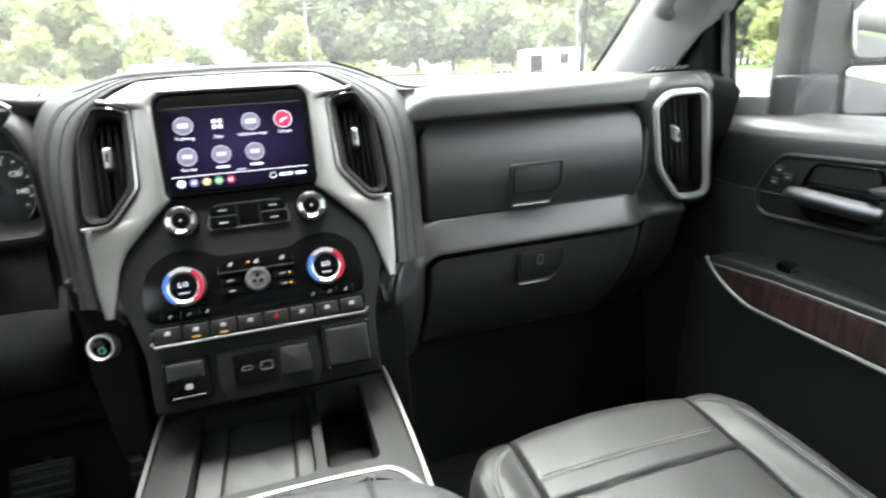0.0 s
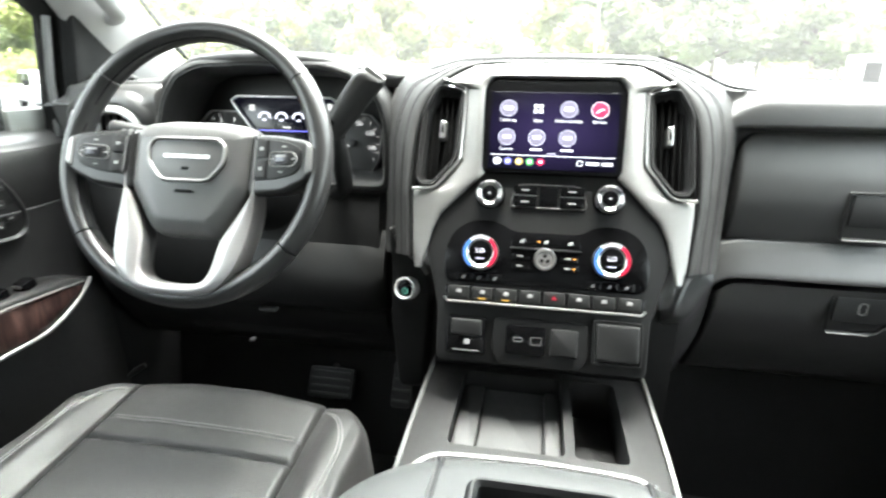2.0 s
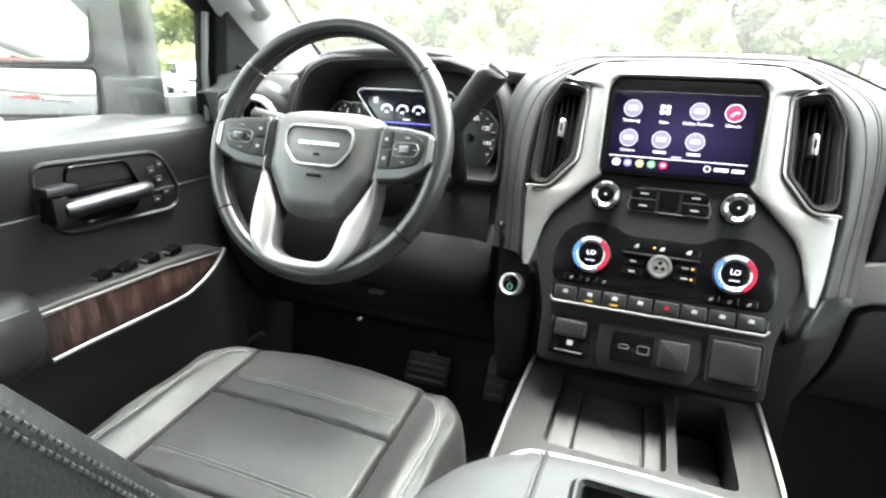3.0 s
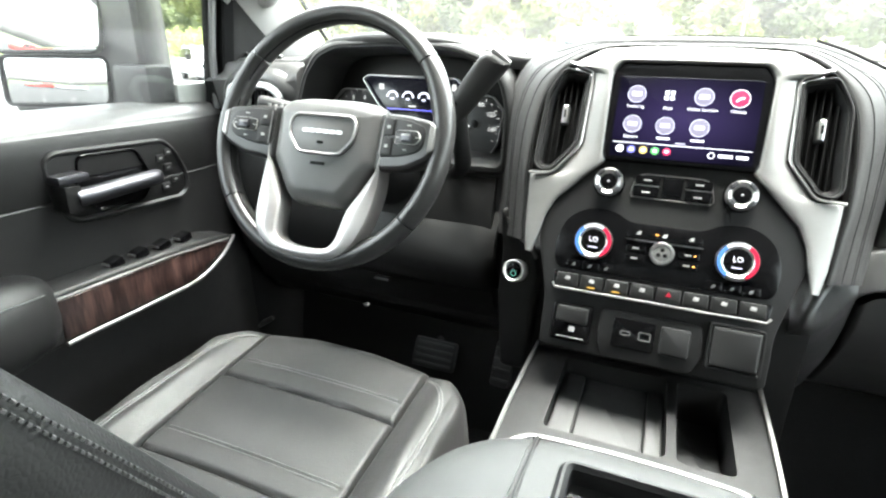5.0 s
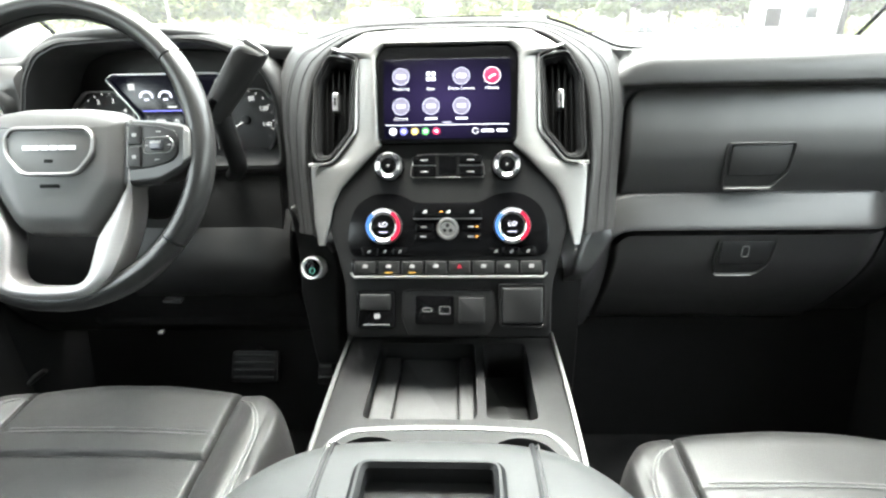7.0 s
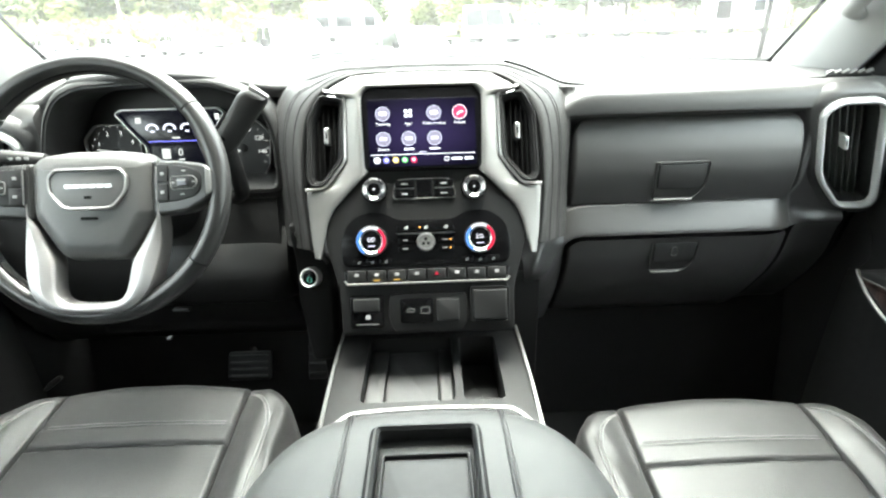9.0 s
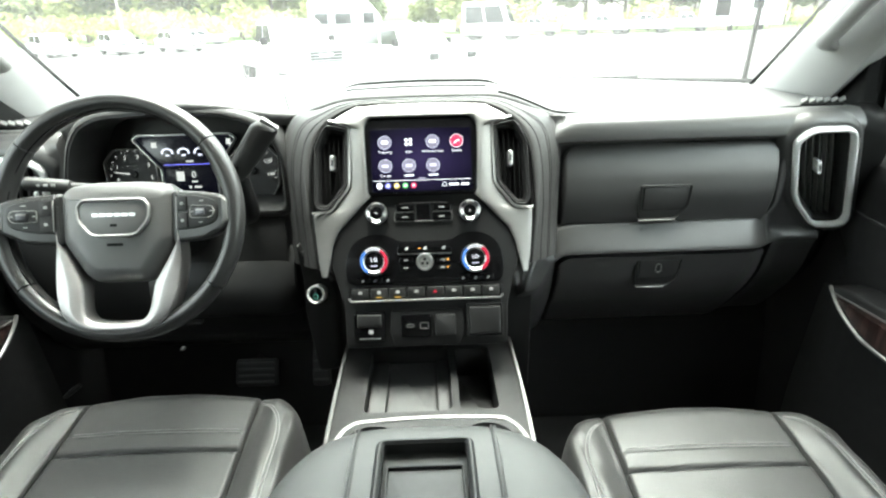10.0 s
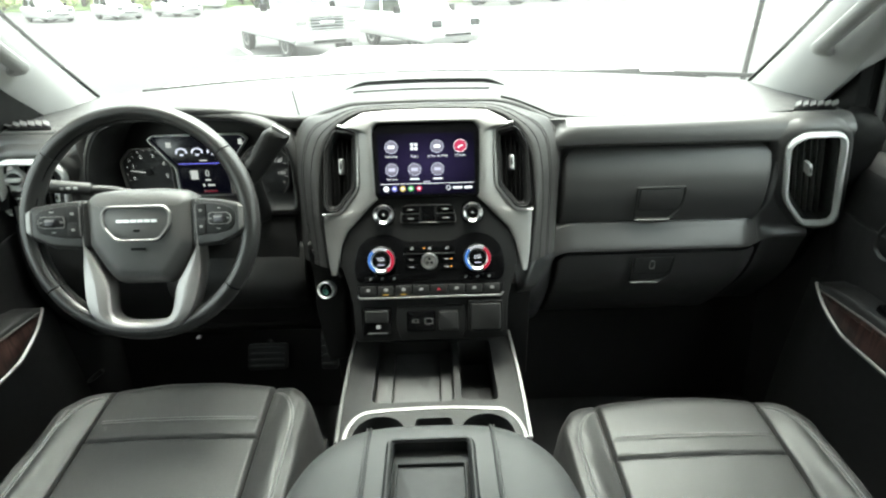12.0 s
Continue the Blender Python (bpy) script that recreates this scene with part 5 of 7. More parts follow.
# ---- air vents ----
def air_vent(name_at, poly, M, slats, tab, label, metal, ring_w=0.003, rim_in=0.005, deep=0.006):
    v = thing("air_vent", name_at, label, "air vent", "air vents")
    r = rounded(poly, 0.010)
    w1 = 0.004 + ring_w
    part("vent_rim", loft(bmesh.new(), [on(M, inset(r, d * ring_w), h) for d, h in ((0, -0.004), (0, w1 * 0.45), (0.12, w1 * 0.8), (0.35, w1), (0.65, w1), (0.88, w1 * 0.8), (1, w1 * 0.45), (1, -0.004))], ring=True), metal, v, "" if metal is PLASTIC else "bright satin metal rim", 60)
    inn = inset(r, ring_w)
    part("inner_rim", loft(bmesh.new(), [on(M, inset(inn, d * rim_in), h) for d, h in ((0, -0.004), (0, 0.003), (0.3, 0.003), (1, -deep), (1, -deep - 0.004))], False, False), PLASTIC, v, "black sloping inner rim")
    part("back", plate(inn, M, -deep - 0.012, -deep - 0.008, 0.0005), RUBBER, v, "dark opening")
    inner = inset(inn, rim_in * 0.9)
    xs = [p[0] for p in inner]

    def span_at(x):
        ys = []
        for (x0, y0), (x1, y1) in zip(inner, inner[1:] + inner[:1]):
            if (x0 - x) * (x1 - x) <= 0 and x0 != x1:
                ys.append(y0 + (y1 - y0) * (x - x0) / (x1 - x0))
        return (min(ys), max(ys)) if len(ys) > 1 else None
    for k in range(slats):
        x = min(xs) + (max(xs) - min(xs)) * (k + 1) / (slats + 1)
        sp = span_at(x)
        if sp:
            m = M @ Matrix.Translation((x, 0, -deep)) @ Matrix.Rotation(radians(12), 4, "Y")
            part("slat", box(bmesh.new(), (-0.0007, sp[0], -0.006), (0.0007, sp[1], 0.005), 0.0005, m), RUBBER if metal is PLASTIC else ARMREST_VINYL, v)
    t = part("tab", plate(rrect(tab[0] - 0.0042, tab[1] - 0.0135, tab[0] + 0.0042, tab[1] + 0.0135, 0.003), M, -deep, 0.008 - deep * 0.2, 0.003), KNOB_METAL if metal is PLASTIC else VENT_METAL, v, "satin adjusting tab")
    part("tab_slot", plate(rrect(tab[0] - 0.0015, tab[1] - 0.005, tab[0] + 0.0015, tab[1] + 0.006, 0.001), M, 0.0065 - deep * 0.2, 0.0085 - deep * 0.2, 0.0002), RUBBER, t)
    return v


for s in (-1, 1):
    poly = [(s * x, y) for x, y in ((0.124, 0.2305), (0.163, 0.238), (0.183, 0.20), (0.187, 0.102), (0.180, 0.091), (0.160, 0.0905), (0.1275, 0.131))]
    v = air_vent(STACK @ Vector((s * 0.155, 0.16, 0)), poly, STACK @ Matrix.Translation((0, 0, 0.002)), 4, (s * 0.153, 0.172), "tall black air vent with a bright inner edge beside the screen", PLASTIC, 0.004, 0.007, 0.010)
    strip = rounded([(s * x, y) for x, y in ((0.156, 0.2435), (0.1225, 0.234), (0.1255, 0.130), (0.1585, 0.0885), (0.190, 0.0865))], 0.008)[5:-5]
    part("bright_edge", tube(bmesh.new(), [STACK @ Vector((x, y, 0.0075)) for x, y in [(s * 0.156, 0.2435)] + strip + [(s * 0.190, 0.0865)]], 0.0021, 8), KNOB_METAL, v, "bright satin metal edge")
for s in (1, -1):
    poly = [(s * ((x if s > 0 else x * 0.99 + 0.014 * smooth((x - 0.70) / 0.06)) + 0.36 * (z - 1.667) * 1.033), (z - 1.667) * 1.033) for x, z in END_VENT]
    E = basis((0, 0.803, 1.667 if s > 0 else 1.655), (1, 0, 0), (-0.36 * s, -0.2517, 0.968), (0, -0.968, -0.2517))
    v = air_vent((s * 0.755, 0.82, 1.46), poly, E, 5, (s * (0.720 if s > 0 else 0.687), -0.079), "outer air vent with thick satin chrome rim at the dash end", VENT_METAL, 0.0115, 0.012, 0.014)
    r = rounded(poly, 0.012)
    loops = [on(E, inset(r, d), w) for d, w in ((0.002, 0.004), (-0.002, 0.007), (-0.007, 0.007), (-0.014, 0.001), (-0.020, -0.014))]
    part("collar", loft(bmesh.new(), loops, False, False), SOFT, v, "soft black collar", 60)

# headlight switch on a grey panel that fills the outer part of the driver's vent frame
hs = thing("headlight_switch", (-0.777, 0.81, 1.6), "round headlight switch on a pale satin panel beside an air vent", "switch")
panel = [p for p in inset(rounded(poly, 0.010), 0.011) if p[0] < -0.722]
part("panel", plate(panel, E, -0.012, 0.0015, 0.0015), VENT_METAL, hs, "pale satin switch panel")
M = E @ Matrix.Translation((-0.761, -0.0355, 0.001))
part("ring", loft(bmesh.new(), [on(M, circle(0, 0, r, 32), w) for r, w in ((0.0185, -0.004), (0.0185, 0.005), (0.0172, 0.007), (0.0155, 0.007), (0.0148, 0.005))]), VENT_METAL, hs, "bright ring", 25)
knob = part("cap", disc(M, 0.0148, 0.0, 0.006, 0.001), PLASTIC, hs)
part("grip", box(bmesh.new(), (-0.0145, -0.004, 0.004), (0.0145, 0.004, 0.0105), 0.002, M), VENT_METAL, knob, "grey grip bar")
for k in range(2):
    part("button", plate(rrect(-0.775, -0.078 - 0.02 * k, -0.748, -0.064 - 0.02 * k, 0.002), E, 0.001, 0.004, 0.001), PLASTIC, hs, "small black button")


# ---- instruments ----
def build_cluster():
    c = thing("instrument_cluster", (-0.435, 0.86, 1.55), "lit instrument cluster with two dials and a central display", "instruments")
    hood = [(-0.628, 1.548), (-0.630, 1.62), (-0.612, 1.672), (-0.588, 1.706), (-0.55, 1.722), (-0.45, 1.727), (-0.34, 1.722), (-0.295, 1.708), (-0.262, 1.682), (-0.25, 1.64), (-0.252, 1.548)]
    r = rounded(hood, 0.015)
    loops = [on(wall_at(y), inset(r, d), 0) for d, y in ((-0.018, 0.835), (-0.014, 0.805), (-0.008, 0.795), (0, 0.794), (0.003, 0.80), (0.008, 0.83), (0.014, 0.905))]
    part("hood", loft(bmesh.new(), loops, False, False), LEATHER_DASH, c, "deep black hood", 60)
    part("face", plate(inset(r, 0.012), wall_at(0.895), -0.01, 0.0, 0.001), PLASTIC, c, "dark cluster face")
    part("hood_seam", tube(bmesh.new(), [wall_at(0.7935) @ Vector((*p, 0)) for p in inset(r, -0.004)], 0.0009, 5, closed=True), RUBBER, c)
    T = basis((0, 0.596, 0), (1, 0, 0), (0, 0.1726, 1.0), (0, -0.985, 0.17))
    num = glow("gauge_white", (0.8, 0.8, 0.8), 0.42)
    for sx in (-1, 1):
        gx = -0.556 if sx < 0 else -0.328
        oct_ = rounded([(gx - sx * 0.048, 1.552), (gx + sx * 0.034, 1.552), (gx + sx * 0.049, 1.574), (gx + sx * 0.054, 1.628), (gx + sx * 0.031, 1.652), (gx - sx * 0.020, 1.652), (gx - sx * 0.049, 1.622)], 0.008)
        g = part("dial", frame_ring(oct_, 0.0024, T, -0.004, 0.006, 0.0008), SATIN, c, "satin metal rimmed dial")
        part("dial_face", plate(inset(oct_, 0.0024), T, -0.006, -0.002, 0.0005), TRAY, g, "black dial face")
        vals = ["0", "1", "2", "3", "4", "5"] if sx < 0 else ["0", "20", "40", "80", "120", "140"]
        for i, t in enumerate(vals):
            a = radians(198 - i * 42)
            lettering(t, T @ Matrix.Translation((gx + 0.034 * math.cos(a), 1.604 + 0.034 * math.sin(a), -0.0018)), 0.0105, num, g)
        A = [radians(215 - 250 * i / 30) for i in range(31)]
        for a in A[::2]:
            p0, p1 = Vector((gx + 0.0425 * math.cos(a), 1.604 + 0.0425 * math.sin(a), -0.0015)), Vector((gx + 0.046 * math.cos(a), 1.604 + 0.046 * math.sin(a), -0.0015))
            part("tick", tube(bmesh.new(), [T @ p0, T @ p1], 0.0005, 4), num, g)
        a = radians(172) if sx < 0 else radians(210)
        part("needle", tube(bmesh.new(), [T @ Vector((gx, 1.604, 0.001)), T @ Vector((gx + 0.036 * math.cos(a), 1.604 + 0.036 * math.sin(a), 0.001))], [0.0016, 0.0007], 6), num, g, "pale needle")
        part("hub", disc(T, 0.007, -0.002, 0.003, 0.001, 20, cx=gx, cy=1.604), PLASTIC, g)
    tr = rounded([(-0.536, 1.6765), (-0.364, 1.6765), (-0.351, 1.666), (-0.392, 1.612), (-0.392, 1.556), (-0.500, 1.556), (-0.500, 1.612), (-0.547, 1.668)], 0.004)
    fr = part("display_rim", frame_ring(tr, 0.0026, T, -0.002, 0.010, 0.0008), KNOB_METAL, c, "bright display rim")
    part("display", plate(inset(tr, 0.0026), T, -0.003, 0.003, 0.0005), glow("cluster_dark", (0.0012, 0.0012, 0.003), 1.0, 0.2), fr, "dark lit display")
    pale = glow("cluster_white", (0.6, 0.6, 0.75), 0.9)
    for k in range(3):
        x = -0.486 + k * 0.031
        A = [radians(200 - 220 * i / 12) for i in range(13)]
        arc = [(x + 0.0115 * math.cos(a), 1.6425 + 0.0085 * math.sin(a)) for a in A] + [(x + 0.008 * math.cos(a), 1.6425 + 0.0055 * math.sin(a)) for a in reversed(A)]
        g = part("small_gauge", loft(bmesh.new(), [on(T, arc, 0.003), on(T, arc, 0.0034)]), pale, fr, "small pale arched gauge")
        part("mark", plate(rect(x - 0.0035, 1.636, x + 0.0035, 1.639), T, 0.003, 0.0034, 0.0001), pale, g)
    part("menu_mark", plate(rrect(-0.514, 1.652, -0.504, 1.662, 0.001), T, 0.003, 0.0034, 0.0001), num, fr)
    part("menu_mark", plate(rect(-0.452, 1.6245, -0.438, 1.6272), T, 0.003, 0.0034, 0.0001), num, fr)
    part("blue_line", plate(rect(-0.495, 1.6194, -0.399, 1.6206), T, 0.003, 0.0034, 0.0001), glow("cluster_blue", (0.15, 0.15, 0.8), 1.0), fr, "blue divider line")
    lettering("0", T @ Matrix.Translation((-0.4405, 1.600, 0.0032)), 0.018, num, fr)
    part("speed_unit", plate(rect(-0.446, 1.586, -0.435, 1.589), T, 0.003, 0.0034, 0.0001), num, fr)
    part("sign", plate(rrect(-0.474, 1.589, -0.459, 1.607, 0.002), T, 0.003, 0.0034, 0.0001), num, fr, "small white road sign symbol")
    part("gear_mark", plate(rect(-0.442, 1.5755, -0.428, 1.579), T, 0.003, 0.0034, 0.0001), num, fr)
    part("gear_mark", plate(rect(-0.452, 1.5745, -0.448, 1.580), T, 0.003, 0.0034, 0.0001), num, fr)
    part("message", plate(rect(-0.452, 1.563, -0.425, 1.567), T, 0.003, 0.0034, 0.0001), glow("cluster_red", (0.09, 0.012, 0.02), 0.8), fr, "dim red message bar")
    part("speed_limit", plate(rrect(-0.372, 1.655, -0.364, 1.666, 0.001), T, 0.003, 0.0034, 0.0001), num, fr)
    part("warning_lamp", plate(rrect(-0.350, 1.563, -0.344, 1.568, 0.0015), T, -0.001, 0.004, 0.0001), glow("warning_red", (0.5, 0.02, 0.03), 0.6), c, "red warning lamp")
    return c


build_cluster()


# ---- steering wheel, column, levers ----
TILT_W = radians(22.3)
WHEEL = basis((-0.443, 0.603, 1.609), (1, 0, 0), (0, math.sin(TILT_W), math.cos(TILT_W)), (0, -math.cos(TILT_W), math.sin(TILT_W)))


def build_wheel():
    w = thing("steering_wheel", (-0.443, 0.603, 1.43), "black leather steering wheel with satin metal lower spoke", "steering wheel")

    def rim(a0, a1, n=36):
        loops = []
        for i in range(n + 1):
            a = radians(a0 + (a1 - a0) * i / n)
            thumb = 0.0022 * (bump(math.sin(a), 0.35, 0.16) if math.sin(a) > 0 else 0)
            loops.append([WHEEL @ Vector(((0.1695 + (0.0135 + thumb * (math.cos(b) < 0)) * math.cos(b)) * math.cos(a), (0.1695 + (0.0135 + thumb * (math.cos(b) < 0)) * math.cos(b)) * math.sin(a), 0.0165 * math.sin(b)))
                          for b in [2 * math.pi * j / 20 for j in range(20)]])
        return loft(bmesh.new(), loops)
    for a0, a1 in ((39, 141), (141.7, 216), (216.7, 323.3), (324, 398.3)):
        part("rim_leather", rim(a0, a1), WHEEL_LEATHER, w, "smooth black leather rim", 60)
    part("rim_seam", tube(bmesh.new(), [WHEEL @ Vector((0.1572 * math.cos(2 * math.pi * i / 90), 0.1572 * math.sin(2 * math.pi * i / 90), 0.0075)) for i in range(90)], 0.0011, 5, closed=True), RUBBER, w, "stitched inner seam")
    pad = rounded(mirrored([(0.035, 0.0535), (0.072, 0.0485), (0.0855, 0.036), (0.0845, -0.036), (0.0530, -0.085), (0.038, -0.096)]), 0.010)
    loops = [on(WHEEL, inset(pad, d), z) for d, z in ((0.004, -0.045), (0, -0.02), (0.001, -0.010), (0.003, -0.003), (0.006, 0.002), (0.011, 0.0065), (0.017, 0.010), (0.023, 0.0118))]
    hub = part("hub_pad", loft(bmesh.new(), loops), HUB, w, "soft black hub pad", 50)
    bd = rounded([(0.044, 0.027), (0.0535, 0.016), (0.052, -0.006), (0.035, -0.026), (0.026, -0.029), (-0.026, -0.029), (-0.035, -0.026), (-0.052, -0.006), (-0.0535, 0.016), (-0.044, 0.027)], 0.008)
    part("badge_ring", frame_ring(bd, 0.0044, WHEEL, 0.008, 0.0172, 0.0016), SATIN, hub, "chrome badge ring")
    part("badge_plate", plate(inset(bd, 0.0044), WHEEL, 0.008, 0.0150, 0.001), HUB, hub, "dark grey badge plate")
    for k in range(6):
        x = -0.0295 + k * 0.0105
        part("badge_bar", box(bmesh.new(), (x, 0.0006, 0.0145), (x + 0.0086, 0.0050, 0.0162), 0, WHEEL), KNOB_METAL, hub, "plain satin bar")
    part("badge_mark", plate(rrect(-0.005, -0.014, 0.005, -0.010, 0.001), WHEEL, 0.0148, 0.0155, 0.0002), RUBBER, hub)
    part("airbag_mark", plate(rrect(-0.011, -0.042, 0.011, -0.038, 0.0008), WHEEL, 0.0125, 0.0142, 0.0001), RUBBER, hub, "dark moulded mark")
    for s in (-1, 1):
        Q = WHEEL @ Matrix.Translation((s * 0.085, 0, 0.004)) @ Matrix.Rotation(radians(-s * 9), 4, "Y")

        def q(pts):
            return [(s * (x - 0.085), y) for x, y in pts]
        pod = rounded(q([(0.078, 0.037), (0.120, 0.034), (0.155, 0.028), (0.1665, 0.020), (0.1675, -0.012), (0.158, -0.022), (0.128, -0.036), (0.078, -0.040)]), 0.006)
        p = part("spoke", loft(bmesh.new(), [on(Q, inset(pod, d), z) for d, z in ((0.010, -0.045), (0.003, -0.028), (0, -0.012), (0, -0.004), (0.001, -0.001), (0.004, 0.001), (0.007, 0.0015))]), WHEEL_LEATHER, w, "black spoke with buttons")
        part("end_cap", plate(rounded(q([(0.157, 0.024), (0.1645, 0.019), (0.1655, -0.010), (0.157, -0.016)]), 0.003), Q, 0.0, 0.0035, 0.002), SATIN, p, "satin end cap")
        rim = rounded(q([(0.0875, 0.031), (0.128, 0.026), (0.147, 0.020), (0.152, 0.012), (0.151, -0.006), (0.143, -0.014), (0.118, -0.020), (0.0875, -0.022)]), 0.005)
        part("button_plate", plate(rim, Q, 0.0, 0.0045, 0.002), PLASTIC, p, "dark button plate")
        for y0, y1 in ((0.006, 0.027), (-0.019, 0.003)):
            bt = part("button", plate(rounded(q([(0.0905, y0), (0.106, y0), (0.106, y1), (0.0905, y1)]), 0.002), Q, 0.003, 0.0068, 0.001), PLASTIC, p, "small black button")
            part("mark", plate(q([(0.096, (y0 + y1) / 2 - 0.002), (0.101, (y0 + y1) / 2 - 0.002), (0.101, (y0 + y1) / 2 + 0.002), (0.096, (y0 + y1) / 2 + 0.002)]), Q, 0.0068, 0.0071, 0.00005), MARK, bt)
        part("bright_line", plate(q([(0.0885, -0.019), (0.0897, -0.019), (0.0897, 0.027), (0.0885, 0.027)]), Q, 0.003, 0.0062, 0.0003), SATIN, p, "fine bright line")
        oval = rounded(q([(0.110, -0.005), (0.143, -0.005), (0.149, 0.004), (0.143, 0.013), (0.110, 0.013)]), 0.005)
        part("cross_outline", frame_ring(oval, 0.0009, Q, 0.004, 0.0066, 0.0003), HANDLE, p, "thin grey outline")
        pad4 = part("cross_button", plate(inset(oval, 0.001), Q, 0.004, 0.0062, 0.001), PLASTIC, p, "flat cross button")
        for x, y in ((0.114, 0.004), (0.143, 0.004)):
            part("mark", plate(q([(x - 0.002, y - 0.0008), (x + 0.002, y - 0.0008), (x + 0.002, y + 0.0008), (x - 0.002, y + 0.0008)]), Q, 0.0062, 0.0066, 0.00005), MARK, pad4)
        for x, y in ((0.128, 0.0195), (0.126, -0.0115)):
            part("mark", plate(q([(x - 0.003, y - 0.0008), (x + 0.003, y - 0.0008), (x + 0.003, y + 0.0008), (x - 0.003, y + 0.0008)]), Q, 0.0045, 0.0049, 0.00005), MARK, p)
        roll = part("thumb_roller", plate(rounded(q([(0.121, -0.0015), (0.136, -0.0015), (0.136, 0.0095), (0.121, 0.0095)]), 0.002), Q, 0.005, 0.0105, 0.002), DOOR_METAL, p, "dark metal roller")
        part("ridge", plate(q([(0.122, 0.005), (0.135, 0.005), (0.135, 0.0075), (0.122, 0.0075)]), Q, 0.0100, 0.0112, 0.0003), SATIN, roll)
    # lower spoke: pairs of outer and inner points, from the hub's shoulder down to the middle of the foot
    arm = [((0.0900, 0.036), (0.0862, 0.035)), ((0.0902, 0.0), (0.0864, 0.0)), ((0.0890, -0.034), (0.0846, -0.034)), ((0.0905, -0.055), (0.0750, -0.052)), ((0.0905, -0.075), (0.0640, -0.073)),
           ((0.0880, -0.100), (0.0525, -0.096)), ((0.0830, -0.122), (0.0490, -0.120)), ((0.0735, -0.143), (0.0460, -0.137)), ((0.0550, -0.160), (0.0385, -0.1475)), ((0.0290, -0.1665), (0.0240, -0.152)), ((0, -0.168), (0, -0.153))]
    arm = [((-a[0], a[1]), (-b[0], b[1])) for a, b in arm[:-1]] + arm[::-1]
    outer = curve_pts([(*a, 0) for a, b in arm], 4)
    inner = curve_pts([(*b, 0) for a, b in arm], 4)
    prof = [(0.0, -0.03), (0.0, -0.003), (0.05, 0.0), (0.3, 0.0018), (0.52, 0.0026), (0.56, 0.0025), (0.9, -0.0015), (0.96, -0.003), (1.0, -0.006), (1.0, -0.03)]

    def leg(i, k):
        t, h = prof[int(k)]
        m = outer[int(i)].lerp(inner[int(i)], t)
        return WHEEL @ Vector((m.x, m.y, h + 0.005 + 0.0145 * smooth((-0.05 - m.y) / 0.10)))
    part("lower_spoke", sheet(leg, range(len(outer)), range(len(prof))), SPOKE_METAL, w, "satin metal U-shaped lower spoke", 40)
    bm = loft(bmesh.new(), [on(WHEEL, circle(0, -0.01, r, 24), z) for r, z in ((0.034, -0.05), (0.045, -0.10), (0.055, -0.2))])
    part("column_shroud", bm, RUBBER, w, "black column shroud")
    return w


build_wheel()

sh = thing("gear_lever", (-0.33, 0.76, 1.55), "black column gear lever with a flat grip", "gear lever")
pts = [Vector((-0.325, 0.79, 1.535)), Vector((-0.302, 0.755, 1.555)), Vector((-0.299, 0.738, 1.59)), Vector((-0.303, 0.728, 1.638))]
part("stem", tube(bmesh.new(), curve_pts(pts, 5), 0.013, 12, 0.8), STACK_BLACK, sh)
G = basis((-0.278, 0.728, 1.672), (0.787, 0.12, -0.606), (0.606, 0.05, 0.794), (0.13, -0.99, 0.0))
grip = rounded([(-0.019, -0.058), (0.014, -0.060), (0.020, 0.05), (0.018, 0.058), (-0.014, 0.054), (-0.022, 0.04)], 0.008)
part("grip", loft(bmesh.new(), [on(G, inset(grip, d), z) for d, z in ((0.007, -0.013), (0.001, -0.008), (0, 0), (0.002, 0.006), (0.008, 0.010))]), PLASTIC, sh, "flat black grip", 50)
part("tip", box(bmesh.new(), (-0.014, 0.052, -0.008), (0.017, 0.060, 0.006), 0.003, G), SATIN, sh, "pale tip")
part("button", plate(rrect(-0.014, -0.05, -0.004, -0.03, 0.003), G, 0.008, 0.0115, 0.001), GLOSS, sh, "small button")
ss = thing("indicator_stalk", (-0.55, 0.75, 1.6), "black indicator stalk behind the steering wheel", "lever")
part("stem", tube(bmesh.new(), curve_pts([(-0.47, 0.75, 1.585), (-0.54, 0.735, 1.615), (-0.585, 0.725, 1.624)], 5), 0.0075, 10), PLASTIC, ss)
part("grip", tube(bmesh.new(), curve_pts([(-0.58, 0.726, 1.623), (-0.60, 0.722, 1.627), (-0.635, 0.716, 1.633), (-0.648, 0.714, 1.635)], 4), [0.008] + [0.0115] * 9 + [0.0115, 0.0105, 0.008], 12), PLASTIC, ss, "ribbed grip")
for k in range(3):
    part("mark", box(bmesh.new(), (-0.625 + 0.012 * k, 0.7065, 1.63), (-0.619 + 0.012 * k, 0.7085, 1.634), 0.0003), MARK, ss)
kn = thing("knee_panel", (-0.5, 0.80, 1.2), "plain black knee panel under the steering column", "panel", kind="structure")
part("panel", slab(lambda u, v: (u, 0.80 + 0.10 * v * v - 0.03 * math.sin(3.14 * v), 1.53 - 0.33 * v), span(-0.80, -0.26, 16), span(0, 1, 12), (0, 0.02, 0)), PLASTIC, kn, "", 60)
part("column_panel", slab(lambda u, v: (u, 0.806 - 0.048 * math.sin(2.2 * v) + 0.02 * (max(0.0, u + 0.29) / 0.04) ** 2 * v, 1.475 - 0.115 * v), span(-0.52, -0.25, 20), span(0, 1.25, 15), (0, 0.02, 0)), PLASTIC, kn, "smooth panel beside the column", 60)
part("release_handle", box(bmesh.new(), (-0.475, 0.775, 1.323), (-0.445, 0.79, 1.329), 0.002), TRAY, kn, "small release handle")
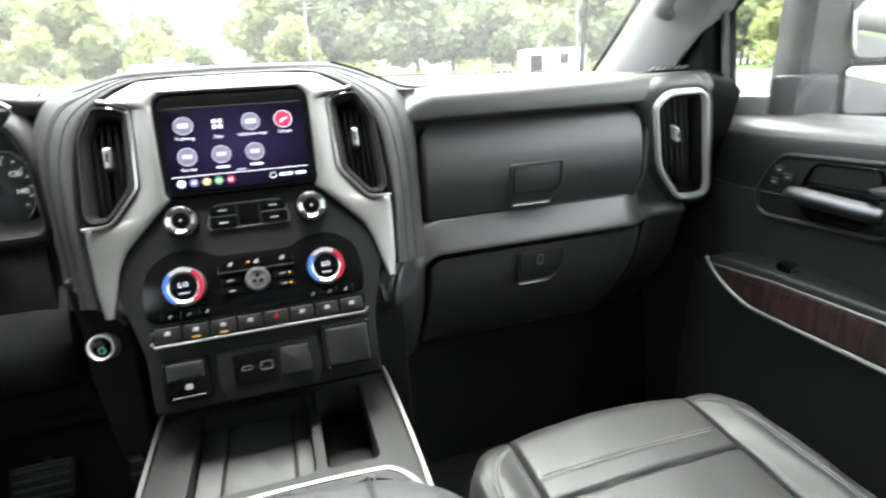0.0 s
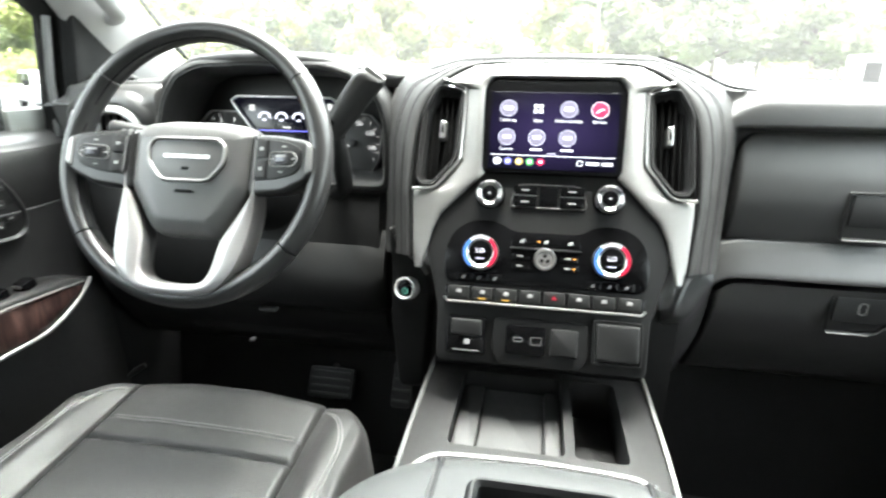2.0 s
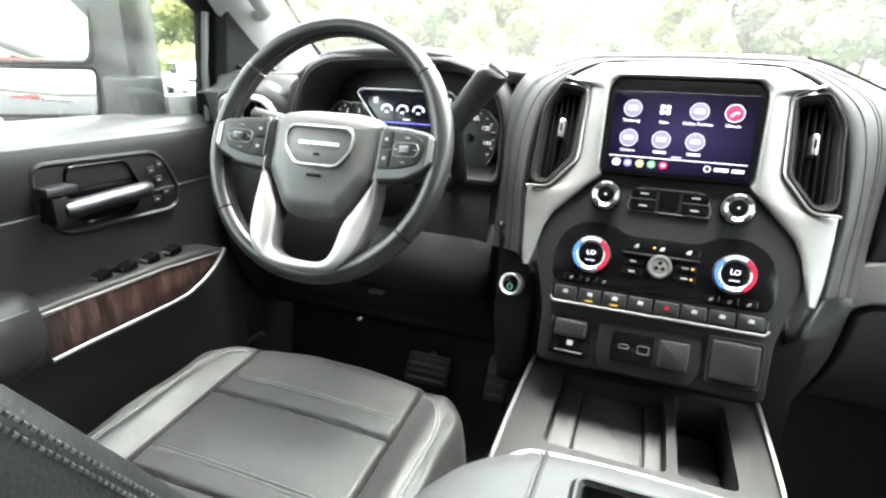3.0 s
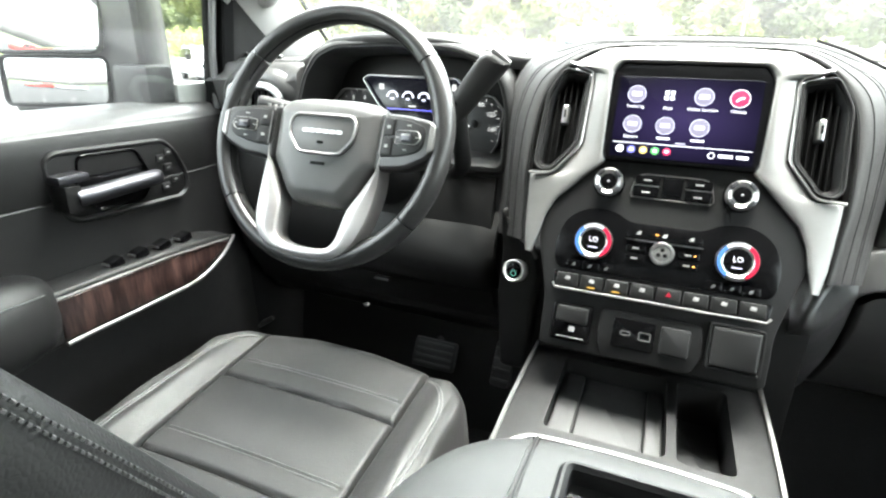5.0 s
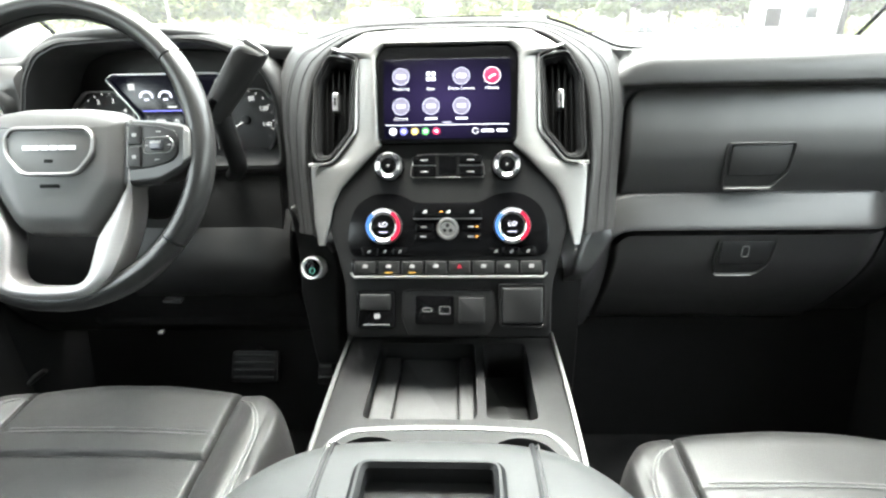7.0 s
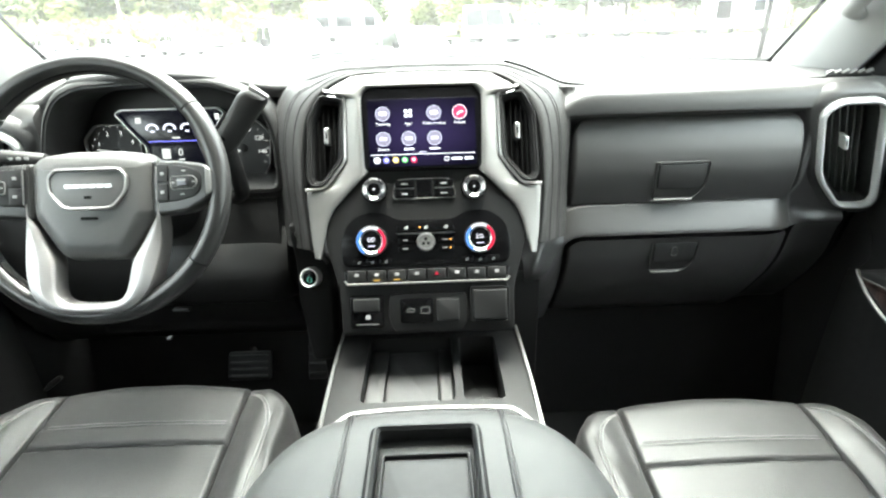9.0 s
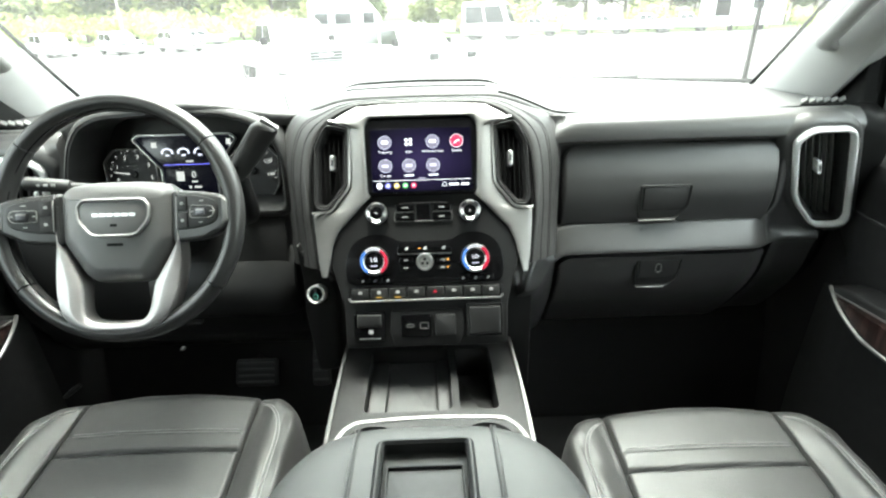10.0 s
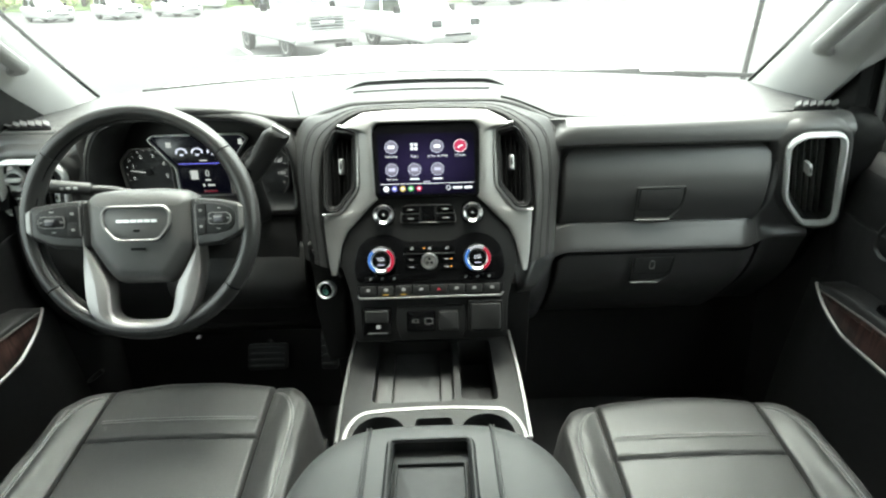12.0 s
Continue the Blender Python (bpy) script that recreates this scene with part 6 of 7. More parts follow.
part("bonnet_release", tube(bmesh.new(), [(-0.772, 0.792, 1.150), (-0.752, 0.788, 1.166), (-0.734, 0.794, 1.178)], [0.004, 0.006, 0.005], 8), PLASTIC, kn, "black bonnet release lever")
part("clip", box(bmesh.new(), (-0.514, 0.800, 1.249), (-0.505, 0.812, 1.253), 0.001), MARK, kn, "small pale clip")


# pedals
def pedal(name, x, z, hw, hh, label):
    p = thing(name, (x, 1.0, z - hh), label, "pedal")
    M = basis((x, 0.99, z), (1, 0, 0), (0, 0.5, 0.866), (0, -0.866, 0.5))
    pad = part("pad", plate(rrect(-hw, -hh, hw, hh, 0.01), M, -0.012, 0.004, 0.003), PLASTIC, p, "ribbed rubber pad")
    for k in range(4):
        y = -hh * 0.7 + k * hh * 0.46
        part("rib", plate(rrect(-hw * 0.85, y - 0.003, hw * 0.85, y + 0.003, 0.002), M, 0.004, 0.007, 0.001), TRAY, pad)
    part("arm", tube(bmesh.new(), [M @ Vector((0, 0, -0.01)), M @ Vector((0, 0.08, -0.05)), M @ Vector((0, 0.2, -0.06))], 0.011, 8), PLASTIC, p)


pedal("brake_pedal", -0.441, 1.055, 0.052, 0.034, "wide black rubber brake pedal in the footwell")
pedal("accelerator_pedal", -0.276, 1.07, 0.022, 0.05, "narrow black accelerator pedal in the footwell")


# ---- centre console ----
def build_console():
    c = thing("centre_console", (0, 0.4, 0.87), "black centre console with trays, cup holders and chrome edging", "console", kind="structure")
    deck = rounded([(-0.153, 0.30), (0.153, 0.30), (0.157, 0.50), (0.157, 0.74), (-0.157, 0.74), (-0.157, 0.50)], 0.01)
    F = basis((0, 0, 1.283), (1, 0, 0), (0, 1, 0), (0, 0, 1))
    bm = plate(deck, F, -0.10, 0.0, 0.004)
    cutters = [plate(rrect(-0.107, 0.545, 0.038, 0.72, 0.012), F, -0.030, 0.02, 0.0), plate(rrect(0.05, 0.545, 0.114, 0.72, 0.01), F, -0.065, 0.02, 0.0)]
    for s in (-1, 1):
        cutters.append(loft(bmesh.new(), [on(F, circle(s * 0.087, 0.466, 0.043, 36), w) for w in (-0.08, 0.02)]))
    cutters.append(plate(rrect(-0.03, 0.478, 0.032, 0.506, 0.01), F, -0.05, 0.02, 0.0))
    part("deck", cut(bm, cutters), PLASTIC, c, "satin black deck")
    bm = bmesh.new()
    box(bm, (-0.150, 0.28, 0.87), (0.150, 0.76, 1.188), 0.01)
    part("body", bm, SOFT, c, "black console body")
    part("tray_mat", plate(rrect(-0.072, 0.549, 0.012, 0.712, 0.004), F, -0.031, -0.024, 0.002), TRAY, c, "grey rubber tray mat")
    part("tray_mat", plate(rrect(-0.104, 0.549, -0.0745, 0.712, 0.004), F, -0.031, -0.020, 0.002), TRAY, c, "grey rubber strip")
    part("tray_mat", plate(rrect(0.0145, 0.549, 0.035, 0.712, 0.004), F, -0.031, -0.020, 0.002), TRAY, c, "grey rubber strip")
    part("pocket_mat", plate(rrect(0.053, 0.549, 0.111, 0.715, 0.004), F, -0.066, -0.058, 0.002), TRAY, c, "grey rubber pocket mat")
    arc = curve_pts([(x, y, 1.2835) for x, y in ((-0.145, 0.455), (-0.140, 0.490), (-0.124, 0.515), (-0.097, 0.524), (0.0, 0.529), (0.102, 0.524), (0.126, 0.515), (0.143, 0.488), (0.148, 0.455))], 6)
    part("chrome_arch", tube(bmesh.new(), arc, 0.0037, 10, 0.6), SATIN, c, "chrome arch before the cup holders")
    for s in (-1, 1):
        rail = [(s * 0.155, 0.455, 1.284), (s * 0.158, 0.56, 1.285), (s * 0.158, 0.66, 1.287), (s * 0.156, 0.74, 1.290)]
        part("side_rail", tube(bmesh.new(), curve_pts(rail, 6), 0.0032, 8, 0.8), SATIN if s > 0 else ARMREST_VINYL, c, "grey side rail")
        bm = loft(bmesh.new(), [on(F, circle(s * 0.087, 0.466, r, 36), w) for r, w in ((0.045, 0.0), (0.045, 0.003), (0.0435, 0.003), (0.0432, 0.0))], ring=True)
        part("cup_rim", bm, PLASTIC, c)
        part("cup_floor", disc(F, 0.040, -0.08, -0.076, 0.001, 32, cx=s * 0.087, cy=0.466), RUBBER, c)
        bm = slab(lambda u, v: (s * (0.1535 + 0.012 * v), 0.30 + 0.44 * u, 1.275 - 0.055 * v), span(0, 1, 6), span(0, 1, 3), (-s * 0.01, 0, 0))
        part("side_trim", bm, WOOD if s > 0 else SOFT, c, "dark red wood side trim" if s > 0 else "dark side trim")
    return c


build_console()


def build_armrest():
    a = thing("armrest_lid", (0, 0.1, 1.283), "padded black leather console lid with an inset tray", "armrest")

    def ol(d, y0=-0.28, y1=0.333, hw=0.172):
        half = [(hw, y0 + 0.03), (hw, 0.10), (hw, 0.19), (0.168, 0.235), (0.158, 0.268), (0.140, 0.297), (0.112, 0.319), (0.078, 0.330), (0.04, y1)]
        line = [tuple(p.xy) for p in curve_pts([(x, y, 0) for x, y in half] + [(-x, y, 0) for x, y in reversed(half)], 3)]
        return inset([(-hw + 0.03, y0), (hw - 0.03, y0)] + line, d)

    def lift(pts, z):
        return [Vector((p[0], p[1], z - 0.5 * max(0, p[0] * p[0]) * (1 if z > 1.42 else 0.2))) for p in pts]
    loops = [lift(ol(0.012), 1.283), lift(ol(0.004), 1.36), lift(ol(0.0), 1.40), lift(ol(0.001), 1.425), lift(ol(0.006), 1.440), lift(ol(0.016), 1.451), lift(ol(0.032), 1.457), lift(ol(0.06), 1.459)]
    bm = loft(bmesh.new(), loops)
    F = basis((0, 0, 1.45), (1, 0, 0), (0, 1, 0), (0, 0, 1))
    tray = rrect(-0.047, 0.045, 0.047, 0.287, 0.008)
    part("lid", cut(bm, [plate(tray, F, -0.006, 0.03, 0.0)]), ARMREST_VINYL, a, "padded black leather lid", 50)
    part("tray_rim", frame_ring(inset(tray, -0.004), 0.008, F, -0.004, 0.0115, 0.003), PLASTIC, a, "black tray rim")
    part("tray_floor", plate(inset(tray, 0.0), F, -0.008, -0.0045, 0.001), TRAY, a, "grey tray floor")
    part("inner_rim", frame_ring(rrect(-0.040, 0.05, 0.040, 0.262, 0.005), 0.003, F, -0.005, 0.001, 0.001), PLASTIC, a)
    part("inner_floor", plate(rrect(-0.0375, 0.052, 0.0375, 0.259, 0.004), F, -0.005, -0.0025, 0.001), TRAY, a)
    for s in (-1, 1):
        x = s * 0.073
        pts = [(x * 1.02, 0.332, 1.40), (x, 0.330, 1.428), (x, 0.321, 1.4435), (x * 0.99, 0.300, 1.4535), (x, 0.2, 1.4565), (x, -0.2, 1.4565)]
        part("piping", tube(bmesh.new(), curve_pts(pts, 5), 0.0018, 8), LEATHER, a, "leather piping")
        part("seam", tube(bmesh.new(), [Vector(p) + Vector((s * 0.004, 0, 0.0005)) for p in curve_pts(pts, 5)], 0.0008, 5), STITCH, a, "stitched seam")
    return a


build_armrest()


# ---- seats ----
def build_seat(cx, zo, yo, label):
    st = thing("front_seat", (cx, 0.3, 0.87), label, "seat", "front seats")
    seam1, seam2, seam3, seam4 = 0.556, 0.518, 0.40, 0.365

    def top(u, y):
        a = abs(u)
        z = 1.25 + zo - 0.10 * (0.60 - y)
        z += 0.006 * math.cos(u * 9) - 0.02 * smooth((0.5 - y) / 0.4) * (1 - smooth((a - 0.13) / 0.05))
        z += 0.018 * smooth((a - 0.150) / 0.045) * (0.55 + 0.45 * smooth((0.62 - y) / 0.2))
        z -= 0.11 * max(0, (a - 0.224) / 0.031) ** 2.2
        z -= 0.011 * bump(a, 0.150, 0.003)
        z -= 0.002 * bump(a, 0.206, 0.004) * smooth((0.6 - y) / 0.05)
        if a < 0.150:
            k = 1 - smooth((a - 0.143) / 0.007)
            z -= k * (0.0015 * bump(y, seam1, 0.003) + 0.008 * bump(y, seam2, 0.0025) + 0.0015 * bump(y, seam3, 0.003) + 0.007 * bump(y, seam4, 0.0025))
        z += 0.0022 * noise.noise(Vector((u * 16 + cx, y * 9, 3.0)))
        if a > 0.15:
            z += 0.003 * noise.noise(Vector((u * 42 + y * 10 + cx * 3, y * 15, 7.0)))
        return z

    def yfront(u):
        a = abs(u)
        return 0.665 - 0.012 * (a / 0.15) ** 2 - 0.045 * smooth((a - 0.15) / 0.1) * (0.4 + 0.6 * smooth((a - 0.19) / 0.06))

    def f(u, v):
        """v up to 1 runs forward on the top, past 1 down the front."""
        p = f0(u, v)
        return (p[0], p[1] + yo, p[2])

    def squeeze(u):
        return math.copysign(min(abs(u), 0.20) + 0.82 * max(0.0, abs(u) - 0.20), u)

    def f0(u, v):
        yf = yfront(u)
        r = 0.035
        if v <= 1:
            y = 0.18 + (yf - r - 0.18) * v
            return (cx + squeeze(u), y, top(u, y))
        t = v - 1
        z1 = top(u, yf - r)
        if t <= 1:
            a = t * math.pi / 2
            return (cx + squeeze(u), yf - r + r * math.sin(a), z1 - r * (1 - math.cos(a)))
        return (cx + squeeze(u), yf - 0.03 * (t - 1), z1 - r - (t - 1) * (z1 - r - 1.03))

    def vy(y):
        return (y - 0.18) / (0.665 - 0.035 - 0.18)
    s1, s2, s3 = vy(seam2), vy(seam1), vy(seam4)
    fine = lambda c: [c + d for d in (-0.03, -0.02, -0.012, -0.006, 0, 0.006, 0.012, 0.02, 0.03)]
    down = [1.15, 1.3, 1.45, 1.6, 1.75, 1.9, 2.0, 2.4, 3.0]
    us = sorted(set(span(-0.15, 0.15, 24, (-0.15, 0.15))))
    vm = sorted({round(x, 4) for x in span(0, s1, 26) + [q for q in fine(s3) if q < s1] + [q for q in fine(vy(seam3)) if q < s1] + [q for q in fine(s1) if q <= s1]})
    vf = sorted({round(x, 4) for x in span(s1, 1, 12) + [q for q in fine(s1) + fine(s2) if s1 <= q <= 1]}) + down
    part("seat_insert", sheet(f, us, vm), LEATHER, st, "smooth black leather seat insert", 60)
    part("front_panel", sheet(f, us, vf), LEATHER, st, "black leather front panel", 60)
    vb = sorted({round(x, 4) for x in span(0, 1, 34)}) + down
    for s in (-1, 1):
        ub = sorted({round(x, 4) for x in [s * q for q in span(0.15, 0.255, 24, (0.15, 0.212))]})

        def fb(u, v, s=s):
            p = f(u, v)
            return p
        part("side_bolster", sheet(fb, ub, vb), LEATHER, st, "raised black leather bolster", 60)
        for du in (0.0, 0.007):
            pts = [Vector(f(s * (0.153 + du + (0.05 + 0.01 * smooth((0.5 - v) / 0.4)) * math.sqrt(max(0.0, 1 - (1 - min(1, (1.0 - v) / 0.16)) ** 2))), v)) + Vector((0, 0, 0.0006)) for v in [1, 0.995, 0.985, 0.97, 0.95, 0.92, 0.88, 0.84, 0.8] + span(0.76, 0, 22)]
            part("seam", tube(bmesh.new(), pts, 0.0012, 5), STITCH, st, "stitched seam")
        side = [[Vector((cx + s * 0.245, 0.18 + yo + 0.42 * k / 10, top(s * 0.255, 0.18 + 0.42 * k / 10) + 0.002)) for k in range(11)], [Vector((cx + s * 0.239, 0.18 + yo + 0.42 * k / 10, 1.02)) for k in range(11)]]
        part("side_skirt", slab(lambda u, v: side[0][int(u)] * (1 - v) + side[1][int(u)] * v, list(range(11)), span(0, 1, 4), (-s * 0.01, 0, 0)), PLASTIC, st, "black plastic side skirt", 60)
        # black strip in the bolster groove, drawn in place of its shade
        part("crease", tube(bmesh.new(), [Vector(f(s * 0.150, v)) + Vector((0, 0, 0.0008)) for v in span(0, 1, 30)], 0.0015, 5), RUBBER, st, "dark strip standing for shade in the bolster groove")
    for y in (seam1, seam1 + 0.004, seam3, seam3 + 0.004):
        part("seam", tube(bmesh.new(), [Vector((cx + u, y + yo, top(u, y) + 0.0003)) for u in span(-0.147, 0.147, 20)], 0.0009, 5), STITCH, st, "stitched cross seam")
    # the cross grooves get their shade from black strips too
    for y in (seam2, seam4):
        part("crease", tube(bmesh.new(), [Vector((cx + u, y + yo, top(u, y) + 0.0012)) for u in span(-0.147, 0.147, 20)], 0.0016, 5), RUBBER, st, "dark strip standing for shade in a cross groove")
    bm = bmesh.new()
    box(bm, (cx - 0.22, 0.12, 0.87), (cx + 0.22, 0.58, 1.08), 0.02)
    part("base", bm, PLASTIC, st, "black seat base")

    # backrest, leaning back
    loops, side_pts = [], {-1: [], 1: []}
    L = Vector((0, -0.521, 0.8535))
    N = Vector((0, 0.8535, 0.521))
    for k in range(17):
        h = -0.02 + 0.66 * k / 16
        o = Vector((cx, 0.30 + yo, 1.24 + zo)) + L * h
        hw = 0.236 - 0.03 * smooth((h - 0.35) / 0.3)
        rise = 0.055 * smooth(h / 0.06) * (1 - 0.5 * smooth((h - 0.4) / 0.25))
        lp = []
        for u, n in ((-1, -0.10), (-1.0, -0.03), (-0.995, -0.008), (-0.96, 0.0), (-0.9, 0.002), (-0.8, -0.004), (-0.68, -0.3), (-0.64, -0.9), (-0.6, -0.85), (-0.3, -0.95), (0, -1), (0.3, -0.95), (0.6, -0.85), (0.64, -0.9), (0.68, -0.3), (0.8, -0.004), (0.9, 0.002), (0.96, 0.0), (0.995, -0.008), (1.0, -0.03), (1, -0.10), (0.8, -0.14), (0, -0.15), (-0.8, -0.14)):
            d = n * rise if abs(u) <= 0.68 else n
            lp.append(o + Vector((u * hw, 0, 0)) + N * d)
        loops.append(lp)
        for s in (-1, 1):
            side_pts[s].append(o + Vector((s * (hw * 1.0 + 0.0006), 0, 0)))
    part("backrest", loft(bmesh.new(), loops), LEATHER, st, "black leather backrest with side bolsters", 50)
    for s in (-1, 1):
        bm = bmesh.new()
        for row in (-0.0075, -0.0115):
            run = [p + N * row for p in side_pts[s]]
            for a, b in zip(run, run[1:]):
                for j in range(11):
                    p, q = a.lerp(b, j / 11 + 0.01), a.lerp(b, (j + 0.66) / 11)
                    tube(bm, [p, q], 0.0009, 5)
        part("stitching", bm, STITCH, st, "double row of thick grey stitches")
    return st


build_seat(-0.452, 0.0, 0.0, "black leather driver seat with stitched seams")
build_seat(0.458, -0.044, -0.034, "black leather passenger seat with stitched seams")


# ---- own bonnet, wipers, aerial ----
def build_bonnet():
    b = thing("bonnet", (0, 2.0, 1.2), "white painted truck bonnet with a raised middle", "bonnet", kind="structure")

    def f(u, v):
        x = u * (0.98 - 0.04 * v)
        y = 1.47 + 1.10 * v - 0.12 * u * u * v
        z = 1.672 - 0.03 * v + 0.035 * (1 - smooth((abs(x) - 0.40) / 0.10)) * smooth(v / 0.15 + 0.4) - 0.07 * smooth((abs(x) - 0.75) / 0.3) - 0.10 * max(0, (v - 0.92) / 0.08) ** 2
        return (x, y, z)
    part("skin", slab(f, span(-1, 1, 48), span(0, 1, 30), (0, 0, -0.03)), PAINT, b, "", 60)
    bm = bmesh.new()
    for s in (-1, 1):
        box(bm, (s * 0.93, 0.84, 0.7), (s * 1.02, 2.5, 1.58), 0.04)
    box(bm, (-0.95, 2.5, 0.6), (0.95, 2.6, 1.5), 0.05)
    part("wings", bm, PAINT, b, "white painted wings and nose")
    part("cowl", slab(lambda u, v: (u * 0.9, 1.34 + 0.14 * v - 0.16 * u * u * (1 - v), 1.672 + 0.006 * math.sin(3 * v) - 0.02 * u * u), span(-1, 1, 20), span(0, 1, 5), (0, 0, -0.02)), PLASTIC, b, "black cowl grille")
    for x0, x1, y0, y1 in ((-0.32, 0.30, 1.39, 1.37), (0.30, 0.86, 1.37, 1.27)):
        w = thing("wiper", (x0, y0, 1.69), "black windscreen wiper resting at the glass foot", "wiper", "wipers")
        part("blade", tube(bmesh.new(), curve_pts([(x0, y0, 1.695), ((x0 + x1) / 2, (y0 + y1) / 2 + 0.015, 1.703), (x1, y1, 1.70)], 6), 0.006, 6), RUBBER, w)
        part("arm", tube(bmesh.new(), [(x0, y0 + 0.02, 1.70), ((x0 + x1) / 2, (y0 + y1) / 2 + 0.02, 1.712)], 0.005, 6), PLASTIC, w)
    a = thing("aerial", (0.955, 1.5, 1.57), "thin black aerial mast on the wing", "aerial")
    part("mast", tube(bmesh.new(), [(0.955, 1.5, 1.57), (0.954, 1.49, 1.66), (0.95, 1.44, 2.35)], [0.011, 0.008, 0.005], 8), RUBBER, a)
    part("socket", tube(bmesh.new(), [(0.955, 1.5, 1.56), (0.955, 1.5, 1.60)], [0.018, 0.011], 12), RUBBER, a)


build_bonnet()

# ---- the car park ----
bm = bmesh.new()
loft(bm, [[(-1500, -1500, -0.3), (1500, -1500, -0.3), (1500, 1500, -0.3), (-1500, 1500, -0.3)], [(-1500, -1500, 0), (1500, -1500, 0), (1500, 1500, 0), (-1500, 1500, 0)]])
solo("ground", bm, ASPHALT, "worn grey asphalt car park", "ground", kind="structure")
bm = bmesh.new()
box(bm, (-300, 66, -0.05), (300, 400, 0.07), 0.02)
box(bm, (-300, -300, -0.05), (-48, 66, 0.06), 0.02)
box(bm, (62, -300, -0.05), (300, 66, 0.06), 0.02)
solo("verge", bm, GRASS, "green grass verge beyond the car park", "grass", kind="structure")
for x0, y0, x1, y1 in ((-10.6, 15.9, -4.6, 17.9), (-12.2, 24.2, -6.4, 12.7), (-21.4, 34.6, -19.3, 30.6), (-9.2, 25.6, -5.8, 18.4), (-24.1, 47.8, -9.0, 50.5),
                       (4.5, 21.0, 30.0, 29.0), (7.5, 27.5, 34.0, 36.0), (11, 24, 5, 40), (17, 26, 11, 42), (23, 28, 17, 44), (-30, 30, -9, 36)):
    bm = bmesh.new()
    d = Vector((x1 - x0, y1 - y0, 0))
    M = Matrix.Translation((x0, y0, 0)) @ Matrix.Rotation(math.atan2(d.y, d.x), 4, "Z")
    box(bm, (0, -0.06, -0.01), (d.length, 0.06, 0.005), 0, M)
    solo("parking_line", bm, LINE_PAINT, "worn white parking line on the asphalt", "marking", "parking lines", "structure")


def wheel_parts(parent, M, x, y, r, s):
    C = M @ Matrix.Translation((x, y, r)) @ Matrix.Rotation(radians(90 * s), 4, "Y")
    loops = [on(C, circle(0, 0, q, 24), w) for q, w in ((r * 0.6, -0.1), (r * 0.93, -0.11), (r, -0.08), (r, 0.08), (r * 0.93, 0.11), (r * 0.64, 0.1))]
    w = part("wheel", loft(bmesh.new(), loops), TYRE, parent, "black tyre")
    part("rim", loft(bmesh.new(), [on(C, circle(0, 0, q, 24), z) for q, z in ((r * 0.66, 0.09), (r * 0.64, 0.112), (r * 0.55, 0.10), (r * 0.2, 0.085), (r * 0.12, 0.1))]), SATIN, w, "silver rim")


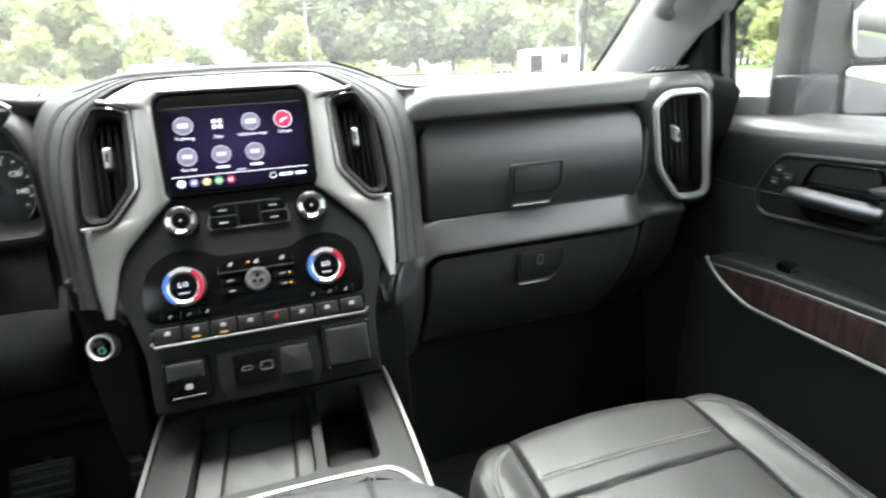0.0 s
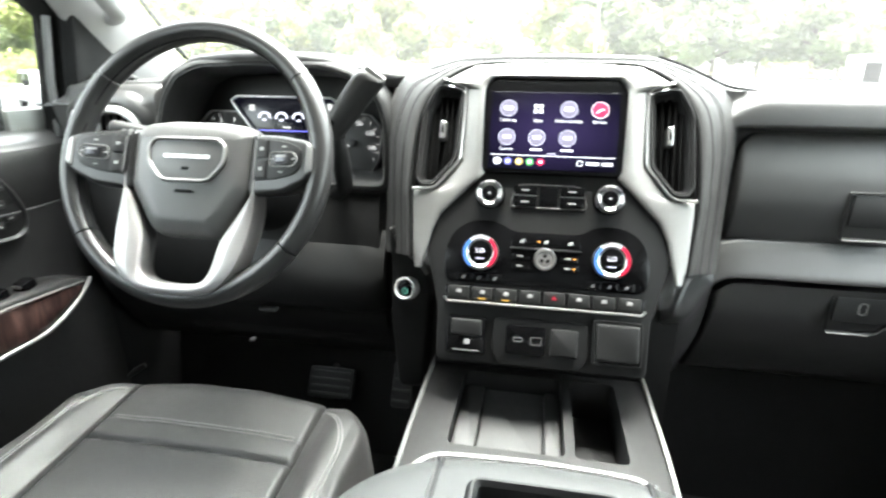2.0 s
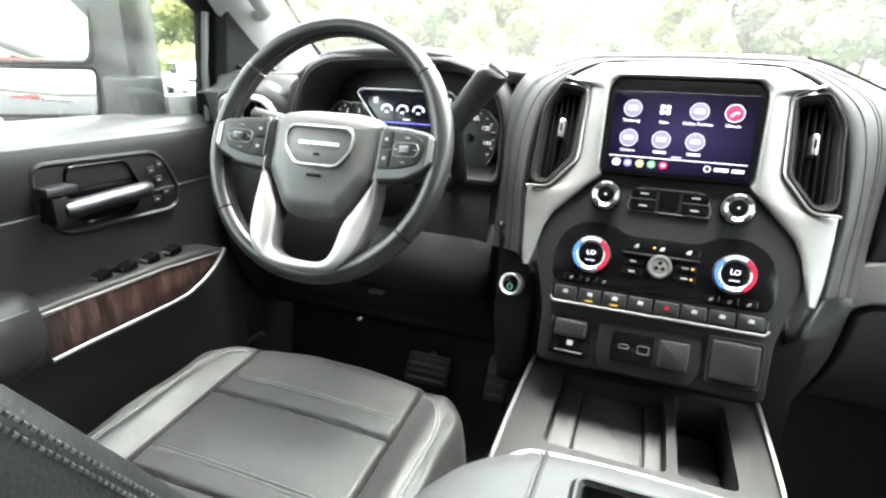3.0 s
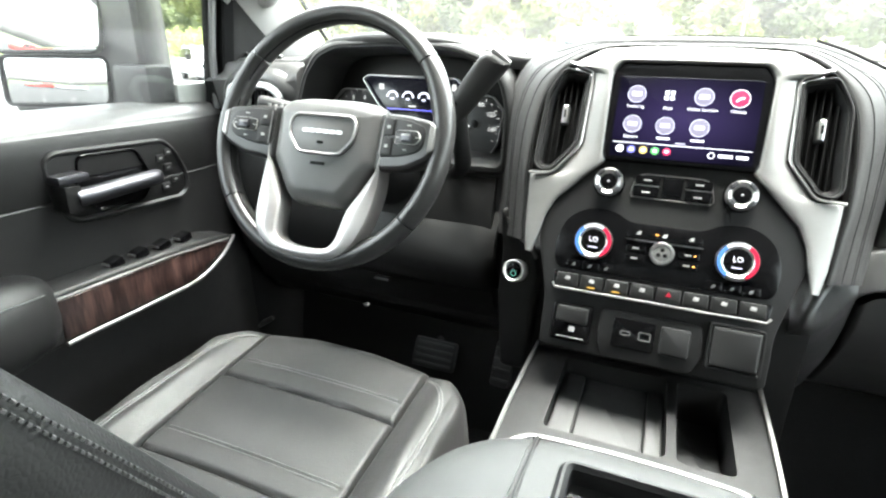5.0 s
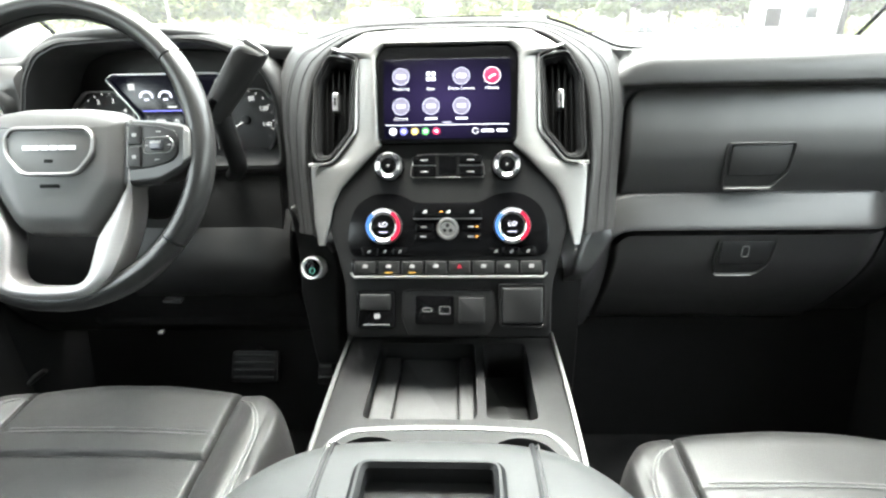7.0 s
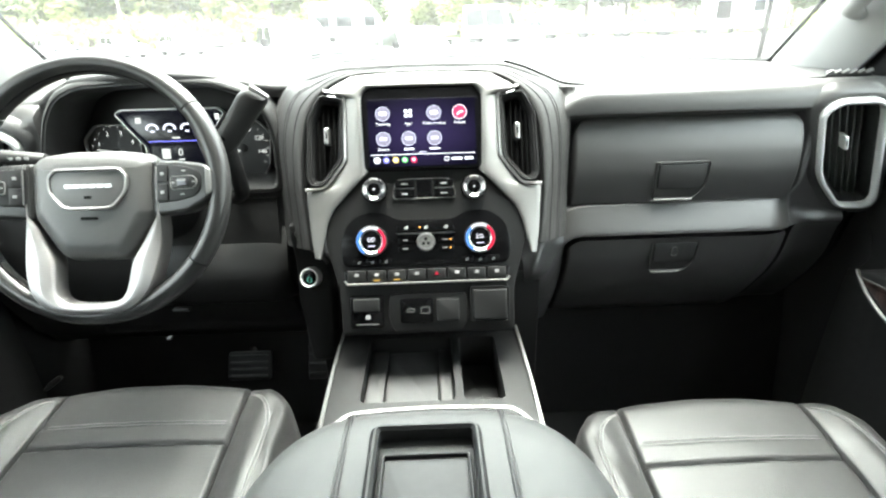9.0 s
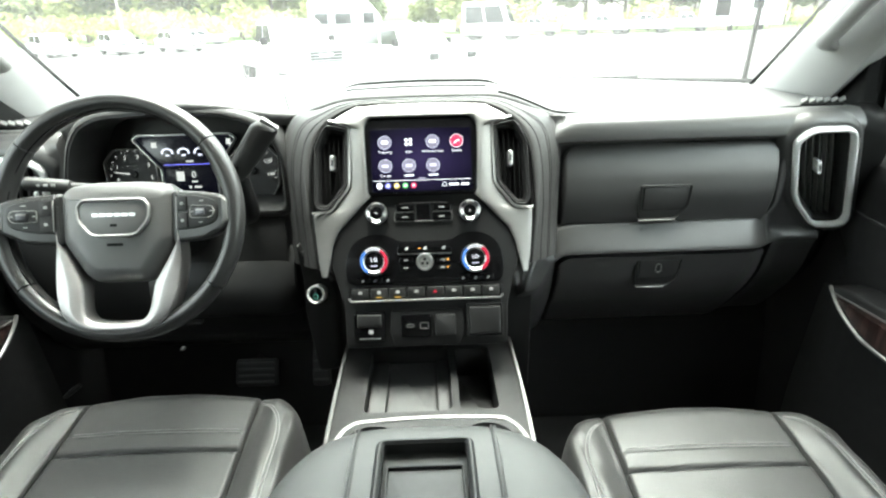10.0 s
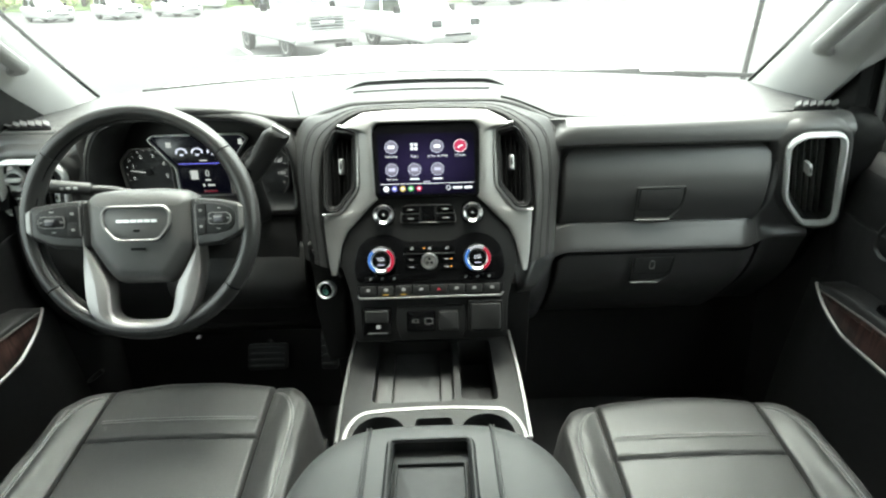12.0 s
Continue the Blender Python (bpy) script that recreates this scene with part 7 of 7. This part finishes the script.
def vehicle(name, at, heading, L, W, side, cabin, axle, r, paint, label, category, grille=True, split=0.5, group="parked vehicles"):
    """side: the lower body's outline in (length, height), nose at +L/2; cabin: belt and roof outlines as length ranges and heights."""
    v = thing(name, (at[0], at[1], 0), label, category, group)
    M = Matrix.Translation((at[0], at[1], 0)) @ Matrix.Rotation(radians(heading) - math.pi / 2, 4, "Z")
    S = M @ basis((0, 0, 0), (0, 1, 0), (0, 0, 1), (1, 0, 0))
    pts = rounded(side, 0.09, 3)
    part("body", loft(bmesh.new(), [on(S, inset(pts, 0.07), -W / 2), on(S, inset(pts, 0.02), -W / 2 + 0.04), on(S, pts, -W / 2 + 0.12), on(S, pts, W / 2 - 0.12), on(S, inset(pts, 0.02), W / 2 - 0.04), on(S, inset(pts, 0.07), W / 2)]), paint, v, "painted body", 50)
    b0, b1, zb, t0, t1, zt = cabin
    hb, ht = W / 2 - 0.07, W / 2 - 0.2
    lo = [(-hb, b0), (hb, b0), (hb, b1), (-hb, b1)]
    hi = [(-ht, t0), (ht, t0), (ht, t1), (-ht, t1)]
    def at_h(k, g=0.0):
        return [M @ Vector((a[0] * (1 - k) + b[0] * k, a[1] * (1 - k) + b[1] * k, zb + (zt - zb) * k + g)) for a, b in zip(rounded(lo, 0.15, 3), rounded(hi, 0.15, 3))]
    def shr(k, d):
        c = sum(at_h(k), Vector()) / len(at_h(k))
        return [c + (p - c) * d for p in at_h(k)]
    part("cabin", loft(bmesh.new(), [at_h(-0.1), at_h(0.5), at_h(0.93), shr(1.0, 0.94)]), paint, v, "painted roof and pillars", 50)
    # windows a little proud of the cabin
    def pane(a, b, k0, k1, c0, c1):
        q = []
        for k, t in ((k0, c0), (k0, c1), (k1, c1), (k1, c0)):
            p0 = Vector((a[0][0] * (1 - k) + a[1][0] * k, a[0][1] * (1 - k) + a[1][1] * k, zb + (zt - zb) * k))
            p1 = Vector((b[0][0] * (1 - k) + b[1][0] * k, b[0][1] * (1 - k) + b[1][1] * k, zb + (zt - zb) * k))
            q.append(M @ p0.lerp(p1, t))
        n = (q[1] - q[0]).cross(q[3] - q[0]).normalized()
        cen = M @ Vector((0, (b0 + b1) / 2, (zb + zt) / 2))
        if n.dot(q[0] - cen) < 0:
            n = -n
        part("window", loft(bmesh.new(), [[p - n * 0.02 for p in q], [p + n * 0.012 for p in q]]), DARK_GLASS, v, "dark glass")
    c = list(zip(lo, hi))
    pane(c[3], c[2], 0.12, 0.88, 0.08, 0.92)
    pane(c[0], c[1], 0.15, 0.85, 0.1, 0.9)
    for i, j in ((0, 3), (1, 2)):
        pane(c[i], c[j], 0.1, 0.82, 0.08, split - 0.03)
        pane(c[i], c[j], 0.1, 0.82, split + 0.02, 0.9)
    for s in (-1, 1):
        for y in axle:
            wheel_parts(v, M, s * (W / 2 - 0.13), y, r, s)
            A = M @ basis((s * (W / 2 - 0.065), y, r), (0, 1, 0), (0, 0, 1), (s, 0, 0))
            part("wheel_arch", loft(bmesh.new(), [on(A, circle(0, 0.02, q, 24), w) for q, w in ((r * 1.17, 0), (r * 1.15, 0.03), (r * 1.0, 0.03), (r * 1.0, 0))], ring=True), RUBBER, v)
        fz = max(p[1] for p in side if p[0] > L * 0.35)
        H = M @ basis((s * (W / 2 - 0.25), L / 2, fz - 0.22), (1, 0, 0), (0, 0, 1), (0, -1, 0))
        part("headlight", plate(rrect(-0.17, -0.1, 0.17, 0.1, 0.04), H, 0.1, -0.03, 0.01), DARK_GLASS if not grille else CHROME, v, "clear headlight")
        part("door_mirror", box(bmesh.new(), (s * W / 2 - 0.02, b1 - 0.45, zb + 0.02), (s * (W / 2 + 0.2), b1 - 0.35, zb + 0.25), 0.03, M), RUBBER, v)
        part("door_handle", box(bmesh.new(), (s * (W / 2 - 0.04), (b0 + b1) / 2 - 0.1, zb - 0.16), (s * (W / 2 + 0.02), (b0 + b1) / 2 + 0.1, zb - 0.12), 0.01, M), CHROME, v)
    H = M @ basis((0, L / 2, 0), (1, 0, 0), (0, 0, 1), (0, -1, 0))
    gz = max(p[1] for p in side if p[0] > L * 0.35)
    g0, g1 = (gz - 0.52, gz - 0.08) if grille else (gz - 0.45, gz - 0.3)
    gr = part("grille", frame_ring(rrect(-0.55, g0, 0.55, g1, 0.06), 0.05, H, 0.1, -0.04, -0.01), CHROME if grille else paint, v, "chrome framed grille")
    part("mesh", plate(rrect(-0.51, g0 + 0.04, 0.51, g1 - 0.04, 0.04), H, 0.1, -0.02, 0.005), RUBBER, gr)
    for k in range(4 if grille else 0):
        z = g0 + 0.09 + k * (g1 - g0 - 0.12) / 4
        part("grille_bar", plate(rect(-0.5, z, 0.5, z + 0.025), H, 0.02, -0.035, 0.004), GREY_PAINT, gr)
    if grille:
        part("badge", plate(rrect(-0.22, g0 + 0.2, 0.22, g0 + 0.28, 0.01), H, 0, -0.05, 0.004), CHROME, gr, "plain chrome badge")
    part("bumper", box(bmesh.new(), (-W / 2 + 0.05, L / 2 - 0.25, 0.42), (W / 2 - 0.05, L / 2 + 0.1, 0.66), 0.05, M), CHROME if grille else paint, v, "front bumper")
    part("air_intake", box(bmesh.new(), (-0.5, L / 2 - 0.1, 0.46), (0.5, L / 2 + 0.112, 0.54), 0.01, M), RUBBER, v)
    return v


def truck_side(L, hood=1.15, bed=1.2, low=0.48):
    return [(-L / 2, low), (L / 2 - 0.1, low - 0.1), (L / 2, low + 0.05), (L / 2, hood - 0.08), (L / 2 - 0.1, hood), (L / 2 - 1.4, hood + 0.06), (-L / 2, bed)]


HEAD = math.degrees(math.atan2(-0.83, 0.55))
F0 = Vector((-3.45, 17.3, 0))
fw = Vector((0.55, -0.83, 0))
c0 = F0 - fw * 2.0
vehicle("pickup_truck", (c0.x, c0.y), HEAD, 5.9, 2.03, truck_side(5.9, 1.28, 1.32, 0.55), (-0.6, 1.35, 1.25, -0.45, 0.75, 1.98), (-1.75, 2.0), 0.42, PAINT, "white pickup truck parked on the asphalt facing the cab", "pickup truck")
c1 = F0 + Vector((3.75, 1.25, 0)) - fw * 1.5
vehicle("suv", (c1.x, c1.y), HEAD, 4.9, 1.95, truck_side(4.9, 1.05, 1.1, 0.35), (-2.3, 1.1, 1.05, -2.0, 0.45, 1.72), (-1.4, 1.5), 0.38, PAINT, "white suv parked beside a white pickup truck", "car", False)
for x, y, h in ((-27.6, 43.0, -38), (-23.4, 44.5, -40), (-20.0, 47.0, -40)):
    vehicle("car", (x, y), h, 4.5, 1.85, truck_side(4.5, 0.95, 0.98, 0.3), (-2.0, 1.0, 0.95, -1.6, 0.3, 1.6), (-1.35, 1.4), 0.34, PAINT, "white car parked far across the car park", "car", False)
vehicle("car", (-24.0, 63.0), 10, 4.5, 1.8, truck_side(4.5, 0.9, 0.92, 0.3), (-1.8, 0.9, 0.9, -1.3, 0.2, 1.45), (-1.35, 1.4), 0.33, PAINT, "white car parked before the bushes", "car", False)
vehicle("van", (6.4, 55.5), -25, 5.9, 2.05, truck_side(5.9, 1.2, 1.3, 0.4), (-2.85, 2.0, 1.25, -2.85, 1.2, 3.3), (-1.8, 1.9), 0.36, PAINT, "white high-roofed van parked far off", "van", False)
vehicle("pickup_truck", (11.5, 62), -20, 5.6, 2.0, truck_side(5.6, 1.2, 1.25, 0.5), (-0.6, 1.3, 1.2, -0.45, 0.7, 1.9), (-1.7, 1.8), 0.4, GREY_PAINT, "silver pickup truck parked far off", "pickup truck")
for x, y, h in ((18.5, 61.5, -20), (23.5, 62.5, -18), (28.5, 64.0, -16)):
    vehicle("pickup_truck", (x, y), h, 5.9, 2.0, truck_side(5.9, 1.22, 1.28, 0.5), (-0.6, 1.35, 1.22, -0.45, 0.75, 1.95), (-1.75, 1.9), 0.42, PAINT, "white pickup truck parked in a far row", "pickup truck")
vehicle("van", (-38.0, 50.0), -50, 6.0, 2.1, truck_side(6.0, 1.2, 1.3, 0.4), (-2.9, 2.1, 1.25, -2.9, 1.3, 2.6), (-1.9, 2.0), 0.36, PAINT, "white van parked at the edge of the car park", "van", False)
vehicle("car", (-16.5, -18.0), 120, 4.5, 1.8, truck_side(4.5, 0.9, 0.95, 0.3), (-1.9, 0.9, 0.9, -1.5, 0.2, 1.5), (-1.35, 1.4), 0.33, RED_PAINT, "red car parked behind the truck", "car", False)
vehicle("car", (-12.5, -20.0), 120, 4.5, 1.8, truck_side(4.5, 0.9, 0.95, 0.3), (-1.9, 0.9, 0.9, -1.5, 0.2, 1.5), (-1.35, 1.4), 0.33, GREY_PAINT, "grey car parked behind the truck", "car", False)
vehicle("car", (-22.0, 22.0), -30, 4.5, 1.85, truck_side(4.5, 0.95, 0.98, 0.3), (-2.0, 1.0, 0.95, -1.6, 0.3, 1.6), (-1.35, 1.4), 0.34, PAINT, "white car parked beside the verge", "car", False)
tr = thing("trailer", (34, 63, 0), "white box trailer standing at the far edge", "trailer")
part("box", box(bmesh.new(), (30.5, 62, 0.5), (38.6, 64.6, 4.0), 0.06), PAINT, tr, "white box")
part("opening", box(bmesh.new(), (31.0, 61.98, 1.5), (32.6, 62.02, 3.3), 0.01), RUBBER, tr, "dark doorway")
part("window", box(bmesh.new(), (35.0, 61.98, 2.2), (36.2, 62.02, 3.4), 0.01), DARK_GLASS, tr, "dark window")
for s in (0, 1):
    wheel_parts(tr, Matrix.Translation((33 + 3.4 * s, 62.3, 0)), 0, 0, 0.4, -1)


def build_motorhome(at, heading):
    v = thing("motorhome", (at[0], at[1], 0), "white motorhome with a roof unit parked behind a pickup truck", "motorhome", "parked vehicles")
    M = Matrix.Translation((at[0], at[1], 0)) @ Matrix.Rotation(radians(heading), 4, "Z")
    S = M @ basis((0, 0, 0), (1, 0, 0), (0, 0, 1), (0, -1, 0))
    pts = rounded([(-2.5, 0.5), (2.35, 0.5), (2.6, 1.2), (2.45, 2.2), (1.7, 3.15), (1.2, 3.32), (-2.3, 3.36), (-2.55, 3.1)], 0.25, 4)
    part("body", loft(bmesh.new(), [on(S, inset(pts, 0.08), -1.15), on(S, inset(pts, 0.02), -1.1), on(S, pts, -1.0), on(S, pts, 1.0), on(S, inset(pts, 0.02), 1.1), on(S, inset(pts, 0.08), 1.15)]), PAINT, v, "white body with a rounded nose", 50)
    part("roof_unit", box(bmesh.new(), (-0.9, -0.4, 3.34), (0.2, 0.4, 3.75), 0.08, M), PAINT, v, "white air conditioning unit")
    for x0, x1 in ((-2.1, -1.2), (-0.7, 0.4), (1.25, 2.0)):
        w = part("window", plate(rrect(x0, 1.75, x1, 2.45, 0.08), S, 1.12, 1.16, 0.01), DARK_GLASS, v, "dark side window")
        part("window_frame", frame_ring(rrect(x0 - 0.04, 1.71, x1 + 0.04, 2.49, 0.1), 0.05, S, 1.12, 1.17, 0.01), GREY_PAINT, w)
    part("stripe", plate(rect(-2.4, 1.25, 2.3, 1.37), S, 1.12, 1.155, 0.002), GREY_PAINT, v, "grey stripe")
    for x in (-1.5, 1.6):
        for k in (-1, 1):
            wheel_parts(v, M @ Matrix.Translation((x, k * 1.02, 0)) @ Matrix.Rotation(radians(90), 4, "Z"), 0, 0, 0.4, -k)


build_motorhome((-5.7, 42.0), 4)
sg = thing("sign", (38.5, 52, 0), "plain white sign board on a post", "sign")
part("board", box(bmesh.new(), (37.3, 51.95, 1.9), (39.7, 52.05, 3.6), 0.02), PAINT, sg)
part("post", tube(bmesh.new(), [(38.5, 52.1, 0), (38.5, 52.1, 3.0)], 0.06, 8), WOOD_POST, sg)
for x, y, h in ((-31, 60, 8), (6, 72, 11), (42, 70, 10), (-55, 32, 9), (58, 34, 9)):
    p = thing("utility_pole", (x, y, 0), "grey utility pole among the trees", "pole", "poles")
    part("pole", tube(bmesh.new(), [(x, y, 0), (x + 0.1, y, h)], [0.15, 0.1], 10), WOOD_POST, p)
    part("cross_arm", box(bmesh.new(), (x - 1, y - 0.06, h - 0.9), (x + 1.2, y + 0.06, h - 0.78), 0.01), WOOD_POST, p)


# ---- trees ----
def leaf_cloud(rnd, blobs, n, size):
    vs, fs = [], []
    for _ in range(n):
        c, r = blobs[rnd.randrange(len(blobs))]
        d = Vector((rnd.gauss(0, 1), rnd.gauss(0, 1), rnd.gauss(0, 0.8))).normalized() * r * (0.55 + 0.5 * rnd.random() ** 0.5)
        p = c + d
        a = Vector((rnd.uniform(-1, 1), rnd.uniform(-1, 1), rnd.uniform(-0.6, 0.6))).normalized()
        b = a.cross(Vector((rnd.uniform(-1, 1), rnd.uniform(-1, 1), rnd.uniform(-1, 1)))).normalized()
        q = size * rnd.uniform(0.5, 1.3)
        k = len(vs)
        vs += [p - a * q, p + b * q * 0.5 - a * 0.2 * q, p + a * q, p - b * q * 0.5]
        fs.append((k, k + 1, k + 2, k + 3))
    return vs, fs


def build_tree(name, at, h, seed, leaf, label, bush=False):
    rnd = random.Random(seed)
    t = thing(name, at, label, "bush" if bush else "tree", "shrubs" if bush else "trees")
    o = Vector(at)
    blobs = []
    if not bush:
        top = o + Vector((rnd.uniform(-0.5, 0.5), rnd.uniform(-0.5, 0.5), h * 0.8))
        trunk = bmesh.new()
        tube(trunk, curve_pts([o, o.lerp(top, 0.4) + Vector((0.2, 0.1, 0)), top], 5), [h * 0.022 * (1 - 0.085 * i) for i in range(11)], 8)
        for k in range(9):
            z = 0.22 + 0.07 * k
            a = k * 2.4 + rnd.random()
            s = o.lerp(top, z)
            ln = h * (0.30 - 0.018 * k) * rnd.uniform(0.8, 1.2)
            e = s + Vector((math.cos(a) * ln, math.sin(a) * ln, ln * 0.6))
            tube(trunk, [s, s.lerp(e, 0.5) + Vector((0, 0, -0.1 * ln)), e], [h * 0.008, h * 0.005, h * 0.002], 6)
            blobs += [(e, h * rnd.uniform(0.10, 0.16)), (s.lerp(e, 0.65), h * rnd.uniform(0.09, 0.13))]
        blobs.append((top, h * 0.17))
        part("trunk", trunk, BARK, t, "bark covered trunk and limbs")
    else:
        trunk = bmesh.new()
        for k in range(5):
            a = k * 1.3
            e = o + Vector((math.cos(a) * h * 0.5, math.sin(a) * h * 0.4, h * 0.6))
            tube(trunk, [o, o.lerp(e, 0.5) + Vector((0, 0, 0.1)), e], [0.06, 0.04, 0.02], 5)
            blobs += [(e, h * 0.34), (o.lerp(e, 0.6), h * 0.3)]
        part("stems", trunk, BARK, t)
    vs, fs = leaf_cloud(rnd, blobs, 900 if bush else 3000, h * (0.06 if bush else 0.046))
    me = bpy.data.meshes.new("crown")
    me.from_pydata([v - o for v in vs], [], fs)
    me.materials.append(leaf)
    c = new("crown", me)
    c.parent = t
    PLACE[c] = PLACE[t]
    return t


trees = [build_tree("tree", (-40 + 9 * i, 84, 0), 13 + 2 * (i % 3), 10 + i, LEAF if i % 2 else LEAF_LIGHT, "leafy green tree behind the car park" if i % 2 else "light green leafy tree behind the car park") for i in range(4)]
rnd = random.Random(3)
spots = []
for k in range(46):
    x = -125 + k * 5.6
    spots.append((x + rnd.uniform(-2, 2), 76 + rnd.uniform(-5, 14) + 0.0015 * x * x, rnd.uniform(0.75, 1.25)))
for k in range(17, 30):
    spots.append((-56 - rnd.uniform(0, 18), -70 + k * 5.0 + rnd.uniform(-2, 2), rnd.uniform(0.7, 1.1)))
    spots.append((70 + rnd.uniform(0, 18), -70 + k * 5.0 + rnd.uniform(-2, 2), rnd.uniform(0.7, 1.1)))
for k in range(24):
    x = -130 + k * 11.5
    if not -32 < x < 2:
        spots.append((x + rnd.uniform(-3, 3), 96 + rnd.uniform(-4, 8) + 0.001 * x * x, rnd.uniform(1.2, 1.6)))
spots = [(x, y, s * 0.65 if -28 < x < 2 and y > 60 else s) for x, y, s in spots]
for x, y, s in spots:
    copy_thing(trees[rnd.randrange(4)], Matrix.Translation((x, y, 0)) @ Matrix.Rotation(rnd.uniform(0, 6.28), 4, "Z") @ Matrix.Scale(s, 4))
bush = build_tree("bush", (-28, 62, 0.05), 3.2, 77, LEAF_LIGHT, "bright yellow-green bush at the car park edge", True)
for k in range(34):
    x = -60 + k * 3.6
    if -10 < x < 4:
        continue
    copy_thing(bush, Matrix.Translation((x + rnd.uniform(-1, 1), 68 + rnd.uniform(-2, 3), 0.05)) @ Matrix.Rotation(rnd.uniform(0, 6.28), 4, "Z") @ Matrix.Scale(rnd.uniform(0.7, 1.3), 4))
for k in range(14):
    copy_thing(bush, Matrix.Translation((-51 + rnd.uniform(-2, 2), 14 + k * 3.6, 0.05)) @ Matrix.Rotation(rnd.uniform(0, 6.28), 4, "Z") @ Matrix.Scale(rnd.uniform(0.8, 1.4), 4))
    copy_thing(bush, Matrix.Translation((66 + rnd.uniform(-2, 2), 14 + k * 3.6, 0.05)) @ Matrix.Rotation(rnd.uniform(0, 6.28), 4, "Z") @ Matrix.Scale(rnd.uniform(0.8, 1.4), 4))
